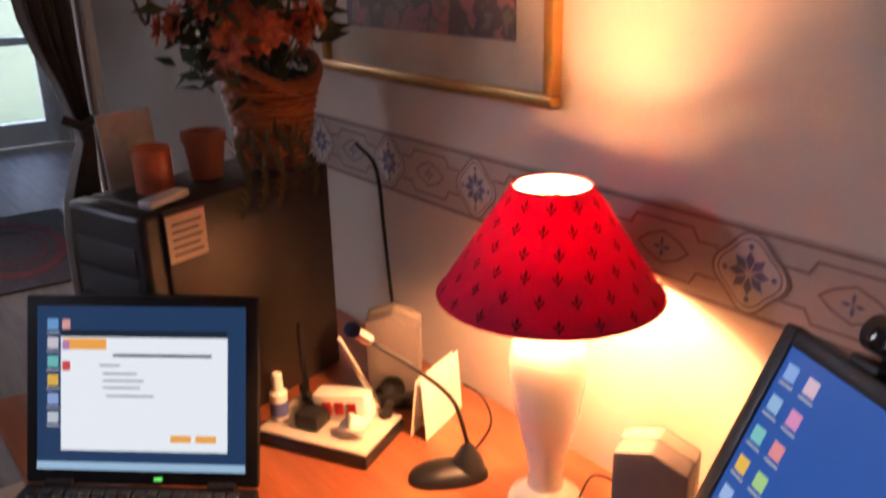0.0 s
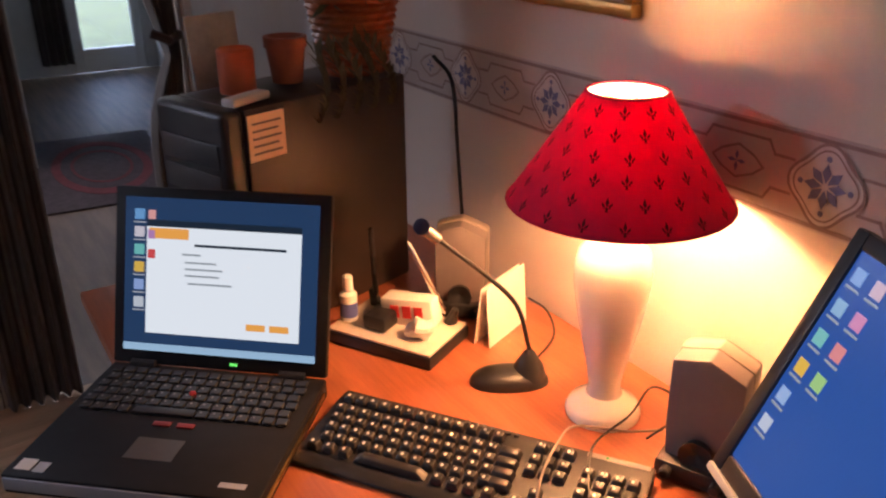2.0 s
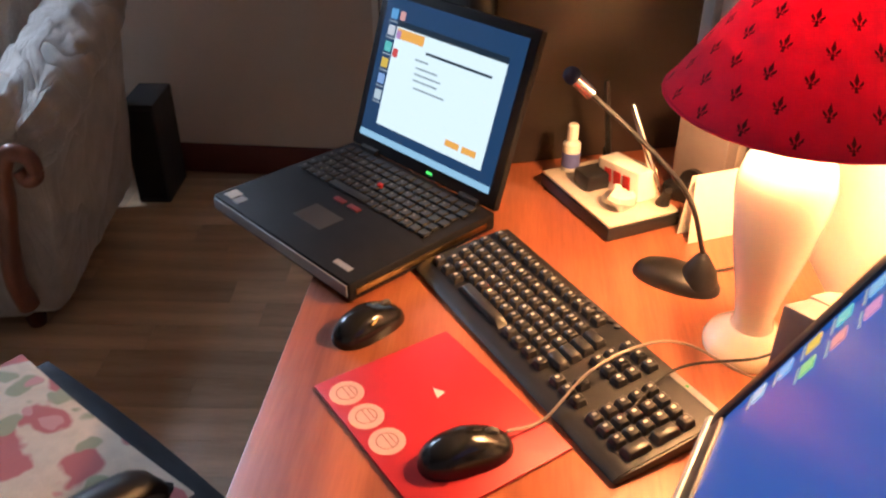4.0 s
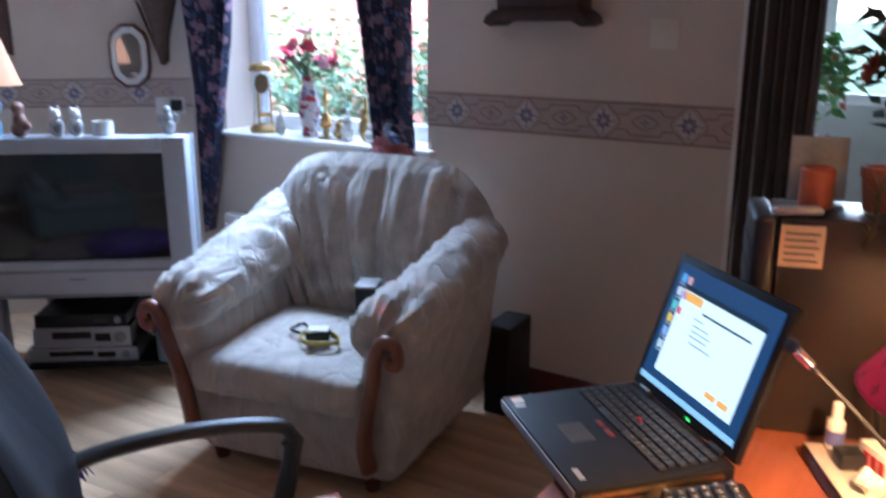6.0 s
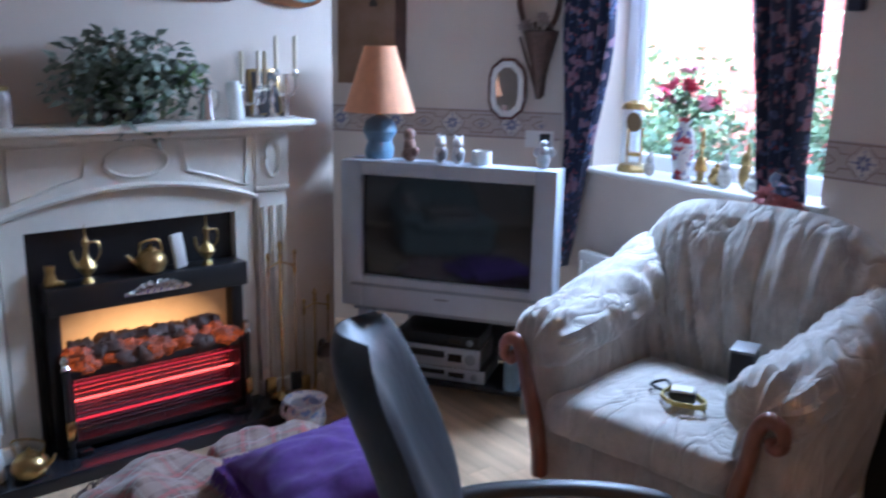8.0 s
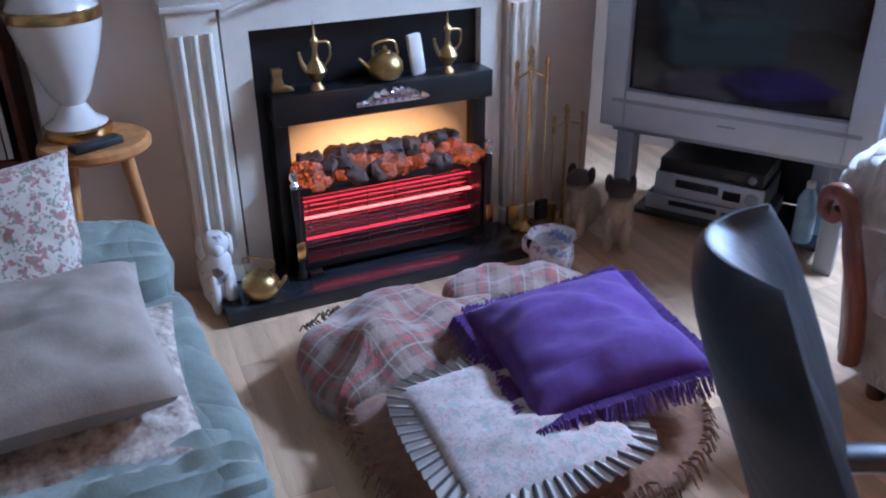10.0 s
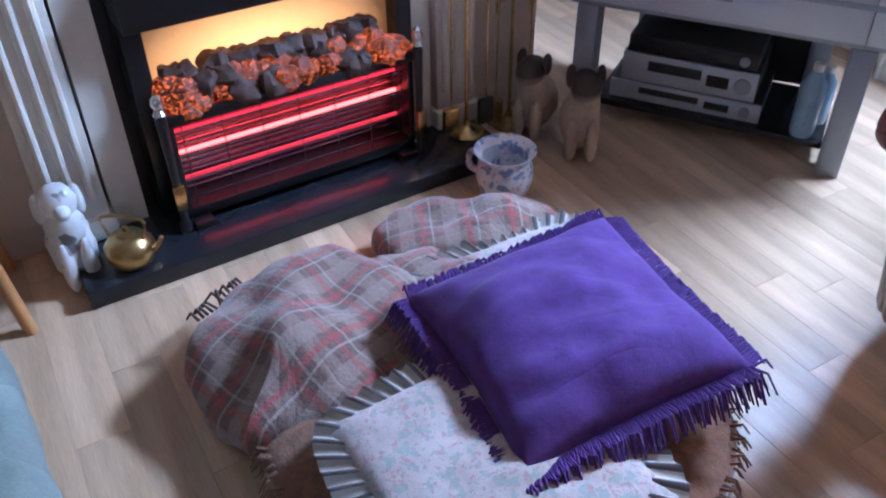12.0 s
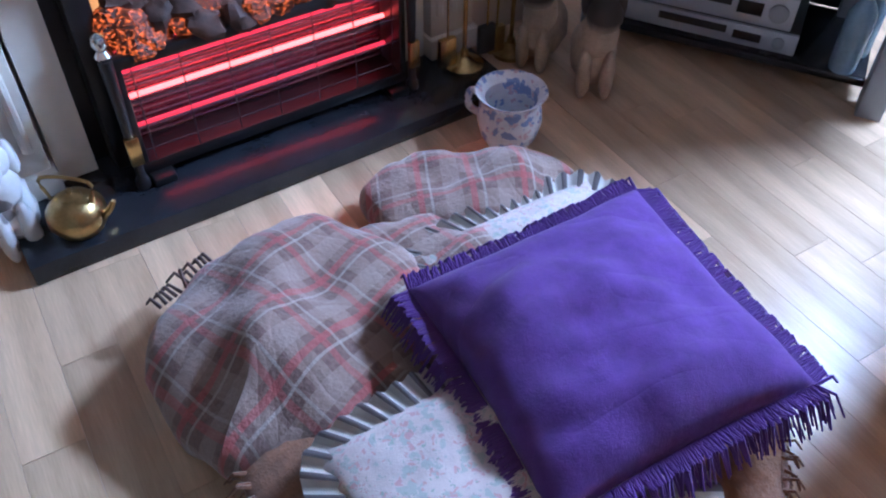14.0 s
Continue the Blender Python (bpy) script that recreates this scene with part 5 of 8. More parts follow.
part("panel", box(-0.42, 0.42, -0.08, -0.03, 0.16, 0.72, 0.01), WHITE, rad)
for k in range(20):
    part("flute", tube([(-0.40 + 0.042 * k, -0.082, 0.2), (-0.40 + 0.042 * k, -0.082, 0.68)], 0.008, n=6), WHITE, rad)
part("bracket", box(-0.3, 0.3, -0.03, -0.001, 0.3, 0.36), WHITE, rad)

for ob in (rail, vase, ann, part_stand, rad):
    ob.matrix_basis = FAR @ ob.matrix_basis
for ob in list(scene.objects):
    if ob.parent is None and ob.name.startswith(("sill_ornament", "brass_bell")):
        ob.matrix_basis = FAR @ ob.matrix_basis

# wall clock on the north wall
CLOCKW = wood("aged_mahogany", (0.030, 0.010, 0.007), (0.06, 0.020, 0.012), rough=0.42, axis=2, coat=0.1)


def wall_clock():
    root = thing("pendulum_wall_clock", "mahogany pendulum wall clock with a white dial", "clock", (-0.742, NY - 0.001, 1.48))
    part("case", box(-0.135, 0.135, -0.10, 0, 0.03, 0.62, 0.006), CLOCKW, root)
    out = [(-0.175, 0.0), (-0.15, -0.012), (-0.12, 0.004), (0.12, 0.004), (0.15, -0.012), (0.175, 0.0), (0.165, 0.02), (0.14, 0.038), (-0.14, 0.038), (-0.165, 0.02)]
    part("base_moulding", prism(out, 0.115, m=pose(0, -0.115, 0), bevel=0.004), CLOCKW, root)
    part("cornice", box(-0.16, 0.16, -0.115, 0, 0.62, 0.65, 0.008), CLOCKW, root)
    part("dial", lathe([(0.092, 0), (0.092, 0.004), (0.0, 0.004)], 36, m=pose(0, -0.101, 0.335, 90, 0, 0)), WHITE, root)
    part("dial_bezel", lathe([(0.09, 0), (0.10, 0.008), (0.094, 0.012), (0.09, 0.006)], 36, m=pose(0, -0.101, 0.335, 90, 0, 0), cap=False), OLDBRASS, root)
    romans = ["I", "II", "III", "IIII", "V", "VI", "VII", "VIII", "IX", "X", "XI", "XII"]
    for i, tx in enumerate(romans):
        a = radians(90 - 30 * (i + 1))
        numeral(tx, 0.022, pose(0.073 * math.cos(a), -0.1065, 0.335 + 0.073 * math.sin(a), 90, 90 - 30 * (i + 1) - 90, 0), BLACK, root)
    part("hour_pointer", prism([(-0.004, 0), (0.004, 0), (0.001, 0.045), (-0.001, 0.045)], 0.001, m=pose(0, -0.108, 0.335, 0, -118, 0)), BLACK, root)
    part("minute_pointer", prism([(-0.003, 0), (0.003, 0), (0.001, 0.066), (-0.001, 0.066)], 0.001, m=pose(0, -0.110, 0.335, 0, -100, 0)), BLACK, root)
    door = part("door", box(-0.105, 0.105, -0.104, -0.1005, 0.07, 0.215, 0.002), CLOCKW, root)
    part("glass_panel", box(-0.085, 0.085, -0.1065, -0.1045, 0.09, 0.20), mat("dark_clock_glass", (0.10, 0.09, 0.085), 0.1, vary=0.2, coat=0.6), door)
    root.matrix_basis = FAR @ root.matrix_basis
    part("pendulum_bob", lathe([(0.028, 0), (0.026, 0.004), (0.0, 0.006)], 20, m=pose(0.01, -0.107, 0.135, 90, 0, 0)), BRASS, root)
    return root


wall_clock()
sp = thing("small_picture", "small picture in a dark frame on the wall", "picture", (-0.335, NY - 0.001, 1.665))
part("picture_frame", box(-0.06, 0.06, -0.014, 0, 0, 0.16, 0.004), MAHOG, sp)
part("picture", box(-0.047, 0.047, -0.0165, -0.0145, 0.014, 0.146), mat("grey_print_picture", (0.30, 0.28, 0.26), 0.5, vary=0.5, scale=30.0), sp)
swp = thing("light_switch", "cream plastic light switch on the wall", "switch", (-0.38, NY - 0.001, 1.45))
part("plate", box(-0.042, 0.042, -0.009, 0, -0.042, 0.042, 0.003), CREAM, swp)
sp.matrix_basis = FAR @ sp.matrix_basis
swp.matrix_basis = FAR @ swp.matrix_basis
part("rocker", box(-0.01, 0.01, -0.013, -0.009, -0.018, 0.018, 0.002), CREAM, swp)

# ---- seating ----
def pleats(bm, axis_fn, amp, freq, seed=0.0):
    """Push the surface in long uneven folds."""
    bm.normal_update()
    for v in bm.verts:
        u = axis_fn(v.co)
        k = noise.noise(Vector((u[0] * freq, u[1] * freq * 0.28, seed))) + 0.5 * noise.noise(Vector((u[0] * freq * 2.3, u[1] * freq * 0.6, seed + 4)))
        v.co += v.normal * amp * k


def padded_arm(s, w, front_z, back_z, flare, n=46, k=40):
    """An overstuffed arm: wide pad with gathers at the front, sloping out to the back."""
    bm = bmesh.new()
    rings = []
    for i in range(n + 1):
        t = i / n
        y = -0.40 + 0.74 * t
        cx = s * (w - 0.16 + flare * t)
        z = front_z + (back_z - front_z) * t ** 1.3
        plump = 1 - 0.30 * (1 - min(1, t / 0.10)) ** 2
        rx, rz = 0.135 * plump, (0.105 + 0.02 * t) * plump
        ring = []
        for j in range(k):
            a = 2 * math.pi * j / k
            ca, sa_ = math.cos(a), math.sin(a)
            gather = math.exp(-t / 0.22)
            wr = 0.013 * gather * math.sin(a * 15 + 2.0 * math.sin(a * 3) + 1.5 * s) * max(0, 0.3 + sa_)
            u = y * 9 + ca * s * 1.4
            ridge = abs(noise.noise(Vector((u, a * 0.55 + s, 3.0 + s)))) ** 0.7
            wr += 0.034 * (1 - gather) * (ridge - 0.4)
            wr += 0.010 * noise.noise(Vector((u * 3.1, a * 1.3, 7.0 + s)))
            tilt = -s * ca * 0.0
            ring.append(bm.verts.new((cx + (rx + wr) * ca, y, z + tilt + (rz + wr) * sa_ - 0.05 * max(0, -s * ca) * t)))
        rings.append(ring)
    for a, b in zip(rings, rings[1:]):
        for j in range(k):
            bm.faces.new((a[j], a[(j + 1) % k], b[(j + 1) % k], b[j]))
    for ring, y in ((rings[0], -0.425), (rings[-1], 0.36)):
        mid = Vector((0, 0, 0))
        for v in ring:
            mid += v.co
        mid /= k
        tip = bm.verts.new((mid.x, y, mid.z))
        for j in range(k):
            bm.faces.new((ring[j], ring[(j + 1) % k], tip))
    return bm


def easy_chair(name, label, m, cover, width=0.98, back_top=1.02, category="armchair", showwood=True, arms=((0.56, 0.67), (0.56, 0.67)), flare=0.07, splay=0.0, seat_width=None, seat_drop=0.0, back_width=None):
    """Overstuffed seat facing -y."""
    root = thing(name, label, category)
    root.matrix_basis = m
    w = width / 2
    part("base", box(-w + 0.14 + splay, w - 0.14 - splay, -0.37, 0.36, 0.06, 0.33 - seat_drop, 0.03, 3), cover, root)
    for s in (-1, 1):
        zf, zb = arms[0 if s < 0 else 1]
        for y in (-0.30, 0.30):
            part("foot", lathe([(0.025, 0), (0.03, 0.03), (0.028, 0.065)], 10, m=pose(s * (w - 0.17 - splay), y, 0)), MAHOG, root)
        bm = box(-0.10, 0.085, -0.37, 0.37, 0.07, zf + 0.02, 0.04, 3)
        bmesh.ops.subdivide_edges(bm, edges=[e for e in bm.edges if e.calc_length() > 0.1], cuts=12, use_grid_fill=True)
        for v in bm.verts:
            t = min(1.0, max(0.0, (v.co.y + 0.37) / 0.74))
            v.co.x = s * (v.co.x + w - 0.15 + flare * t - splay * max(0.0, 1 - v.co.z / 0.5))
            if v.co.z > 0.3:
                v.co.z += (zb - zf) * t ** 1.3 * (v.co.z - 0.3) / (zf - 0.28)
        pleats(bm, lambda c: (c.y, c.z), 0.010, 9, seed=s)
        part("arm_side", bm, cover, root)
        part("arm_pad", padded_arm(s, w, zf, zb, flare), cover, root)
        if showwood:
            pts = [(s * 0.362, -0.40, 0.13), (s * 0.355, -0.415, 0.22), (s * 0.375, -0.425, 0.34), (s * 0.405, -0.435, 0.45), (s * 0.42, -0.445, 0.53), (s * 0.452, -0.447, 0.582), (s * 0.495, -0.447, 0.57), (s * 0.502, -0.445, 0.525), (s * 0.474, -0.442, 0.51), (s * 0.461, -0.44, 0.535)]
            part("arm_facing", tube(curve_points(pts, 54), 0.030, n=10, taper=0.017), SHOWWOOD, root, "curved reddish wooden arm front")
    inner = seat_width or width - 0.46
    bm = box(-inner / 2 - 0.03, inner / 2 + 0.03, -0.43, 0.18, 0.325 - seat_drop, 0.455 - seat_drop, 0.045, 4)
    bmesh.ops.subdivide_edges(bm, edges=[e for e in bm.edges if e.calc_length() > 0.1], cuts=14, use_grid_fill=True)
    for v in bm.verts:
        if v.co.z > 0.40 - seat_drop:
            v.co.z += 0.022 * max(0, 1 - (v.co.x / (inner / 2)) ** 2) * max(0, 1 - ((v.co.y + 0.12) / 0.30) ** 2)
    pleats(bm, lambda c: (c.x, c.y), 0.009, 10, seed=2)
    part("seat_cushion", bm, cover, root)
    # back: a broad flat-topped cushion with gathered folds
    bm = bmesh.new()
    nx, nz = 110, 60
    grid = {}
    bw = back_width or width + 2 * flare - 0.12
    for i in range(nx + 1):
        for j in range(nz + 1):
            u, v = 2 * i / nx - 1, j / nz
            top = back_top - 0.17 * abs(u) ** 5 - 0.015 * u * u
            z = 0.36 - seat_drop + (top - 0.36 + seat_drop) * v
            bulge = 0.12 * math.sin(math.pi * min(1, 0.12 + 0.80 * v)) ** 0.7 * (1 - 0.55 * abs(u) ** 4)
            x = u * bw / 2 * (0.80 + 0.20 * math.sin(math.pi * (0.15 + 0.5 * v)))
            y = 0.25 - bulge + 0.11 * v
            w2 = u + 0.40 * (v - 0.5) * (0.4 - u)
            ridge = abs(noise.noise(Vector((w2 * 4.6, v * 0.9, 2.0)))) ** 0.75
            fine = abs(noise.noise(Vector((w2 * 11, v * 1.6, 5.0)))) ** 0.8
            fold = 0.085 * (ridge - 0.3) + 0.035 * (fine - 0.3) + 0.008 * noise.noise(Vector((w2 * 26, v * 6, 8.0)))
            y -= fold * math.sin(math.pi * min(1, v * 0.92 + 0.04)) ** 0.5 * (1 - 0.6 * abs(u) ** 6)
            grid[i, j] = bm.verts.new((x, y, z))
    back = {}
    for i in range(nx + 1):
        for j in (0, nz):
            p = grid[i, j].co
            back[i, j] = bm.verts.new((p.x * 0.97, 0.42, p.z - (0.03 if j else 0)))
    mid = [bm.verts.new((grid[i, nz].co.x, (grid[i, nz].co.y + 0.42) / 2, grid[i, nz].co.z + 0.045 * (1 - (2 * i / nx - 1) ** 6))) for i in range(nx + 1)]
    for i in range(nx):
        for j in range(nz):
            bm.faces.new((grid[i, j], grid[i + 1, j], grid[i + 1, j + 1], grid[i, j + 1]))
        bm.faces.new((grid[i, nz], grid[i + 1, nz], mid[i + 1], mid[i]))
        bm.faces.new((mid[i], mid[i + 1], back[i + 1, nz], back[i, nz]))
        bm.faces.new((back[i, 0], back[i, nz], back[i + 1, nz], back[i + 1, 0]))
    for i in (0, nx):
        col = [grid[i, j] for j in range(nz + 1)]
        bm.faces.new(col + [mid[i], back[i, nz], back[i, 0]])
    part("backrest", bm, cover, root)
    return root


ARMCHAIR = pose(-1.425, 1.915, 0, 0, 0, 11) @ Matrix.Diagonal((0.92, 1, 1, 1))
easy_chair("armchair", "mink velour armchair with gathered back and wooden arm fronts", ARMCHAIR, VELOUR, width=1.13, back_top=0.945, arms=((0.575, 0.70), (0.57, 0.69)), flare=0.035, splay=0.075, seat_width=0.62, seat_drop=0.035, back_width=1.05)
easy_chair("sage_armchair", "sage green velour armchair with rounded arms", pose(-1.72, -0.53, 0, 0, 0, 188.6), SAGE, width=1.06, back_top=0.90, showwood=False, arms=((0.40, 0.44), (0.48, 0.62)), flare=0.03)

bk = thing("black_box", "small black box file leaning in the armchair", "box", tuple(ARMCHAIR @ Vector((0.20, -0.09, 0.434))), 25)
part("body", box(-0.035, 0.035, -0.05, 0.05, 0, 0.19, 0.006), BLACK, bk)
part("lid", box(-0.037, 0.037, -0.052, 0.052, 0.19, 0.20, 0.003), GREY, bk)
pk = thing("white_adapter", "white and black plug adapter lying on the armchair seat", "adapter", tuple(ARMCHAIR @ Vector((0.06, -0.20, 0.452))), 35)
part("body", box(-0.045, 0.035, -0.03, 0.03, 0.0, 0.028, 0.008), BLACK, pk)
part("cover", box(-0.04, 0.03, -0.026, 0.026, 0.0285, 0.040, 0.006), WHITE, pk)
cab = thing("yellow_cable", "coiled yellow cable on the armchair seat", "cable", tuple(ARMCHAIR @ Vector((0.06, -0.21, 0.444))))
pts = [((0.075 + 0.006 * math.sin(3 * a)) * math.cos(a), 0.05 * math.sin(a), 0.006 + 0.002 * math.sin(5 * a) + 0.0012 * a) for a in [i * 0.3 for i in range(52)]]
part("coil", tube(pts, 0.004, n=6), mat("yellow_plastic", (0.52, 0.40, 0.10), 0.5), cab)
cab2 = thing("black_cable", "short black lead on the armchair seat", "cable", tuple(ARMCHAIR @ Vector((-0.045, -0.165, 0.444))))
part("lead", tube(curve_points([(0.05, 0, 0.01), (0.0, 0.02, 0.03), (-0.04, 0.0, 0.012), (-0.01, -0.03, 0.02), (0.03, -0.02, 0.012)], 20), 0.005, n=6), BLACK, cab2)
box2 = thing("floor_speaker", "dark box standing on the floor beside the armchair", "speaker", (-1.02, 2.46, 0), 4)
part("body", box(-0.055, 0.055, -0.10, 0.10, 0, 0.36, 0.008), mat("dark_box", (0.02, 0.018, 0.02), 0.6), box2)
part("grille", box(-0.047, 0.047, -0.106, -0.101, 0.02, 0.34, 0.002), mat("speaker_cloth", (0.012, 0.012, 0.013), 0.95, bump=0.4, bump_scale=600.0), box2)

# sofa cushions
fc = thing("floral_cushion", "faded floral cushion propped against the armchair arm", "cushion")
fc.matrix_basis = pose(-2.09, -0.55, 0.55, 0, 64, 12)
part("cover", pillow(0.44, 0.44, 0.13, crease=0.02, pinch=0.10), FLORAL2, fc)
bl = thing("folded_pillow", "folded cream pillow lying on the armchair", "pillow", (-1.69, -0.43, 0.515), 8)
part("cover", pillow(0.52, 0.46, 0.12, crease=0.03, seed=3), mat("grey_cream_cotton", (0.36, 0.30, 0.25), 0.9, vary=0.15, scale=18.0, bump=0.4, bump_scale=200.0), bl)
bl2 = thing("pleated_blanket", "folded brown and cream blanket under the pillow", "blanket", (-1.66, -0.42, 0.448), 4)
rngb = random.Random(21)
part("cloth", pillow(0.54, 0.52, 0.07, crease=0.03, freq=16, seed=8), mat("brown_cream_weave", (0.30, 0.20, 0.15), 0.95, vary=0.4, scale=40.0, colour2=(0.5, 0.44, 0.38), bump=0.5), bl2)


def office_chair():
    root = thing("office_chair", "black leatherette office chair with loop arms", "chair", (-0.592, 0.578, 0), -34)
    # facing +y of its own
    bm = pillow(0.54, 0.60, 0.10, crease=0.0, pinch=-0.03, n=22)
    part("seat", bm, LEATHER, root, at=pose(0.02, 0.06, 0.40))
    bm = bmesh.new()
    nx, nz = 22, 34
    front, rear = {}, {}
    for i in range(nx + 1):
        for j in range(nz + 1):
            u, v = 2 * i / nx - 1, j / nz
            half = 0.22 * (1 - 0.30 * max(0, v - 0.5) ** 2 * 4 * 0.4) * (0.86 + 0.14 * math.sin(math.pi * min(1, v + 0.12)))
            if v > 0.88:
                half *= math.sqrt(max(0.05, 1 - ((v - 0.88) / 0.125) ** 2 * 0.85))
            z = 0.46 + 0.63 * v
            y = -0.235 - 0.07 * v * v - 0.07 * v + 0.035 * math.sin(math.pi * v) + 0.05 * u * u
            pad = 0.042 * (1 - abs(u) ** 5) * (1 - abs(2 * v - 1) ** 8) + 0.004 + 0.008 * math.cos(v * 12) * (1 - u * u) * (1 - abs(2 * v - 1) ** 6)
            front[i, j] = bm.verts.new((u * half, y + pad, z))
            rear[i, j] = bm.verts.new((u * half, y - 0.034 * (1 - abs(u) ** 4) * (1 - abs(2 * v - 1) ** 10), z))
    for i in range(nx):
        for j in range(nz):
            bm.faces.new((front[i, j], front[i + 1, j], front[i + 1, j + 1], front[i, j + 1]))
            bm.faces.new((rear[i, j], rear[i, j + 1], rear[i + 1, j + 1], rear[i + 1, j]))
    for i in range(nx):
        for j in (0, nz):
            bm.faces.new((front[i, j], front[i + 1, j], rear[i + 1, j], rear[i, j]))
    for j in range(nz):
        for i in (0, nx):
            bm.faces.new((front[i, j], front[i, j + 1], rear[i, j + 1], rear[i, j]))
    part("backrest", bm, LEATHER, root)
    for s in (-1, 1):
        pts = curve_points([(s * 0.235, -0.235, 0.655), (s * 0.285, -0.15, 0.668), (s * 0.30, 0.02, 0.675), (s * 0.30, 0.17, 0.662), (s * 0.298, 0.235, 0.63), (s * 0.29, 0.22, 0.52), (s * 0.26, 0.18, 0.44), (s * 0.2, 0.14, 0.405)], 36)
        part("armrest", tube(pts, 0.026, n=10, flat=0.55), BLACK, root, "curved black plastic arm")
    part("gas_column", lathe([(0.03, 0.12), (0.03, 0.28), (0.022, 0.285), (0.022, 0.40)], 14), BLACK, root)
    part("seat_plate", box(-0.14, 0.14, -0.16, 0.14, 0.375, 0.405, 0.01), BLACK, root)
    part("back_bracket", box(-0.04, 0.04, -0.30, -0.10, 0.38, 0.40, 0.006), BLACK, root)
    part("back_upright", box(-0.04, 0.04, -0.315, -0.285, 0.38, 0.62, 0.006), BLACK, root)
    for k in range(5):
        a = 2 * math.pi * k / 5 + 0.3
        leg = part("base_leg", tube([(0, 0, 0.13), (0.26 * math.cos(a), 0.26 * math.sin(a), 0.075)], 0.024, n=8, taper=0.016), BLACK, root)
        part("castor", lathe([(0.024, -0.012), (0.028, -0.006), (0.028, 0.006), (0.024, 0.012)], 14, m=pose(0.26 * math.cos(a), 0.26 * math.sin(a), 0.028, 90, 0, math.degrees(a))), BLACK, leg)
    return root


office_chair()
sc = thing("seat_pad", "flat floral cotton pad lying on the office chair seat", "cushion", (-0.544, 0.622, 0.495), -34)
part("cover", pillow(0.47, 0.50, 0.03, crease=0.006, pinch=0.02, edge=0.006), FLORAL, sc)

# ---- pet bed ----
def plaid():
    m = mat("red_grey_plaid_wool", (0.17, 0.10, 0.08), 0.95, vary=0.25, scale=120.0, bump=0.6, bump_scale=500.0, sheen=0.3)
    nt = m.node_tree
    n, l = nt.nodes, nt.links
    b = n["Principled BSDF"]
    src = b.inputs["Base Color"].links[0].from_socket
    tc = n.new("ShaderNodeTexCoord")
    sep = n.new("ShaderNodeSeparateXYZ")
    l.new(tc.outputs["Object"], sep.inputs[0])
    for comp, off, width, tone, amount in ((0, 0.0, 0.34, (0.32, 0.23, 0.19), 0.6), (1, 0.02, 0.34, (0.32, 0.23, 0.19), 0.5), (0, 0.055, 0.12, (0.38, 0.08, 0.075), 0.65), (1, 0.07, 0.12, (0.38, 0.08, 0.075), 0.5), (0, 0.03, 0.05, (0.40, 0.34, 0.30), 0.6), (1, 0.045, 0.05, (0.40, 0.34, 0.30), 0.5)):
        ad = n.new("ShaderNodeMath")
        ad.operation = "ADD"
        ad.inputs[1].default_value = off + 5.0
        l.new(sep.outputs[comp], ad.inputs[0])
        md = n.new("ShaderNodeMath")
        md.operation = "MODULO"
        md.inputs[1].default_value = 0.105
        l.new(ad.outputs[0], md.inputs[0])
        lt = n.new("ShaderNodeMath")
        lt.operation = "LESS_THAN"
        lt.inputs[1].default_value = 0.105 * width
        l.new(md.outputs[0], lt.inputs[0])
        ml = n.new("ShaderNodeMath")
        ml.operation = "MULTIPLY"
        ml.inputs[1].default_value = amount
        l.new(lt.outputs[0], ml.inputs[0])
        mx = n.new("ShaderNodeMix")
        mx.data_type = "RGBA"
        l.new(ml.outputs[0], mx.inputs[0])
        l.new(src, mx.inputs[6])
        mx.inputs[7].default_value = (*tone, 1)
        src = mx.outputs[2]
    l.new(src, b.inputs["Base Color"])
    return m


PLAID = creased(plaid(), 4.0, 0.010)
pb = thing("plush_pet_bed", "brown plush pet bed lying on the floor", "pet bed", (-1.93, 0.62, 0))
part("cushion", blob(0.44, 0.44, 0.065, 2.6, n=40, rough=0.02, freq=9, m=pose(0.03, 0.0, 0.066)), FUR, pb)
bm = bmesh.new()
rngf = random.Random(5)
pts, nor = [], []
for i in range(420):
    a = 2 * math.pi * i / 420
    k = (abs(math.cos(a)) ** 2.6 + abs(math.sin(a)) ** 2.6) ** (-1 / 2.6)
    d = Vector((math.cos(a), math.sin(a), rngf.uniform(-0.3, 0.5))).normalized()
    pts.append((0.03 + 0.425 * k * math.cos(a), 0.425 * k * math.sin(a), rngf.uniform(0.04, 0.10)))
    nor.append(d)
part("pile", fringe(pts, nor, 0.035, 0.004, rngf), FUR, pb)


def heap(name, label, m, rx, ry, rz, seed, material, power=2.4, rough=0.05):
    root = thing(name, label, "blanket")
    root.matrix_basis = m
    bm = blob(rx, ry, rz, power, n=48, rough=rough, freq=7.0, seed=seed)
    for v in bm.verts:
        if v.co.z < -rz * 0.55:
            v.co.z = -rz * 0.55
        v.co.z += rz * 0.55
        v.co.z = max(0.0, v.co.z)
    pleats(bm, lambda c: (c.x + 0.5 * c.y, c.y), 0.016, 11, seed=seed)
    for v in bm.verts:
        v.co.z = max(0.0, v.co.z)
    part("cloth", bm, material, root)
    return root


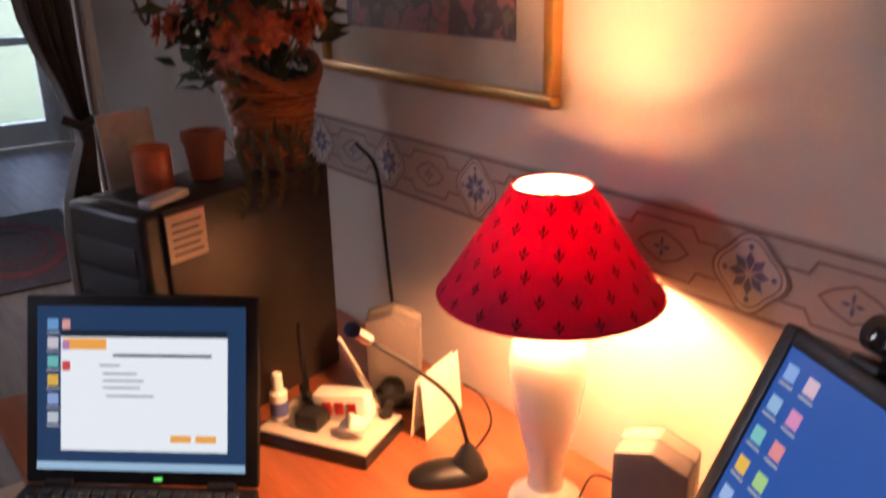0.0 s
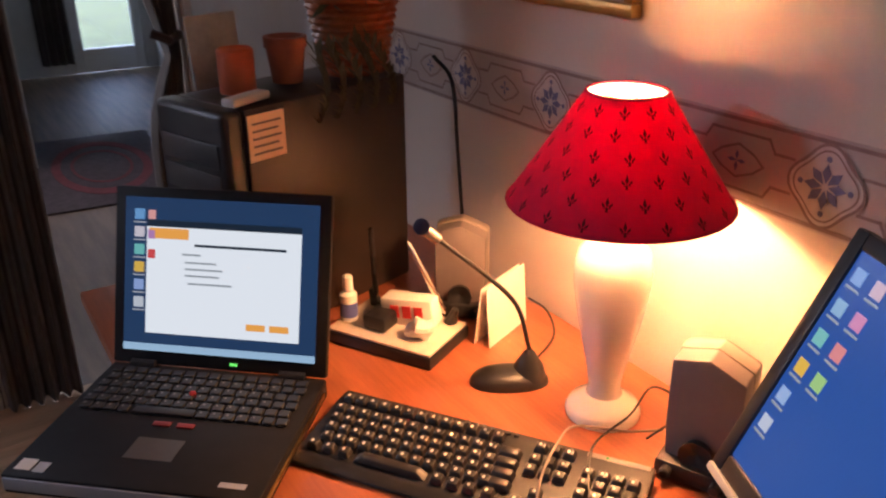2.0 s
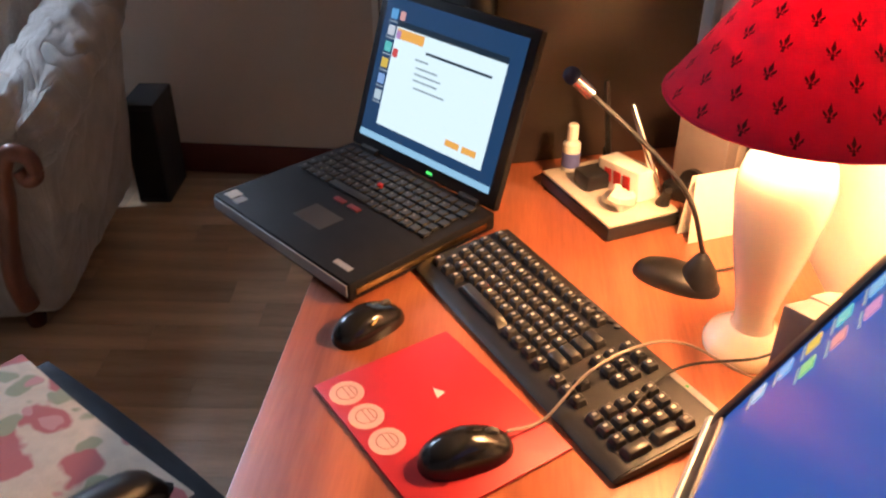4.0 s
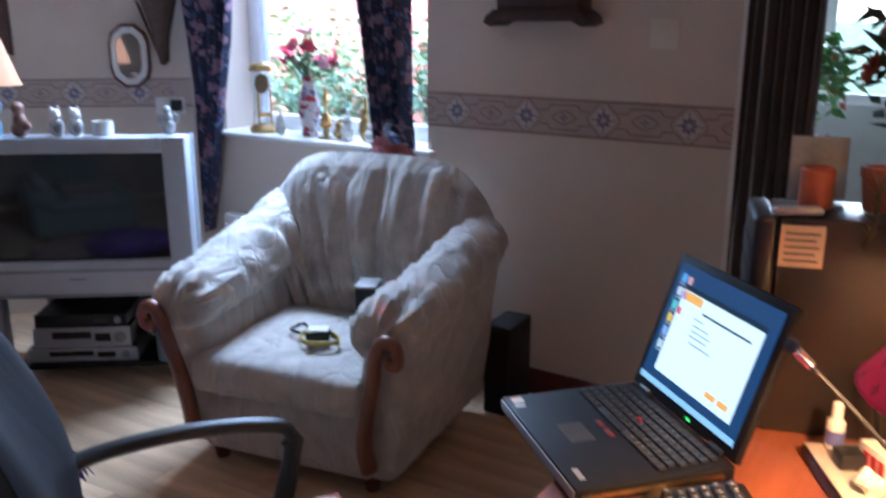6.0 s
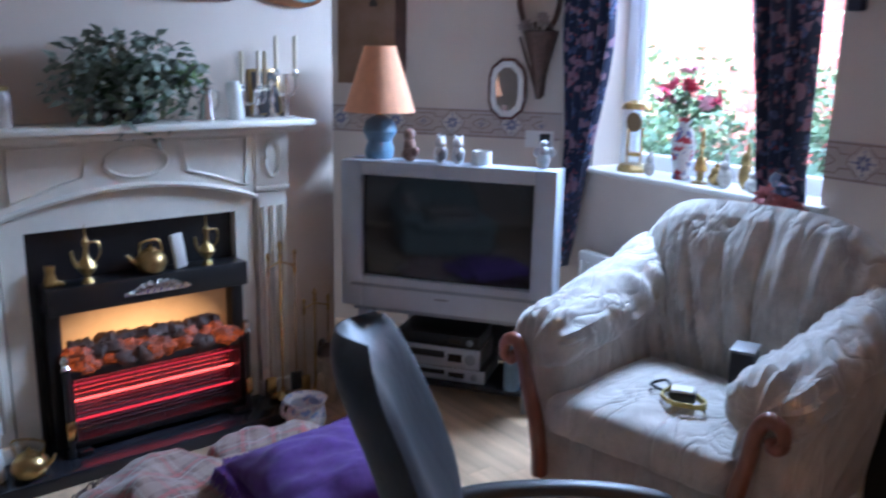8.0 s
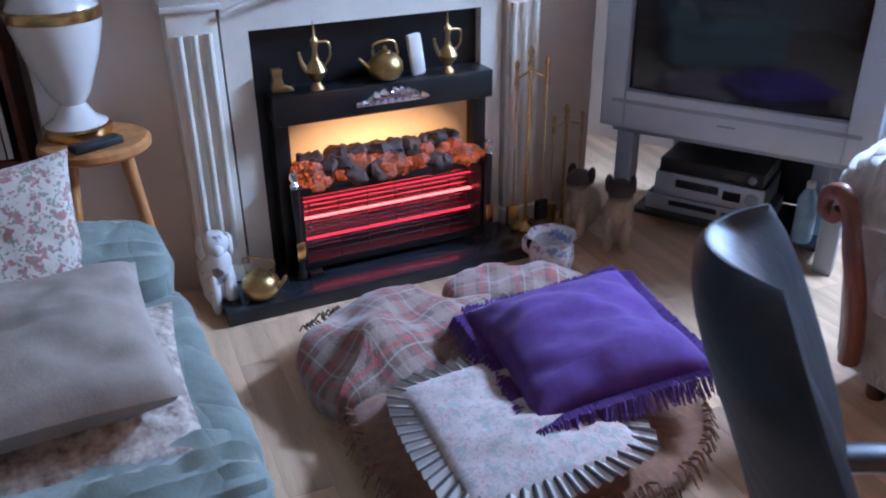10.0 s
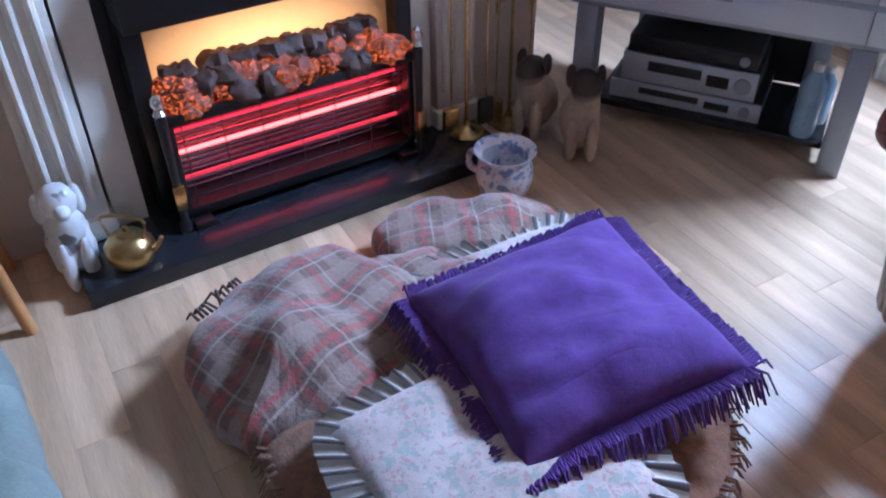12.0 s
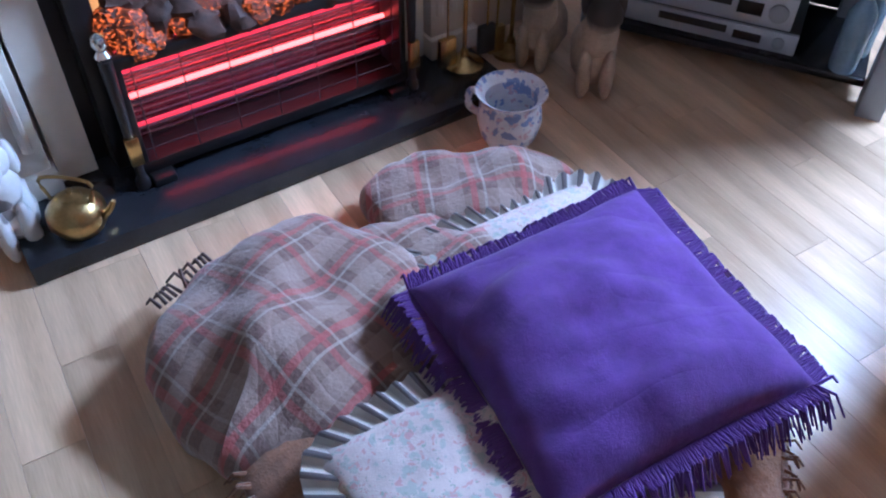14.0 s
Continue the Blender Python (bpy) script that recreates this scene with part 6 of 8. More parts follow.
hb = heap("plaid_blanket", "red and grey plaid wool blanket heaped over the pet bed", pose(-2.18, 0.36, 0.0, 0, 0, 24), 0.25, 0.27, 0.125, 2.0, PLAID)
pts, nor = [], []
for i in range(16):
    pts.append((-0.17 + 0.010 * i, -0.20 - 0.004 * i, 0.09))
    nor.append((-0.75, -0.5, 0.15))
frb = part("fringe", fringe([(-0.235, 0.02 - 0.012 * i, 0.10) for i in range(12)], [(-1, -0.1 * (i % 3), 0.2) for i in range(12)], 0.06, 0.0045, rngf), mat("dark_wool_fringe", (0.12, 0.08, 0.07), 0.95), hb)
heap("plaid_blanket", "end of a plaid wool blanket tucked round the pet bed", pose(-2.36, 0.82, 0.0, 0, 0, 70), 0.22, 0.14, 0.10, 7.0, PLAID)
heap("plaid_blanket", "middle of the plaid blanket lying hollow in the bed", pose(-2.18, 0.62, 0.0, 0, 0, 10), 0.22, 0.24, 0.10, 5.0, PLAID)


def frilled_pillow(label, m):
    root = thing("frilled_pillow", label, "pillow", group="frilled pillows")
    root.matrix_basis = m @ Matrix.Scale(0.84, 4)
    part("cover", pillow(0.52, 0.52, 0.10, crease=0.02, pinch=0.02), TAPEST, root)
    bm, bmd = bmesh.new(), bmesh.new()
    n = 440
    ring_in, ring_out = [], []
    for i in range(n):
        a = 2 * math.pi * i / n
        k = (abs(math.cos(a)) ** 7 + abs(math.sin(a)) ** 7) ** (-1 / 7)
        dx, dy = math.cos(a), math.sin(a)
        w = 0.009 * math.sin(i * 2 * math.pi / 8.0)
        ring_in.append(Vector((0.235 * k * dx, 0.245 * k * dy, 0.068 + 0.4 * w)))
        ring_out.append(Vector((0.235 * k * dx + 0.072 * dx, 0.245 * k * dy + 0.072 * dy, 0.062 + w)))
    for i in range(n):
        tgt = bmd if i % 8 < 3 else bm
        j = (i + 1) % n
        q = [tgt.verts.new(p) for p in (ring_in[i], ring_out[i], ring_out[j], ring_in[j])]
        tgt.faces.new(q)
    for b, mt, lab in ((bm, mat("cream_frill", (0.70, 0.65, 0.60), 0.9, vary=0.1), "cream gathered frill"), (bmd, mat("dark_frill_stripe", (0.16, 0.13, 0.13), 0.9), "dark frill stripes")):
        bmesh.ops.solidify(b, geom=b.faces[:], thickness=0.002)
        part("frill", b, mt, root, lab)
    return root


frilled_pillow("pale floral tapestry pillow with a striped frill", pose(-1.70, 0.525, 0.125, 3, 3, 5))
frilled_pillow("striped-frilled pillow half hidden under the purple cushion", pose(-2.045, 0.84, 0.075, 0, 3, 4))
pc = thing("purple_cushion", "large purple cotton cushion with a tufted fringe", "cushion")
pc.matrix_basis = pose(-1.855, 0.772, 0.16, 6, 3, 0) @ Matrix.Scale(0.95, 4)
bm = pillow(0.48, 0.48, 0.17, n=56, crease=0.034, freq=6, seed=1.5, pinch=0.06)
part("cover", bm, PURPLE, pc)
pts, nor = [], []
for i in range(760):
    a = 4 * i / 760
    s, t = int(a), (a % 1) * 2 - 1
    inset = 1 - 0.05 * (1 - t * t)
    p = [(t, -inset), (inset, t), (-t, inset), (-inset, -t)][s]
    pts.append((p[0] * 0.24, p[1] * 0.24, 0.085))
    d = Vector((p[0] if s in (1, 3) else 0.15 * t, p[1] if s in (0, 2) else 0.15 * t, 0.0))
    nor.append(d.normalized())
part("fringe", fringe(pts, nor, 0.052, 0.0040, rngf, droop=0.6), PURPLE, pc, "tufted purple fringe")

# ---- stool and big lamp ----
st = thing("wooden_stool", "round orange pine stool", "stool", (-2.72, -0.33, 0))
part("seat", lathe([(0.0, 0.585), (0.14, 0.585), (0.152, 0.595), (0.152, 0.612), (0.142, 0.62), (0.0, 0.62)], 32, cap=False), PINE, st)
for k in range(4):
    a = math.pi / 4 + k * math.pi / 2 + 0.1
    part("leg", tube([(0.10 * math.cos(a), 0.10 * math.sin(a), 0.59), (0.19 * math.cos(a), 0.19 * math.sin(a), 0.0)], 0.019, n=10, taper=0.015), PINE, st)
for k in range(4):
    a, b = math.pi / 4 + k * math.pi / 2 + 0.1, math.pi / 4 + (k + 1) * math.pi / 2 + 0.1
    z = 0.20 if k % 2 else 0.26
    r = 0.19 - 0.09 * z / 0.54
    part("stretcher", tube([(r * math.cos(a), r * math.sin(a), z), (r * math.cos(b), r * math.sin(b), z)], 0.010, n=8), PINE, st)
bl3 = table_lamp("porcelain_lamp", "large porcelain and brass table lamp with a white shade", pose(-2.77, -0.37, 0.621) @ Matrix.Scale(1.13, 4), [(0.075, 0), (0.075, 0.03), (0.05, 0.045), (0.03, 0.08), (0.05, 0.11), (0.085, 0.20), (0.104, 0.27), (0.106, 0.31), (0.08, 0.35), (0.04, 0.375)], CERAMIC, 0.46, 0.72, 0.17, 0.10, mat("white_pleated_shade", (0.75, 0.74, 0.72), 0.8, vary=0.05), 0.375)
for z, r in ((0.0, 0.08), (0.285, 0.1075), (0.36, 0.066), (0.385, 0.045)):
    part("brass_collar", lathe([(r, z), (r + 0.002, z + 0.004), (r + 0.002, z + 0.024), (r - 0.006, z + 0.03)], 24, cap=False), BRASS, bl3)
ph = thing("remote_handset", "black remote control lying on the stool", "remote", (-2.63, -0.32, 0.621), 30)
part("body", box(-0.025, 0.025, -0.07, 0.07, 0, 0.022, 0.006), BLACK, ph)

bs = thing("bookshelf", "dark bookshelf filled with books in the alcove", "bookshelf", (-3.32, -1.0, 0))
part("carcass", box(-0.16, -0.145, -0.42, 0.42, 0, 1.5, 0.002), MAHOG, bs)
for y in (-0.42, 0.40):
    part("side", box(-0.145, 0.12, y, y + 0.02, 0, 1.5, 0.002), MAHOG, bs)
for z in (0.03, 0.40, 0.77, 1.12, 1.48):
    part("shelf", box(-0.145, 0.12, -0.40, 0.40, z, z + 0.02, 0.002), MAHOG, bs)
rngk = random.Random(31)
for z in (0.05, 0.42, 0.79, 1.14):
    y = -0.395
    while y < 0.36:
        t, h = rngk.uniform(0.015, 0.04), rngk.uniform(0.2, 0.29)
        c = rngk.choice(((0.03, 0.035, 0.07), (0.09, 0.02, 0.025), (0.05, 0.05, 0.05), (0.12, 0.09, 0.06), (0.02, 0.05, 0.04)))
        bk2 = thing("book", "dark-spined book standing on the shelf", "book", (-3.30, -1.0 + y + t / 2, z), group="books on the shelf")
        part("cover", box(-0.085, 0.085, -t / 2 + 0.0005, t / 2 - 0.0005, 0, h, 0.003), mat("book_cloth_%d" % int(c[0] * 100), c, 0.7, vary=0.2), bk2)
        part("pages", box(-0.083, 0.0865, -t / 2 + 0.003, t / 2 - 0.003, 0.004, h - 0.004), PAPER, bk2)
        y += t

# ---- desk ----
desk = thing("desk", "reddish cherry laminate desk along the wall", "desk")
part("desktop", box(-0.072, 0.641, -0.95, 1.64, 0.722, 0.75, 0.004), DESKTOP, desk)
for y in (-0.93, 0.35, 1.60):
    part("side_panel", box(-0.02, 0.60, y, y + 0.022, 0.0, 0.721, 0.002), DESKTOP, desk)
part("modesty_panel", box(0.55, 0.566, -0.9, 1.59, 0.25, 0.721, 0.002), DESKTOP, desk)
DZ = 0.75

# laptop
LAPM = pose(-0.042, 1.052, DZ, 0, 0, -41.2)
KEYD = mat("black_key", (0.02, 0.02, 0.022), 0.45, vary=0.1)
KEYG = mat("worn_grey_key_legend", (0.20, 0.195, 0.19), 0.6)


LAPSHELL = mat("matt_black_shell", (0.009, 0.009, 0.011), 0.6, vary=0.2, scale=30.0, bump=0.08, bump_scale=500.0)
LAPSHELL.node_tree.nodes["Principled BSDF"].inputs["Specular IOR Level"].default_value = 0.25


def laptop():
    root = thing("laptop", "open black laptop with a worn keyboard showing a dialog", "laptop")
    root.matrix_basis = LAPM.copy()
    W, D = 0.172, 0.14
    base = part("base", box(-W, W, -D, D, 0.004, 0.034, 0.004), LAPSHELL, root)
    part("front_trim", box(-W + 0.004, W - 0.004, -D - 0.003, -D, 0.012, 0.03, 0.001), SILVER2, root)
    part("right_edge", box(W, W + 0.002, -D + 0.01, D - 0.02, 0.014, 0.022, 0.0005), OLDBRASS, root, "worn brassy port edge")
    key_me = mesh_of("key", box(-0.0078, 0.0078, -0.0075, 0.0075, 0, 0.005, 0.0012, 1), KEYD)
    leg_me = mesh_of("key_legend", box(-0.003, 0.0, -0.001, 0.003, 0.0051, 0.0054), KEYG)
    for r in range(6):
        for c in range(16):
            x, y = -0.150 + 0.0195 * c + (0.004 * (r % 2)), 0.115 - 0.0195 * r
            if r == 5 and 4 <= c <= 8:
                continue
            share("key", key_me, base, pose(x, y, 0.034))
            if r and c < 14:
                share("key_legend", leg_me, base, pose(x - 0.001, y + 0.001, 0.034))
    part("space_bar", box(-0.072, 0.018, 0.010, 0.025, 0.034, 0.039, 0.001), KEYD, base)
    part("red_pointer", lathe([(0.004, 0.034), (0.005, 0.041), (0.003, 0.043)], 10, m=pose(-0.005, 0.062, 0)), mat("red_rubber", (0.5, 0.02, 0.02), 0.6), base)
    part("touchpad", box(-0.035, 0.032, -0.085, -0.04, 0.0335, 0.0345), DARKGREY, base)
    for x in (-0.03, 0.005):
        part("red_stripe_button", box(x, x + 0.025, -0.014, -0.004, 0.034, 0.0365, 0.001), mat("dark_red_trim", (0.18, 0.02, 0.02), 0.5), base)
    part("sticker", box(-W + 0.012, -W + 0.034, -D + 0.012, -D + 0.034, 0.034, 0.0344), PAPER, base)
    part("sticker", box(-W + 0.038, -W + 0.054, -D + 0.010, -D + 0.030, 0.034, 0.0344), SILVER, base)
    part("badge_bar", box(W - 0.06, W - 0.025, -D + 0.018, -D + 0.028, 0.034, 0.0345), SILVER2, base)
    for s in (-1, 1):
        part("hinge", tube([(s * 0.12 - 0.02, D - 0.004, 0.036), (s * 0.12 + 0.02, D - 0.004, 0.036)], 0.007), BLACK, root)
    hold = pose(0, D, 0.034, -19, 0, 0)
    lid = part("lid", box(-W, W, -0.004, 0.010, 0.0, 0.274, 0.004), LAPSHELL, root, at=hold)
    z0, z1, xs = 0.022, 0.258, 0.154
    part("screen", box(-xs, xs, -0.0055, -0.0042, z0, z1), NAVYSCR, lid, "dark blue desktop")
    part("taskbar", box(-xs, xs, -0.0065, -0.0058, z0, z0 + 0.011), icon_mat("pale_blue_bar", (0.30, 0.55, 0.72), 0.9), lid)
    part("dialog_title", box(-0.118, 0.128, -0.0065, -0.0058, 0.214, 0.224), icon_mat("black_title", (0.008, 0.02, 0.035), 1.0), lid)
    part("dialog", box(-0.118, 0.128, -0.0065, -0.0058, 0.050, 0.214), WHITESCR, lid, "white dialog window")
    part("orange_tab", box(-0.114, -0.050, -0.0073, -0.0067, 0.196, 0.212), icon_mat("orange_tab_glow", (0.85, 0.42, 0.08), 0.9), lid)
    part("dark_line", box(-0.04, 0.105, -0.0073, -0.0067, 0.186, 0.190), icon_mat("black_title", (0.008, 0.02, 0.035), 1.0), lid)
    for i, (x, w2, z) in enumerate(((-0.06, 0.03, 0.172), (-0.055, 0.05, 0.160), (-0.055, 0.06, 0.150), (-0.055, 0.055, 0.140), (-0.05, 0.07, 0.128))):
        part("text_bar", box(x, x + w2, -0.0073, -0.0067, z, z + 0.003), icon_mat("grey_text", (0.30, 0.38, 0.40), 0.9), lid)
    for x in (0.045, 0.082):
        part("orange_button", box(x, x + 0.03, -0.0073, -0.0067, 0.064, 0.074), icon_mat("orange_tab_glow", (0.85, 0.42, 0.08), 0.9), lid)
    cols = [(0.15, 0.45, 0.8), (0.7, 0.75, 0.8), (0.15, 0.65, 0.6), (0.85, 0.6, 0.1), (0.3, 0.5, 0.85), (0.6, 0.75, 0.8)]
    for i, c in enumerate(cols):
        z = 0.232 - 0.027 * i
        part("icon", box(-0.138, -0.122, -0.0073, -0.0058, z - 0.008, z + 0.008, 0.001, 1), icon_mat("icon_glow_%d" % i, c, 0.7), lid)
        part("icon_label", box(-0.140, -0.120, -0.0068, -0.0058, z - 0.0135, z - 0.0115), icon_mat("icon_text", (0.5, 0.6, 0.65), 0.6), lid)
    for i, c in enumerate(((0.85, 0.45, 0.42), (0.55, 0.3, 0.6), (0.8, 0.1, 0.1))):
        z = 0.232 - 0.03 * i
        part("icon", box(-0.116, -0.104, -0.0075, -0.0058, z - 0.007, z + 0.007, 0.001, 1), icon_mat("icon_warm_%d" % i, c, 0.7), lid)
    part("status_light", box(0.02, 0.032, -0.0055, -0.0042, 0.008, 0.012), icon_mat("green_led", (0.1, 0.9, 0.15), 1.2), lid)
    return root


laptop()

# keyboard
KBM = pose(0.262, 0.782, DZ, 0, 0, -56.2)


def keyboard():
    root = thing("keyboard", "black full-size computer keyboard with greasy worn keys", "keyboard")
    root.matrix_basis = KBM.copy()
    L, D = 0.2275, 0.078
    bm = bmesh.new()
    prof = [(-D, 0.0), (-D - 0.004, 0.006), (-D + 0.006, 0.012), (-0.055, 0.014), (0.062, 0.026), (D, 0.024), (D + 0.002, 0.016), (D - 0.01, 0.0)]
    a = [bm.verts.new((-L, y, z)) for y, z in prof]
    b = [bm.verts.new((L, y, z)) for y, z in prof]
    for i in range(len(prof)):
        bm.faces.new((a[i], a[(i + 1) % 8], b[(i + 1) % 8], b[i]))
    bm.faces.new(a)
    bm.faces.new(b)
    bmesh.ops.recalc_face_normals(bm, faces=bm.faces[:])
    bmesh.ops.bevel(bm, geom=bm.edges[:], offset=0.002, segments=2, affect="EDGES")
    part("body", bm, BLACK, root)
    capm = mat("greasy_black_key", (0.032, 0.030, 0.029), 0.38, vary=0.25, scale=60.0)

    def cap(w, d):
        tmp = bmesh.new()
        bmesh.ops.create_cube(tmp, size=1.0)
        for v in tmp.verts:
            k = 0.76 if v.co.z > 0 else 1.0
            v.co = Vector((v.co.x * w * k, v.co.y * d * k + (0.0008 if v.co.z > 0 else 0), (v.co.z + 0.5) * 0.0095))
        bmesh.ops.bevel(tmp, geom=tmp.edges[:], offset=0.0012, segments=1, affect="EDGES")
        return mesh_of("key", tmp, capm)

    normal, wide, tallk, space = cap(0.0172, 0.0165), cap(0.032, 0.0165), cap(0.0172, 0.034), cap(0.105, 0.0165)
    legend = mesh_of("key_legend", box(-0.003, 0.0005, -0.002, 0.0028, 0.0097, 0.0100), mat("pale_key_legend", (0.6, 0.58, 0.55), 0.6))

    def put(me, x, r):
        y = -0.049 + 0.0192 * r + (0.006 if r == 5 else 0)
        m = pose(x, y, 0.0145 + 0.0021 * r, 6, 0, 0)
        share("key", me, root, m)
        if me is normal:
            share("key_legend", legend, root, m)

    for r in range(6):
        if r == 0:
            for x in (-0.206, -0.182, -0.158):
                put(normal, x, 0)
            put(space, -0.09, 0)
            for x in (-0.022, 0.0, 0.022):
                put(normal, x, 0)
            put(wide, 0.046, 0) if False else put(normal, 0.046, 0)
        else:
            off = (0, 0.012, 0.008, 0.004, 0, 0)[r]
            for c in range(13):
                put(normal, -0.208 + 0.0192 * c + off, r)
            if r < 5:
                put(wide, -0.208 + 0.0192 * 13 + off * 0.5 + 0.006, r)
    for c in range(3):
        for r in (0, 3, 4, 5):
            put(normal, 0.082 + 0.0192 * c, r)
    put(normal, 0.1012, 1)
    for c in range(4):
        for r in range(5):
            if c == 3 and r in (0, 2):
                put(tallk, 0.152 + 0.0192 * c, r + 0.5)
            elif c < 3 or r in (4,):
                put(normal, 0.152 + 0.0192 * c, r)
    for k in range(7):
        part("media_button", lathe([(0.004, 0.0255), (0.004, 0.0285), (0.003, 0.029)], 10, m=pose(-0.03 + 0.012 * k, 0.068, 0)), DARKGREY, root)
    part("panel", box(0.14, 0.222, 0.064, 0.074, 0.025, 0.0265, 0.0008), GREY, root)
    for k in range(3):
        part("status_light", box(0.165 + 0.014 * k, 0.169 + 0.014 * k, 0.067, 0.070, 0.0265, 0.0272), icon_mat("green_led", (0.1, 0.9, 0.15), 1.2) if k == 0 else GREY, root)
    return root


keyboard()

mm = thing("mouse_mat", "red mouse mat with three round pale pictures", "mouse mat")
mm.matrix_basis = pose(0.132, 0.632, DZ, 0, 0, -51)
part("mat_sheet", box(-0.122, 0.122, -0.094, 0.094, 0.0, 0.005, 0.0022), mat("red_mat_print", (0.52, 0.018, 0.025), 0.45, vary=0.1, scale=8.0), mm)
DISC = mat("pale_pink_print", (0.66, 0.44, 0.40), 0.5)
for k in range(3):
    x = -0.088 + 0.046 * k
    bm = bmesh.new()
    disc(bm, 0, 0, 0.0205, 0, 28)
    bmesh.ops.rotate(bm, verts=bm.verts[:], matrix=Matrix.Rotation(radians(-90), 3, "X"))
    d = part("round_print", bm, DISC, mm, at=pose(x, -0.068, 0.0054))
    bm = bmesh.new()
    ring(bm, 0, 0, 0.012, 0.0015, n=20, y=0)
    strip(bm, [(-0.011, 0), (0.011, 0)], 0.0012, 0)
    strip(bm, [(-0.008, 0.006), (0.008, 0.006)], 0.0012, 0)
    bmesh.ops.rotate(bm, verts=bm.verts[:], matrix=Matrix.Rotation(radians(-90), 3, "X"))
    part("line_drawing", bm, mat("grey_red_print", (0.35, 0.16, 0.15), 0.5), d, at=pose(0, 0, 0.0005))
bm = bmesh.new()
bm.faces.new([bm.verts.new(p) for p in ((-0.01, 0, 0), (0.008, -0.006, 0), (0.004, 0.008, 0))])
part("white_arrow", bm, PAPER, mm, at=pose(-0.03, 0.02, 0.0055))


def mouse(m, label, accent):
    root = thing("computer_mouse", label, "mouse")
    root.matrix_basis = m
    bm = blob(0.031, 0.054, 0.036, 2.3, n=28)
    for v in bm.verts:
        v.co.z = max(0.0, v.co.z)
        v.co.z *= 1.0 - 0.35 * max(0, v.co.y / 0.054)
        v.co.x *= 1.0 - 0.10 * math.sin(math.pi * (v.co.y / 0.108 + 0.5))
    part("shell", bm, mat("glossy_black_plastic", (0.012, 0.012, 0.013), 0.18, vary=0.1), root)
    part("wheel", lathe([(0.009, -0.0035), (0.011, 0), (0.009, 0.0035)], 14, m=pose(0, 0.028, 0.021, 0, 90, 0)), DARKGREY, root)
    part("seam", tube([(0, 0.008, 0.0352), (0, 0.018, 0.0325)], 0.0008, n=4), DARKGREY, root)
    if accent:
        pts = [(0.024 * math.cos(a), -0.02 + 0.03 * math.sin(a), 0.030 - 0.004 * abs(math.cos(a))) for a in [0.2 + 0.2 * i for i in range(9)]]
        part("gold_arc", tube(pts, 0.002, n=5), BRASS, root)
    return root


mouse(pose(0.168, 0.572, DZ + 0.005, 0, 0, -62), "glossy black corded mouse on the red mat", False)
mouse(pose(0.028, 0.786, DZ, 0, 0, -40), "black cordless mouse with a shiny arc", True)
mc = thing("mouse_cable", "thin black mouse cable trailing over the keyboard", "cable")
part("lead", tube(curve_points([(0.21, 0.60, DZ + 0.018), (0.25, 0.63, DZ + 0.010), (0.30, 0.68, DZ + 0.040), (0.36, 0.72, DZ + 0.050), (0.42, 0.755, DZ + 0.030), (0.48, 0.72, DZ + 0.02), (0.53, 0.70, DZ + 0.015)], 40), 0.0018, n=6), mat("grey_cable", (0.30, 0.24, 0.2), 0.5), mc)
mc2 = thing("lamp_cable", "thin dark cable coiled beside the lamp base", "cable")
part("lead", tube(curve_points([(0.33, 0.62, DZ + 0.02), (0.40, 0.70, DZ + 0.035), (0.50, 0.735, DZ + 0.03), (0.565, 0.76, DZ + 0.04), (0.60, 0.74, DZ + 0.02), (0.57, 0.70, DZ + 0.03), (0.50, 0.70, DZ + 0.012)], 40), 0.0018, n=6), BLACK, mc2)

# red desk lamp
shade_mat = cloth_lit("red_shade_cloth", (0.42, 0.012, 0.07), (0.62, 0.03, 0.12), 0.30)
LX, LY = LAMP_X, LAMP_Y
dl = table_lamp("desk_lamp", "lit table lamp with a red shade and white ceramic base", pose(LX, LY, DZ), [(0.054, 0), (0.055, 0.008), (0.05, 0.018), (0.026, 0.034), (0.023, 0.05), (0.028, 0.08), (0.044, 0.152), (0.053, 0.21), (0.054, 0.234), (0.048, 0.258), (0.034, 0.274), (0.03, 0.282)], CERAMIC, 0.330, 0.474, 0.148, 0.052, shade_mat, 0.282, n=64, lining=cloth_lit("white_lining_cloth", (0.78, 0.74, 0.68), (0.80, 0.72, 0.62), 0.55))
FLEUR = mat("dark_fleur_print", (0.05, 0.004, 0.02), 0.9)
bm = bmesh.new()
for q in ([(0, 0.012), (0.0028, 0.003), (0, -0.003), (-0.0028, 0.003)], [(0.002, -0.002), (0.007, 0.004), (0.0075, 0.0), (0.0035, -0.004)], [(-0.002, -0.002), (-0.007, 0.004), (-0.0075, 0.0), (-0.0035, -0.004)], [(0.0012, -0.003), (0.0022, -0.010), (-0.0022, -0.010), (-0.0012, -0.003)], [(-0.0055, -0.004), (0.0055, -0.004), (0.0055, -0.0052), (-0.0055, -0.0052)]):
    bm.faces.new([bm.verts.new((x, 0, z)) for x, z in q])
fleur_me = mesh_of("fleur", bm, FLEUR, False)
slope = math.degrees(math.atan2(0.150 - 0.052, 0.474 - 0.330))
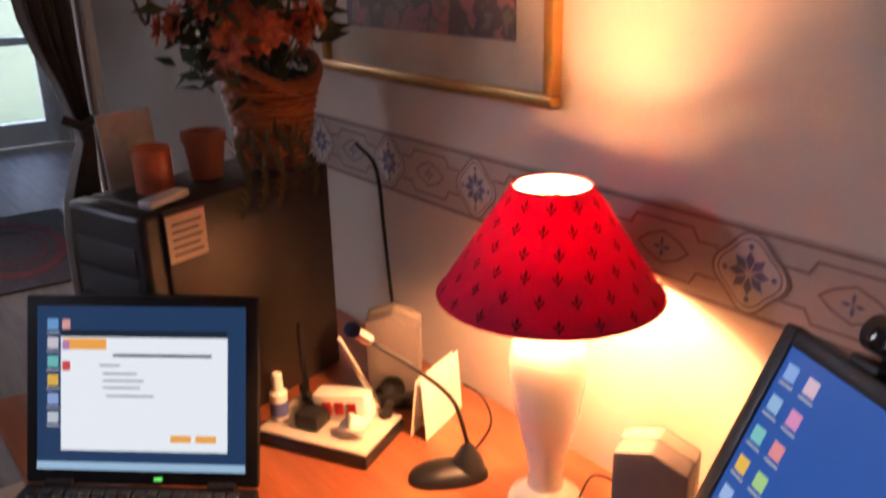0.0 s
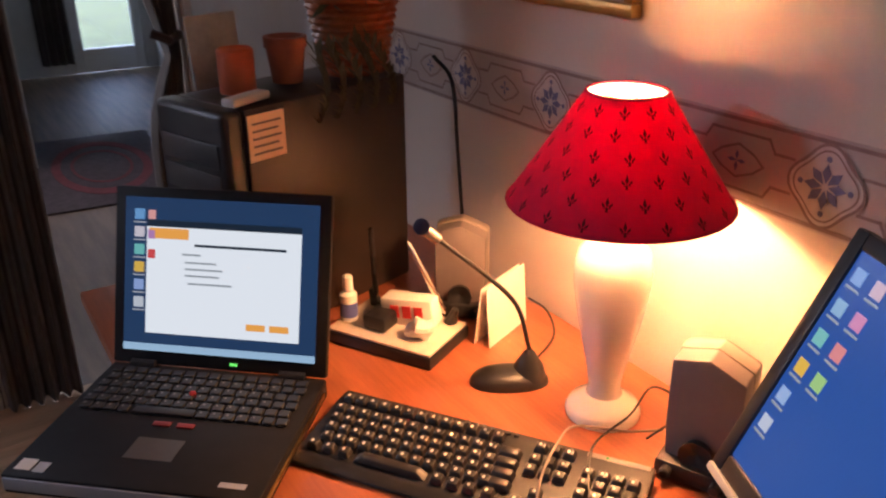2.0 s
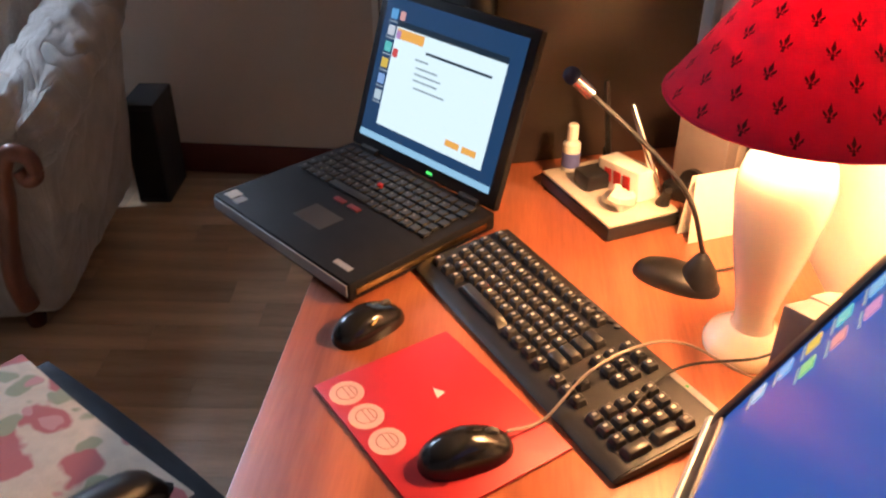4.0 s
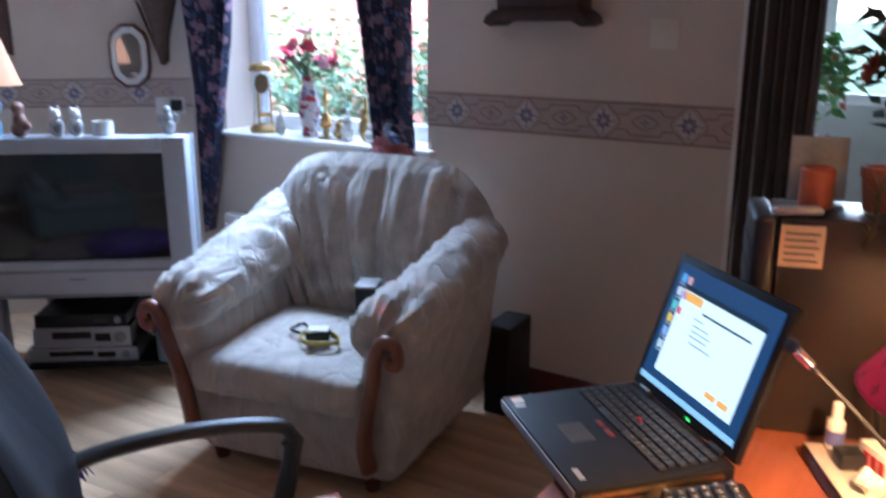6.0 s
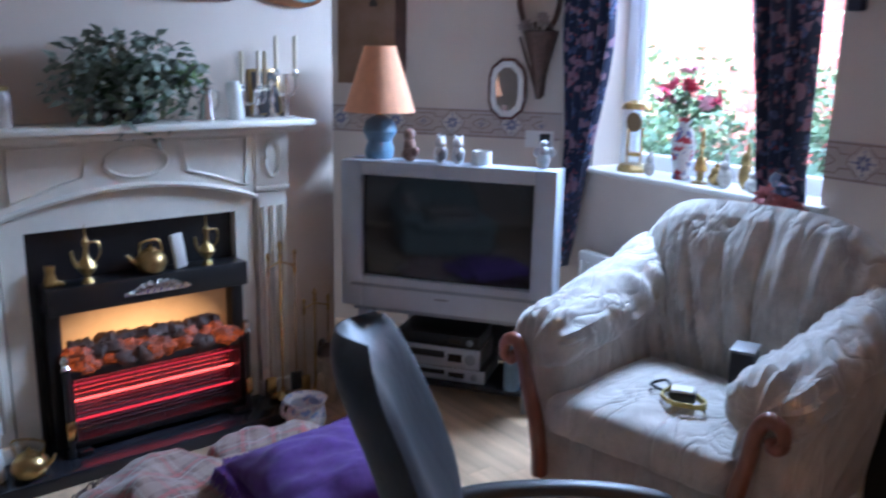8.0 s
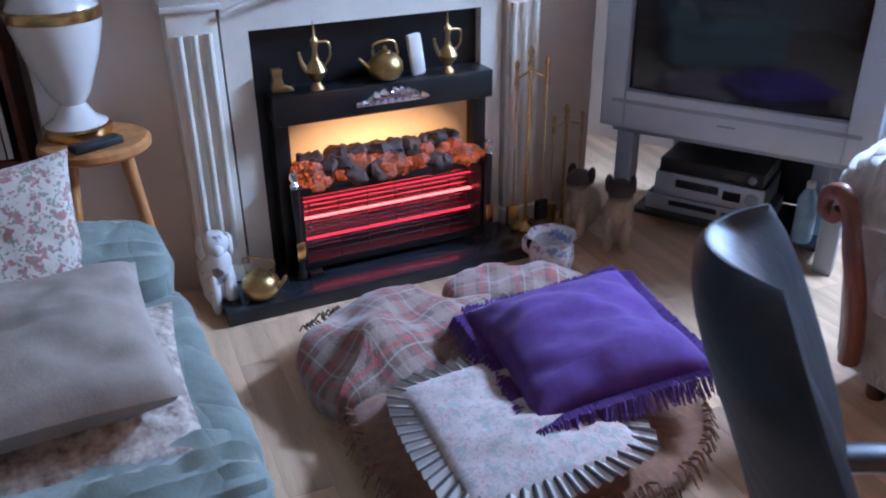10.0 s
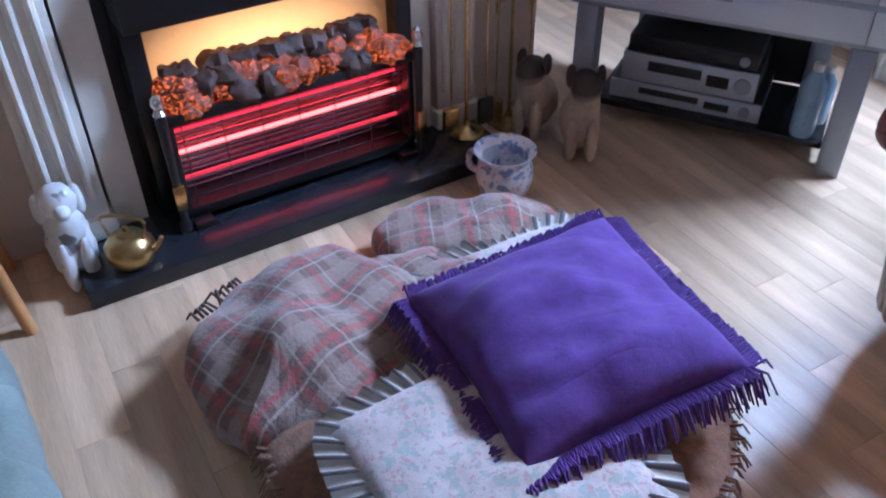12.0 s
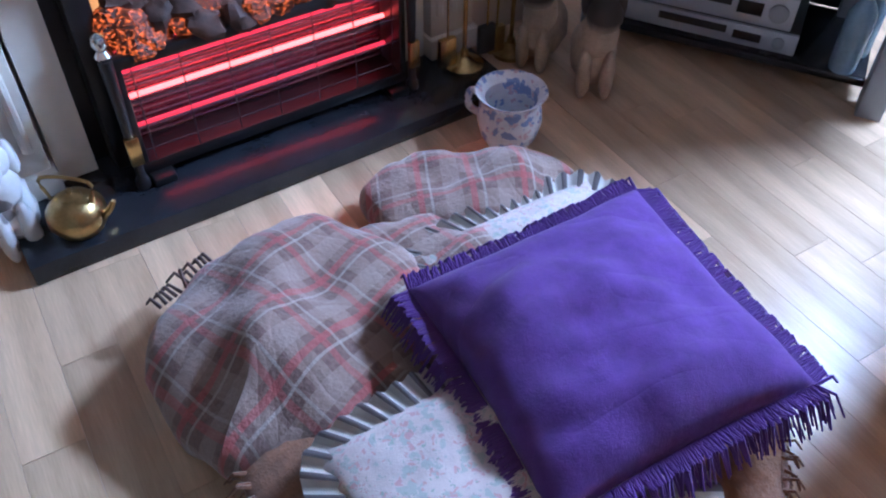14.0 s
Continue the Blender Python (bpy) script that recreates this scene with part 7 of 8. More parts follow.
for r in range(6):
    v = (r + 0.5) / 6.1
    z, rad_ = 0.330 + 0.144 * v, 0.148 - 0.096 * v + 0.0008
    cnt = int(22 - 1.6 * r) // 2 * 2
    cnt = 18 if r < 3 else 14 if r < 5 else 12
    for k in range(cnt):
        a = 360 * (k + 0.5 * (r % 2)) / cnt
        share("fleur_print", fleur_me, dl, pose(0, 0, 0, 0, 0, a) @ pose(0, -rad_, z, -slope, 0, 0) @ Matrix.Scale(0.85, 4))
part("bulb", lathe([(0.012, 0.285), (0.014, 0.30), (0.026, 0.34), (0.028, 0.36), (0.02, 0.385), (0.004, 0.392)], 16), mat("lit_bulb", (0.8, 0.7, 0.5), 0.4, emit=(1.0, 0.72, 0.38), emit_strength=14.0), dl, "lit bulb")

# computer tower
TW = thing("computer_tower", "black computer tower standing on the desk", "computer", (0.100, 1.24, DZ), 18)
part("case", box(0.068, 0.43, 0.0, 0.18, 0.0, 0.40, 0.006), mat("dark_painted_steel", (0.045, 0.035, 0.03), 0.38, metal=0.4, vary=0.12, scale=6.0), TW)
part("front_bezel", box(0.026, 0.0675, -0.002, 0.182, 0.0, 0.402, 0.012, 3), BLACK, TW)
for k, z in enumerate((0.33, 0.28)):
    part("drive_door", box(0.0235, 0.0255, 0.016, 0.164, z - 0.02, z + 0.02, 0.001), DARKGREY, TW)
part("badge", box(0.0235, 0.0255, 0.05, 0.12, 0.225, 0.245), SILVER2, TW)
part("red_badge", box(0.0232, 0.0254, 0.125, 0.15, 0.225, 0.247), mat("red_badge_print", (0.5, 0.03, 0.05), 0.5), TW)
note = part("paper_note", box(0.070, 0.142, -0.0035, -0.0008, 0.316, 0.390), mat("yellowed_paper", (0.66, 0.50, 0.36), 0.8, vary=0.08), TW, "yellowed paper note")
for k in range(5):
    part("writing_bar", box(0.078, 0.134 - 0.006 * (k % 2), -0.0046, -0.0037, 0.374 - 0.012 * k, 0.3775 - 0.012 * k), INK, note)
TT = TW.matrix_basis.copy()
cdl = thing("red_candle", "squat orange-red pillar candle on the computer", "candle")
cdl.matrix_basis = TT @ pose(0.135, 0.10, 0.403)
part("wax", lathe([(0.029, 0), (0.030, 0.004), (0.030, 0.068), (0.026, 0.072), (0.018, 0.066), (0.002, 0.065)], 24), CANDLER, cdl)
pot2 = thing("terracotta_pot", "small terracotta pot on the computer", "pot")
pot2.matrix_basis = TT @ pose(0.24, 0.10, 0.403)
part("pot", lathe([(0.026, 0), (0.034, 0.06), (0.037, 0.06), (0.037, 0.078), (0.03, 0.078), (0.026, 0.05)], 20), mat("terracotta", (0.36, 0.11, 0.06), 0.7, vary=0.15), pot2)
tape = thing("white_remote", "small pale remote lying on the computer", "remote")
tape.matrix_basis = TT @ pose(0.095, 0.030, 0.402) @ pose(0, 0, 0, 0, 0, 10)
part("body", box(-0.04, 0.045, -0.014, 0.014, 0, 0.014, 0.005), mat("pale_grey_plastic", (0.5, 0.48, 0.46), 0.4), tape)
frm = thing("photo_card", "tall thin frame with a pale picture on the computer", "picture frame")
frm.matrix_basis = TT @ pose(0.145, 0.16, 0.402) @ pose(0, 0, 0, -6, 0, 0)
part("card", box(-0.05, 0.05, 0, 0.006, 0, 0.12, 0.002), mat("grey_picture", (0.42, 0.42, 0.40), 0.6, vary=0.3, scale=20.0), frm)


def flower_basket():
    root = thing("flower_basket", "wicker basket of rust-red artificial flowers on the computer", "flowers")
    root.matrix_basis = TT @ pose(0.372, 0.07, 0.403)
    rng = random.Random(12)
    for k in range(12):
        z = 0.008 + 0.0125 * k
        r = 0.055 + 0.032 * (z / 0.15)
        pts = [((r + 0.003 * math.sin(12 * a + math.pi * (k % 2))) * math.cos(a), (r + 0.003 * math.sin(12 * a + math.pi * (k % 2))) * math.sin(a) * 0.85, z) for a in [2 * math.pi * i / 72 for i in range(73)]]
        part("weave", tube(pts, 0.0065, n=5), WICKER, root)
    for k in range(24):
        a = 2 * math.pi * k / 24
        part("stake", tube([(0.052 * math.cos(a), 0.045 * math.sin(a), 0.0), (0.086 * math.cos(a), 0.073 * math.sin(a), 0.155)], 0.004, n=5), WICKER, root)
    part("floor", lathe([(0.0, 0.002), (0.052, 0.002), (0.052, 0.01), (0.0, 0.01)], 20, cap=False), WICKER, root)
    rim = [(0.09 * math.cos(a), 0.077 * math.sin(a), 0.16 + 0.025 * math.cos(2 * a)) for a in [2 * math.pi * i / 48 for i in range(49)]]
    part("rim", tube(rim, 0.010, n=7), WICKER, root)
    hoop = [(0.088 * math.cos(a), 0.0, 0.16 + 0.24 * math.sin(a)) for a in [math.pi * i / 24 for i in range(25)]]
    part("hoop", tube(hoop, 0.006, n=6), WICKER, root)
    for k in range(30):
        d = Vector((rng.gauss(-0.25, 0.9), rng.gauss(-0.1, 0.8), rng.uniform(0.1, 1.3))).normalized()
        tip = Vector((-0.02, 0, 0.20)) + Vector((d.x * 0.17, d.y * 0.12, d.z * 0.22)) * rng.uniform(0.6, 1.05)
        part("stem", tube([(0, 0, 0.08), tip * 0.6 + Vector((0, 0, 0.05)), tip], 0.002, n=4), LEAF, root)
        q = d.to_track_quat("Z", "Y").to_matrix().to_4x4()
        part("flower", bloom(rng.uniform(0.028, 0.042), rng, m=Matrix.Translation(tip) @ q), REDF, root)
    part("foliage", leafage(420, (0.17, 0.12, 0.17), 0.06, 0.026, rng, (-0.03, 0, 0.26)), mat("dark_silk_leaf", (0.035, 0.055, 0.025), 0.6, vary=0.4, scale=40.0), root)
    # fern that hangs down over the computer's side
    bm = bmesh.new()
    for f in range(5):
        x0 = -0.04 - 0.03 * f
        for k in range(13):
            t = k / 14
            p = Vector((x0 - 0.015 * t * (f - 3), -0.068 - 0.03 * math.sin(math.pi * t) - 0.01, 0.06 - 0.125 * t))
            for s in (-1, 1):
                leaf_mesh(0.030 * (1.15 - t) + 0.006, 0.012, bm=bm, m=Matrix.Translation(p) @ pose(0, 0, 0, 60 + rng.uniform(-25, 25), 0, s * rng.uniform(30, 75)))
    part("fern", bm, mat("olive_fern", (0.09, 0.075, 0.03), 0.7, vary=0.3, scale=50.0), root)
    return root


flower_basket()

# desk odds and ends
tr = thing("pen_stand", "pale marble pen stand with two pens on the desk", "pen stand")
tr.matrix_basis = pose(0.357, 1.147, DZ, 0, 0, -61)
part("plinth", box(-0.102, 0.102, -0.066, 0.066, 0.0, 0.022, 0.003), BLACK, tr)
part("slab", box(-0.10, 0.10, -0.064, 0.064, 0.0222, 0.027, 0.002), mat("cream_marble", (0.62, 0.54, 0.46), 0.3, vary=0.15, scale=20.0), tr)
for s in (-1, 1):
    hld = part("pen_holder", lathe([(0.012, 0), (0.009, 0.012), (0.006, 0.03)], 12, m=pose(s * 0.075, 0.05, 0.027, 0, s * 20, 0)), BLACK, tr)
    part("pen", lathe([(0.003, 0.02), (0.0055, 0.03), (0.0045, 0.16), (0.003, 0.165)], 10, m=pose(s * 0.075, 0.05, 0.027, 12, s * -14 - 8, 0)), CHROME if s > 0 else BLACK, hld)
part("pen_tray_block", box(-0.045, 0.0, -0.04, 0.01, 0.027, 0.055, 0.006), BLACK, tr)
TRM = tr.matrix_basis.copy()
cor = thing("correction_bottle", "small white bottle with a red and blue label", "bottle")
cor.matrix_basis = TRM @ pose(-0.085, -0.02, 0.027)
part("body", lathe([(0.014, 0), (0.015, 0.003), (0.015, 0.048), (0.008, 0.054)], 16), WHITE, cor)
part("label", lathe([(0.0154, 0.008), (0.0154, 0.034)], 16, cap=False), mat("blue_red_label", (0.10, 0.12, 0.35), 0.5), cor)
part("cap", lathe([(0.009, 0.054), (0.009, 0.08), (0.006, 0.083)], 14), WHITE, cor)
era = thing("white_carton", "small white carton with red lettering on the pen stand", "carton")
era.matrix_basis = TRM @ pose(0.015, 0.022, 0.055) @ pose(0, 0, 0, 0, -6, 6)
part("box_body", box(-0.048, 0.048, -0.02, 0.02, -0.028, 0.022, 0.004), PAPER, era)
for k in range(3):
    part("red_bar", box(-0.030 + 0.022 * k, -0.014 + 0.022 * k, -0.0212, -0.0202, -0.012, 0.010), mat("red_print", (0.55, 0.03, 0.03), 0.6), era)
scr = thing("crumpled_tissue", "crumpled white tissue on the pen stand", "tissue")
scr.matrix_basis = TRM @ pose(0.06, -0.02, 0.045)
part("paper", blob(0.026, 0.022, 0.018, 2, n=14, rough=0.012, freq=60), PAPER, scr)
cardm = thing("white_card", "folded white card standing on the desk", "card")
cardm.matrix_basis = pose(0.470, 1.035, DZ, 0, 0, 24)
part("front_leaf", box(0, 0.125, 0, 0.001, 0, 0.108), PAPER, cardm, at=pose(0, 0, 0, -4, 0, 0))
part("back_leaf", box(0, 0.125, 0, 0.001, 0, 0.106), PAPER, cardm, at=pose(0, 0.03, 0, 7, 0, 0))


def speaker(m, label):
    root = thing("desk_speaker", label, "speaker", group="desk speakers")
    root.matrix_basis = m
    out = [(-0.045, 0.0), (0.045, 0.0), (0.05, 0.06), (0.05, 0.155), (0.0, 0.178), (-0.05, 0.165), (-0.05, 0.06)]
    part("cabinet", prism(out, 0.075, bevel=0.004, m=pose(0, 0, 0.012)), mat("grey_mauve_plastic", (0.15, 0.12, 0.12), 0.5, vary=0.08, scale=20.0), root)
    part("side_shell", prism([(x * 1.04, z * 1.02) for x, z in out], 0.03, bevel=0.004, m=pose(0, 0.035, 0.011)), mat("beige_plastic", (0.26, 0.22, 0.19), 0.45), root)
    part("foot", box(-0.055, 0.055, -0.02, 0.08, 0.0, 0.03, 0.008), BLACK, root)
    part("port", lathe([(0.022, 0), (0.024, 0.012), (0.014, 0.008), (0.0, 0.002)], 18, m=pose(0, -0.001, 0.045, 90, 0, 0)), BLACK, root)
    for s in (-1, 1):
        part("knob", lathe([(0.008, 0), (0.008, 0.012), (0.006, 0.014)], 12, m=pose(s * 0.034, -0.02, 0.018, 90, 0, 0)), BLACK, root)
    return root


speaker(pose(0.500, 0.612, DZ, 0, 0, -66) @ Matrix.Scale(0.94, 4), "grey computer speaker on a black foot")
speaker(pose(0.495, 1.165, DZ, 0, 0, -40) @ Matrix.Scale(0.9, 4), "grey computer speaker on a black foot behind the pen stand")


def microphone():
    root = thing("desk_microphone", "black gooseneck desk microphone", "microphone", (0.438, 0.935, DZ), -28)
    bm = blob(0.062, 0.034, 0.026, 2.3, n=24)
    for v in bm.verts:
        v.co.z = max(0, v.co.z)
    part("foot", bm, BLACK, root)
    part("boss", lathe([(0.028, 0.01), (0.022, 0.03), (0.010, 0.05), (0.005, 0.056)], 16, m=pose(0.03, 0, 0)), BLACK, root)
    inv = root.matrix_basis.inverted()
    tip = inv @ Vector((0.292, 0.905, 1.034))
    base_p = Vector((0.03, 0, 0.055))
    mid = base_p.lerp(tip, 0.5) + Vector((0.0, 0.0, 0.035))
    part("gooseneck", tube(curve_points([base_p, base_p.lerp(mid, 0.5) + Vector((0.012, 0, 0.012)), mid, tip], 30), 0.0035, n=8), BLACK, root)
    d = (tip - mid).normalized()
    part("head", tube([tip, tip + d * 0.012, tip + d * 0.03], 0.0085, n=12), CHROME, root)
    part("foam_tip", blob(0.011, 0.011, 0.011, 2, n=12, m=Matrix.Translation(tip + d * 0.034)), mat("blue_black_foam", (0.02, 0.03, 0.07), 0.9), root)
    return root


microphone()
mcab = thing("microphone_cable", "thin black cable behind the microphone", "cable")
part("lead", tube(curve_points([(0.455, 0.945, DZ + 0.006), (0.52, 0.965, DZ + 0.006), (0.57, 0.99, DZ + 0.02), (0.60, 1.05, DZ + 0.03), (0.615, 1.12, DZ + 0.02)], 24), 0.002, n=6), BLACK, mcab)
wcab = thing("wall_cable", "black cable running down the wall behind the computer", "cable", (0, 0.07, 0))
part("lead", tube(curve_points([(0.585, 1.33, 1.17), (0.615, 1.31, 1.12), (0.62, 1.30, 1.0), (0.62, 1.285, 0.88), (0.62, 1.27, 0.76)], 24), 0.004, n=6), BLACK, wcab)

# monitor
MW = Vector((-0.41, -0.912, 0)).normalized()
MT = radians(24)
back_dir = Vector((0.912, -0.41, 0))
MUP = (back_dir * math.sin(MT) + Vector((0, 0, 1)) * math.cos(MT)).normalized()
MN = MW.cross(MUP)
corner = Vector((0.392, 0.505, 0.895))
MONM = Matrix((( MW.x, -MN.x, MUP.x, corner.x), (MW.y, -MN.y, MUP.y, corner.y), (MW.z, -MN.z, MUP.z, corner.z), (0, 0, 0, 1)))


def monitor():
    root = thing("computer_monitor", "black flat monitor showing a blue desktop with icons", "monitor")
    root.matrix_basis = MONM.copy()
    w, h = 0.345, 0.285
    bm = bmesh.new()
    for x0, x1, z0, z1 in ((0, 0.018, 0, h), (w - 0.018, w, 0, h), (0.018, w - 0.018, 0, 0.022), (0.018, w - 0.018, h - 0.018, h)):
        box(x0, x1, -0.004, 0.016, z0, z1, 0.003, bm=bm)
    part("bezel", bm, BLACK, root)
    part("silver_edge", box(-0.001, w + 0.001, -0.006, 0.012, -0.010, 0.0, 0.003), SILVER2, root)
    part("screen", box(0.018, w - 0.018, 0.0, 0.004, 0.022, h - 0.018), BLUESCR, root, "lit blue screen")
    part("back_plate", box(0.002, w - 0.002, 0.005, 0.0163, 0.002, h - 0.002), mat("dark_grey_frame", (0.075, 0.068, 0.064), 0.5, vary=0.15, scale=15.0), root)
    part("rear_shell", box(0.004, w - 0.004, 0.0165, 0.055, 0.004, h - 0.001, 0.016, 4), mat("warm_grey_shell", (0.27, 0.245, 0.225), 0.55, vary=0.12, scale=12.0), root)
    part("rear_hump", box(0.03, w - 0.03, 0.0555, 0.085, 0.02, h - 0.09, 0.016, 3), MATS["warm_grey_shell"], root)
    for k in range(44):
        x = 0.05 + 0.0057 * k
        part("vent_slot", box(x, x + 0.0030, 0.0540, 0.0562, h - 0.082, h - 0.024), BLACK, root)
    bm = bmesh.new()
    for (a, b) in (((0.10, h - 0.135), (0.13, h - 0.115)), ((0.14, h - 0.135), (0.17, h - 0.113)), ((0.18, h - 0.135), (0.21, h - 0.12))):
        strip(bm, [a, ((a[0] + b[0]) / 2, b[1]), b], 0.007, 0.0865)
    part("rear_badge", bm, BLACK, root)
    cols = [(0.25, 0.5, 0.9), (0.75, 0.6, 0.7), (0.3, 0.6, 0.85), (0.8, 0.35, 0.6), (0.2, 0.7, 0.65), (0.9, 0.35, 0.35), (0.95, 0.65, 0.1), (0.4, 0.8, 0.3), (0.35, 0.6, 0.95), None, (0.6, 0.75, 0.9), None]
    for i, c in enumerate(cols):
        if c is None:
            continue
        x, z = 0.034 + 0.030 * (i % 2), h - 0.040 - 0.034 * (i // 2)
        part("icon", box(x - 0.008, x + 0.008, -0.0012, 0.0, z - 0.008, z + 0.008, 0.0005, 1), icon_mat("desk_icon_%d" % i, c, 0.75), root)
        part("icon_label", box(x - 0.010, x + 0.010, -0.0006, 0.0, z - 0.014, z - 0.0115), icon_mat("icon_text", (0.5, 0.6, 0.65), 0.6), root)
    part("neck", box(w / 2 - 0.03, w / 2 + 0.03, 0.05, 0.09, -0.06, 0.10, 0.008), BLACK, root)
    return root


monitor()
base_c = corner + MW * 0.172 + back_dir * 0.075
mb = thing("monitor_stand", "black oval monitor stand on the desk", "stand", (base_c.x, base_c.y, DZ), -66)
bm = blob(0.13, 0.10, 0.02, 2.2, n=28)
for v in bm.verts:
    v.co.z = max(0, v.co.z)
part("foot", bm, BLACK, mb)
part("column", box(-0.035, 0.035, -0.01, 0.03, 0.012, 0.16, 0.008), BLACK, mb)


def webcam():
    root = thing("webcam", "black webcam clipped on top of the monitor", "webcam")
    root.matrix_basis = MONM @ pose(0.105, 0.008, 0.2855)
    part("clip", box(-0.018, 0.018, -0.014, 0.060, 0.0, 0.010, 0.004), BLACK, root)
    part("rear_clip", box(-0.015, 0.015, 0.057, 0.065, -0.05, 0.006, 0.003), BLACK, root)
    part("stalk", tube([(0, 0.02, 0.006), (0, 0.015, 0.02)], 0.010, n=10), BLACK, root)
    part("body", tube([(-0.03, 0.015, 0.030), (0.03, 0.015, 0.030)], 0.018, n=16), BLACK, root)
    part("lens", lathe([(0.011, 0), (0.012, 0.008), (0.008, 0.009)], 16, m=pose(0, -0.002, 0.030, 90, 0, 0)), SCREEN_OFF, root)
    return root


webcam()
pap = thing("paper_sheet", "white paper corner lying on the desk", "paper", (0.26, 0.44, DZ + 0.0005), 20)
part("sheet", box(-0.045, 0.045, -0.03, 0.03, 0, 0.002), PAPER, pap)
bxs = thing("white_envelope", "stack of white paper behind the monitor", "paper", (0.50, 0.40, DZ), 10)
part("sheets", box(-0.06, 0.08, -0.12, 0.10, 0, 0.015, 0.001), PAPER, bxs)

# east wall picture
ep = thing("gilt_picture", "flower print in a cream mount and gilt frame", "picture", (EX - 0.001, 0.905, 1.285), 90)
bm = bmesh.new()
for x0, x1, z0, z1 in ((0, 0.66, 0, 0.02), (0, 0.66, 0.50, 0.52), (0, 0.02, 0.02, 0.50), (0.64, 0.66, 0.02, 0.50)):
    box(x0, x1, 0.0, 0.022, z0, z1, 0.004, bm=bm)
bmesh.ops.transform(bm, matrix=Matrix.Scale(-1, 4, (0, 1, 0)), verts=bm.verts[:])
bmesh.ops.transform(bm, matrix=Matrix.Translation((0, 0.0225, 0)), verts=bm.verts[:])
part("picture_frame", bm, mat("gilt_wood", (0.50, 0.26, 0.07), 0.35, metal=0.6, vary=0.2, scale=20.0), ep)
part("mount", box(0.018, 0.642, 0.001, 0.010, 0.018, 0.502), mat("cream_mount_card", (0.55, 0.46, 0.36), 0.8), ep)
part("print", box(0.09, 0.57, 0.0103, 0.012, 0.09, 0.44), spotted("dark_flower_print", (0.09, 0.055, 0.05), [(0.36, 0.12, 0.13), (0.16, 0.13, 0.10)], scale=20.0, rough=0.4, cover=0.4, bump=0.0), ep)
# make the picture face the room
ep.matrix_basis = pose(EX - 0.001, 0.93, 1.285, 0, 0, 90) @ pose(0, 0, 0)

# ---- doorway curtains and kitchen ----
dcl = thing("door_curtain", "dark brown velvet curtain drawn to the doorway's side", "curtain")
part("cloth", drape(-0.145, 0.045, 0.25, 2.04, NY - 0.04, 0.02, 6, rows=16), BROWNC, dcl)
dcr = thing("door_curtain", "dark brown velvet curtain tied back at the doorway", "curtain")
part("cloth", drape(0, 0, 0.28, 2.04, NY + 0.03, 0.02, 4, rows=24, narrow=lambda z: (0.30 + 0.08 * math.exp(-((z - 1.15) / 0.16) ** 2) + (0.03 if z < 1.1 else 0), 0.435), seed=2.0), BROWNC, dcr)
part("tie", tube([(0.36, NY + 0.0, 1.15), (0.40, NY - 0.015, 1.13), (0.435, NY + 0.02, 1.14)], 0.012, n=8), BROWNC, dcr)
for ob in (dcl, dcr):
    ob.matrix_basis = FAR.copy()
leafdoor = thing("door_1", "white panelled door standing open against the wall", "door", (0.47, 2.59, 0), -77, kind="structure")
part("leaf", box(0, 0.74, 0, 0.036, 0.01, 2.0, 0.003), mat("blue_white_gloss_paint", (0.62, 0.66, 0.68), 0.4, vary=0.04), leafdoor)
part("knob", lathe([(0.01, 0), (0.01, 0.03), (0.026, 0.045), (0.02, 0.06), (0.004, 0.064)], 16, m=pose(0.69, 0, 1.0, 90, 0, 0)), BRASS, leafdoor)
ktab = thing("kitchen_table", "pale kitchen table beyond the doorway", "table", (-0.62, 4.3, 0))
part("tabletop", box(-0.40, 0.42, -0.45, 0.45, 0.80, 0.84, 0.006), WHITE, ktab)
for x in (-0.36, 0.38):
    for y in (-0.4, 0.4):
        part("leg", box(x - 0.03, x + 0.03, y - 0.03, y + 0.03, 0, 0.80, 0.003), wood("kitchen_leg", (0.3, 0.2, 0.12), (0.42, 0.3, 0.18), 0.4, 2), ktab)
part("runner", box(-0.40, 0.42, -0.454, -0.451, 0.55, 0.80), mat("beige_cloth_runner", (0.40, 0.35, 0.26), 0.9, vary=0.1), ktab)
for k in range(8):
    r = 0.03 + 0.006 * (k % 3)
    gl = thing("glass_tumbler", "clear glass standing on the kitchen table", "glass", (-0.95 + 0.10 * k, 4.0 + 0.12 * (k % 3), 0.8405), group="glasses on the table")
    part("bowl", lathe([(r * 0.7, 0), (r * 0.8, 0.005), (r, 0.12), (r * 0.93, 0.12), (r * 0.72, 0.012)], 16), mat("clear_glassware", (0.72, 0.75, 0.76), 0.08, vary=0.1, coat=0.6), gl)
kwin = thing("window_2", "white kitchen window above the table", "window", kind="structure")
bm = bmesh.new()
for x0, x1, z0, z1 in ((-0.95, -0.89, 1.0, 2.1), (-0.01, 0.05, 1.0, 2.1), (-0.89, -0.01, 1.0, 1.06), (-0.89, -0.01, 2.04, 2.1), (-0.48, -0.42, 1.06, 2.04)):
    box(x0, x1, 5.22, 5.28, z0, z1, 0.004, bm=bm)
part("window_frame", bm, UPVC, kwin)
for x0, x1 in ((-0.89, -0.48), (-0.42, -0.01)):
    g = part("pane", box(x0, x1, 5.247, 5.252, 1.06, 2.04), glass("window_glass"), kwin)
    g.visible_shadow = False
kp = thing("kitchen_plant", "leafy green plant with red flowers on the kitchen table", "plant", (-0.42, 4.5, 0.8405))
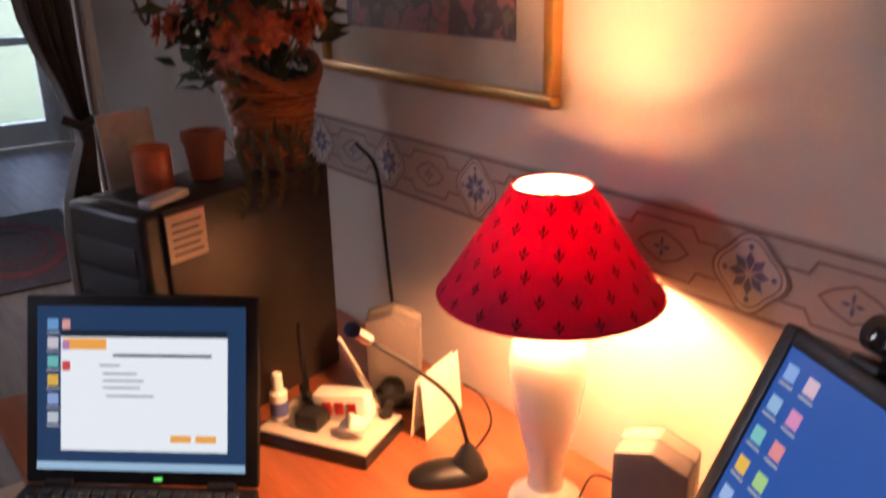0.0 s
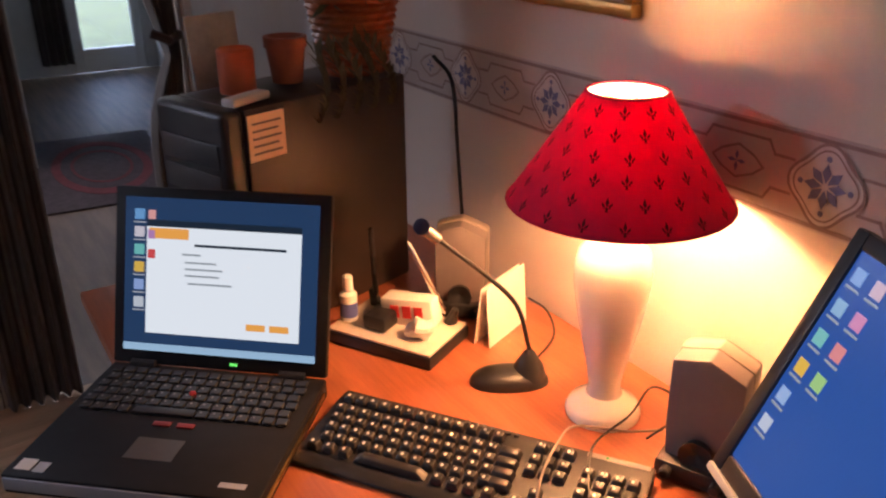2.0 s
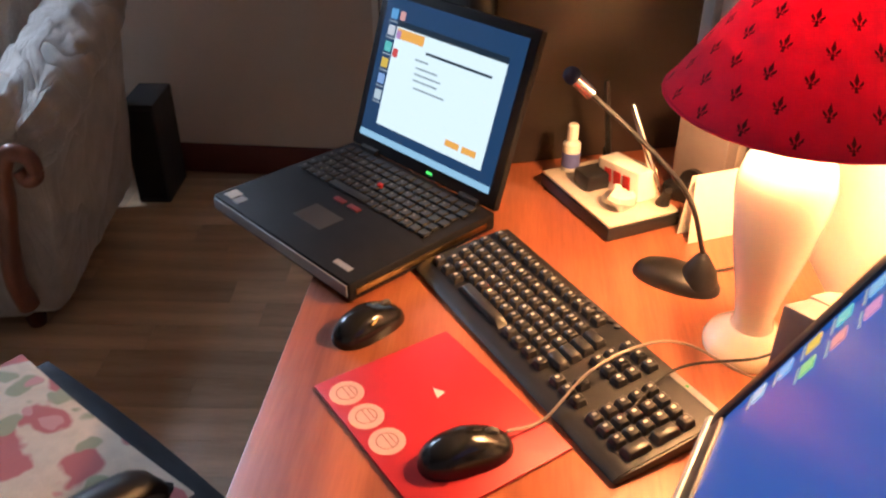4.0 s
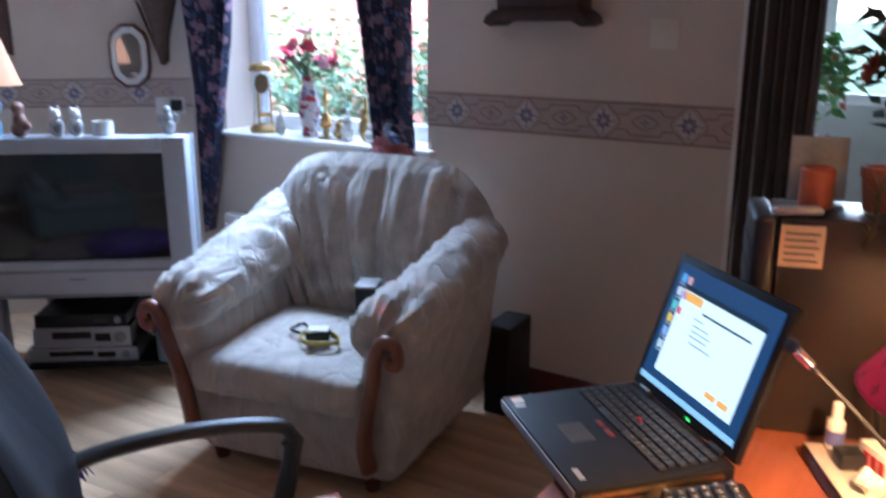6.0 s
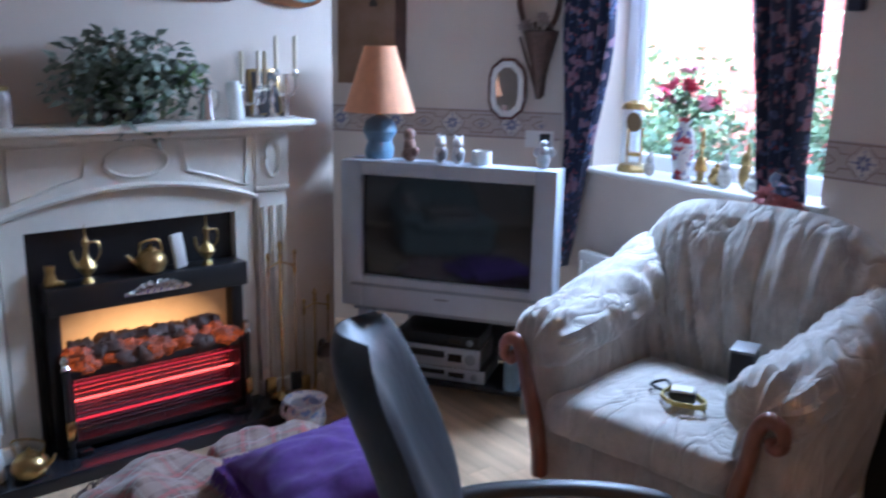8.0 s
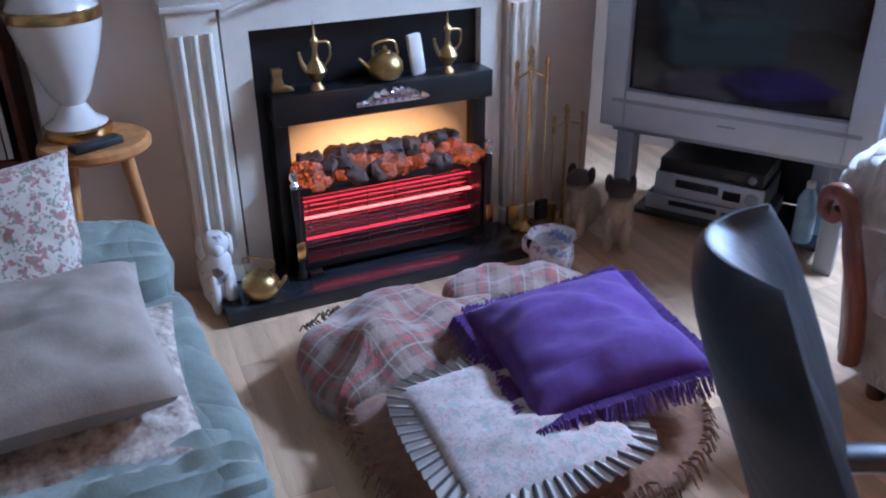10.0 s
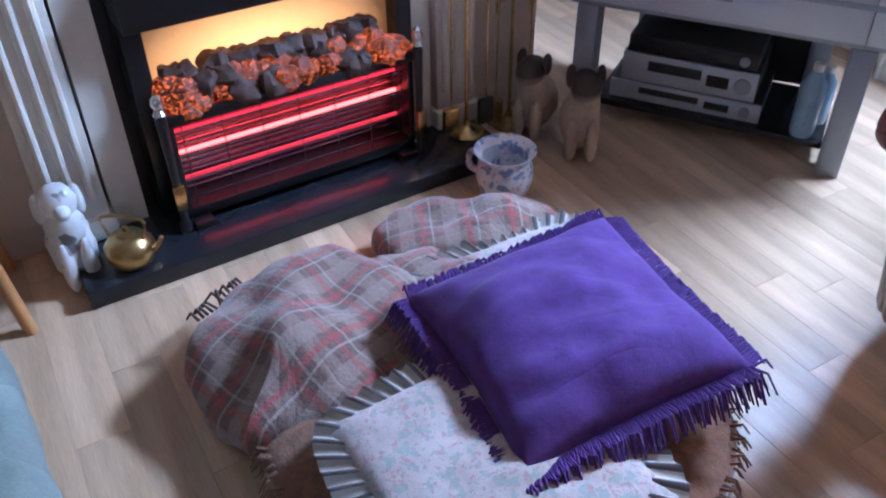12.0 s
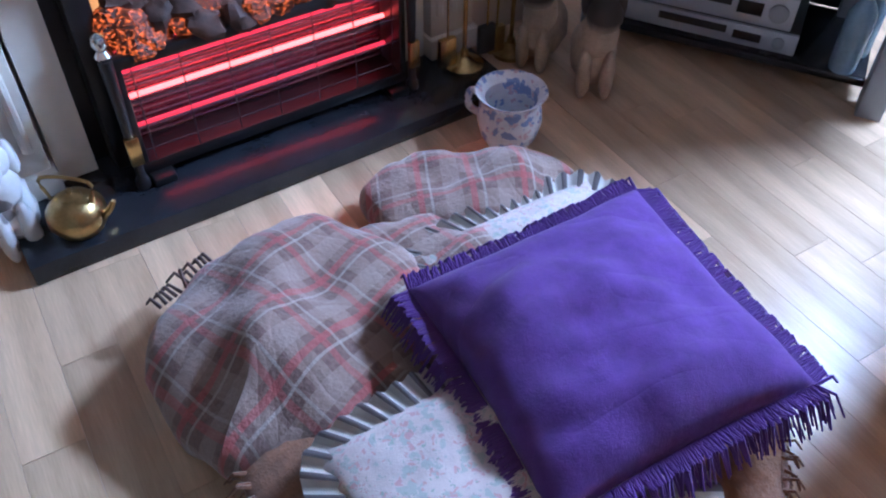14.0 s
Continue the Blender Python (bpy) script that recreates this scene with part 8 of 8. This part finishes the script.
part("pot", lathe([(0.07, 0), (0.09, 0.12), (0.095, 0.13), (0.08, 0.12)], 18), CERAMIC, kp)
part("foliage", leafage(420, (0.26, 0.22, 0.24), 0.09, 0.05, random.Random(14), (0, 0, 0.36)), mat("bright_green_leaf", (0.10, 0.24, 0.06), 0.5, vary=0.3, scale=20.0), kp)
part("flowers", leafage(70, (0.24, 0.2, 0.2), 0.05, 0.04, random.Random(15), (0, -0.05, 0.30)), REDF, kp)
kc = thing("kitchen_chair", "dark wooden kitchen chair beyond the doorway", "chair", (-0.62, 3.38, 0), 200)
part("seat", box(-0.2, 0.2, -0.2, 0.2, 0.43, 0.46, 0.01), MAHOG, kc)
for x in (-0.18, 0.18):
    part("leg", box(x - 0.018, x + 0.018, -0.19, -0.155, 0, 0.43, 0.003), MAHOG, kc)
    part("back_post", box(x - 0.018, x + 0.018, 0.165, 0.2, 0, 0.95, 0.003), MAHOG, kc)
part("pad", box(-0.19, 0.19, -0.19, 0.15, 0.461, 0.49, 0.012), mat("dull_red_pad", (0.16, 0.05, 0.05), 0.9, vary=0.2), kc)
for z in (0.62, 0.76, 0.9):
    part("rail", box(-0.162, 0.162, 0.175, 0.19, z, z + 0.05, 0.003), MAHOG, kc)
rug = thing("hall_rug", "dark woven rug with a red oval on the passage floor", "rug", (0.52, 5.05, -0.008), -4)
part("rug_body", box(-0.36, 0.36, -0.72, 0.72, 0.0, 0.012, 0.004), mat("dark_rug_wool", (0.075, 0.055, 0.06), 0.95, vary=0.3, scale=30.0, bump=0.5), rug)
bm = bmesh.new()
for k0, k1 in ((1.0, 0.82), (0.62, 0.56)):
    rings = [[bm.verts.new((0.27 * k * math.cos(2 * math.pi * i / 48), 0.55 * k * math.sin(2 * math.pi * i / 48), z)) for i in range(48)] for k, z in ((k0, 0.0125), (k0, 0.0145), (k1, 0.0145), (k1, 0.0125))]
    for a, b in zip(rings, rings[1:]):
        for i in range(48):
            bm.faces.new((a[i], a[(i + 1) % 48], b[(i + 1) % 48], b[i]))
part("oval_band", bm, mat("dull_red_wool", (0.17, 0.035, 0.04), 0.95, vary=0.25, scale=40.0, bump=0.5), rug, "dull red oval border")
gdr = thing("door_2", "white framed glass door at the passage end", "door", kind="structure")
bm = bmesh.new()
for x0, x1, z0, z1 in ((0.90, 0.98, 0.0, 2.05), (1.42, 1.50, 0.0, 2.05), (0.98, 1.42, 0.0, 0.20), (0.98, 1.42, 1.97, 2.05), (0.98, 1.42, 0.85, 0.92)):
    box(x0, x1, 8.02, 8.07, z0, z1, 0.004, bm=bm)
part("door_frame", bm, UPVC, gdr)
for z0, z1 in ((0.20, 0.85), (0.92, 1.97)):
    g = part("pane", box(0.98, 1.42, 8.043, 8.049, z0, z1), glass("window_glass"), gdr)
    g.visible_shadow = False
fcu = thing("hall_curtain", "dark curtain hanging beside the passage door", "curtain")
part("cloth", drape(0.62, 0.88, 0.10, 2.1, 7.93, 0.02, 4, n=40, rows=6), BROWNC, fcu)
# hanging beads on the short white wall
hb2 = thing("hanging_cord", "dark beaded cord hanging on the wall by the doorway", "cord", (0.50, 2.36, 1.46), -77)
part("cord", tube(curve_points([(-0.03, 0, 0.45), (0.0, -0.004, 0.1), (0.03, -0.004, -0.04), (0.10, -0.004, -0.08), (0.12, 0, 0.45)], 24), 0.005, n=6), mat("brown_beads", (0.14, 0.07, 0.05), 0.6), hb2)

# ---- floor planks last ----
near = sorted(PLANKS, key=lambda p: (p[0] + 1.9) ** 2 + (p[1] - 0.5) ** 2)
for x, y in near[:300]:
    share("plank", plank_me, floor, pose(x, y, 0.0, 0, 0, PTURN))
rest = bmesh.new()
for x, y in near[300:]:
    verts = [Matrix(pose(x, y, 0, 0, 0, PTURN)) @ Vector((a * (PL / 2 - 0.0006), b * (PW / 2 - 0.0005), c)) for c in (-0.006, 0.0) for a, b in ((-1, -1), (1, -1), (1, 1), (-1, 1))]
    q = [rest.verts.new(v) for v in verts]
    for f in ((4, 5, 6, 7), (0, 1, 5, 4), (1, 2, 6, 5), (2, 3, 7, 6), (3, 0, 4, 7)):
        rest.faces.new([q[k] for k in f])
tagged(part("plank_rest", rest, FLOORW, floor), kind="stuff")
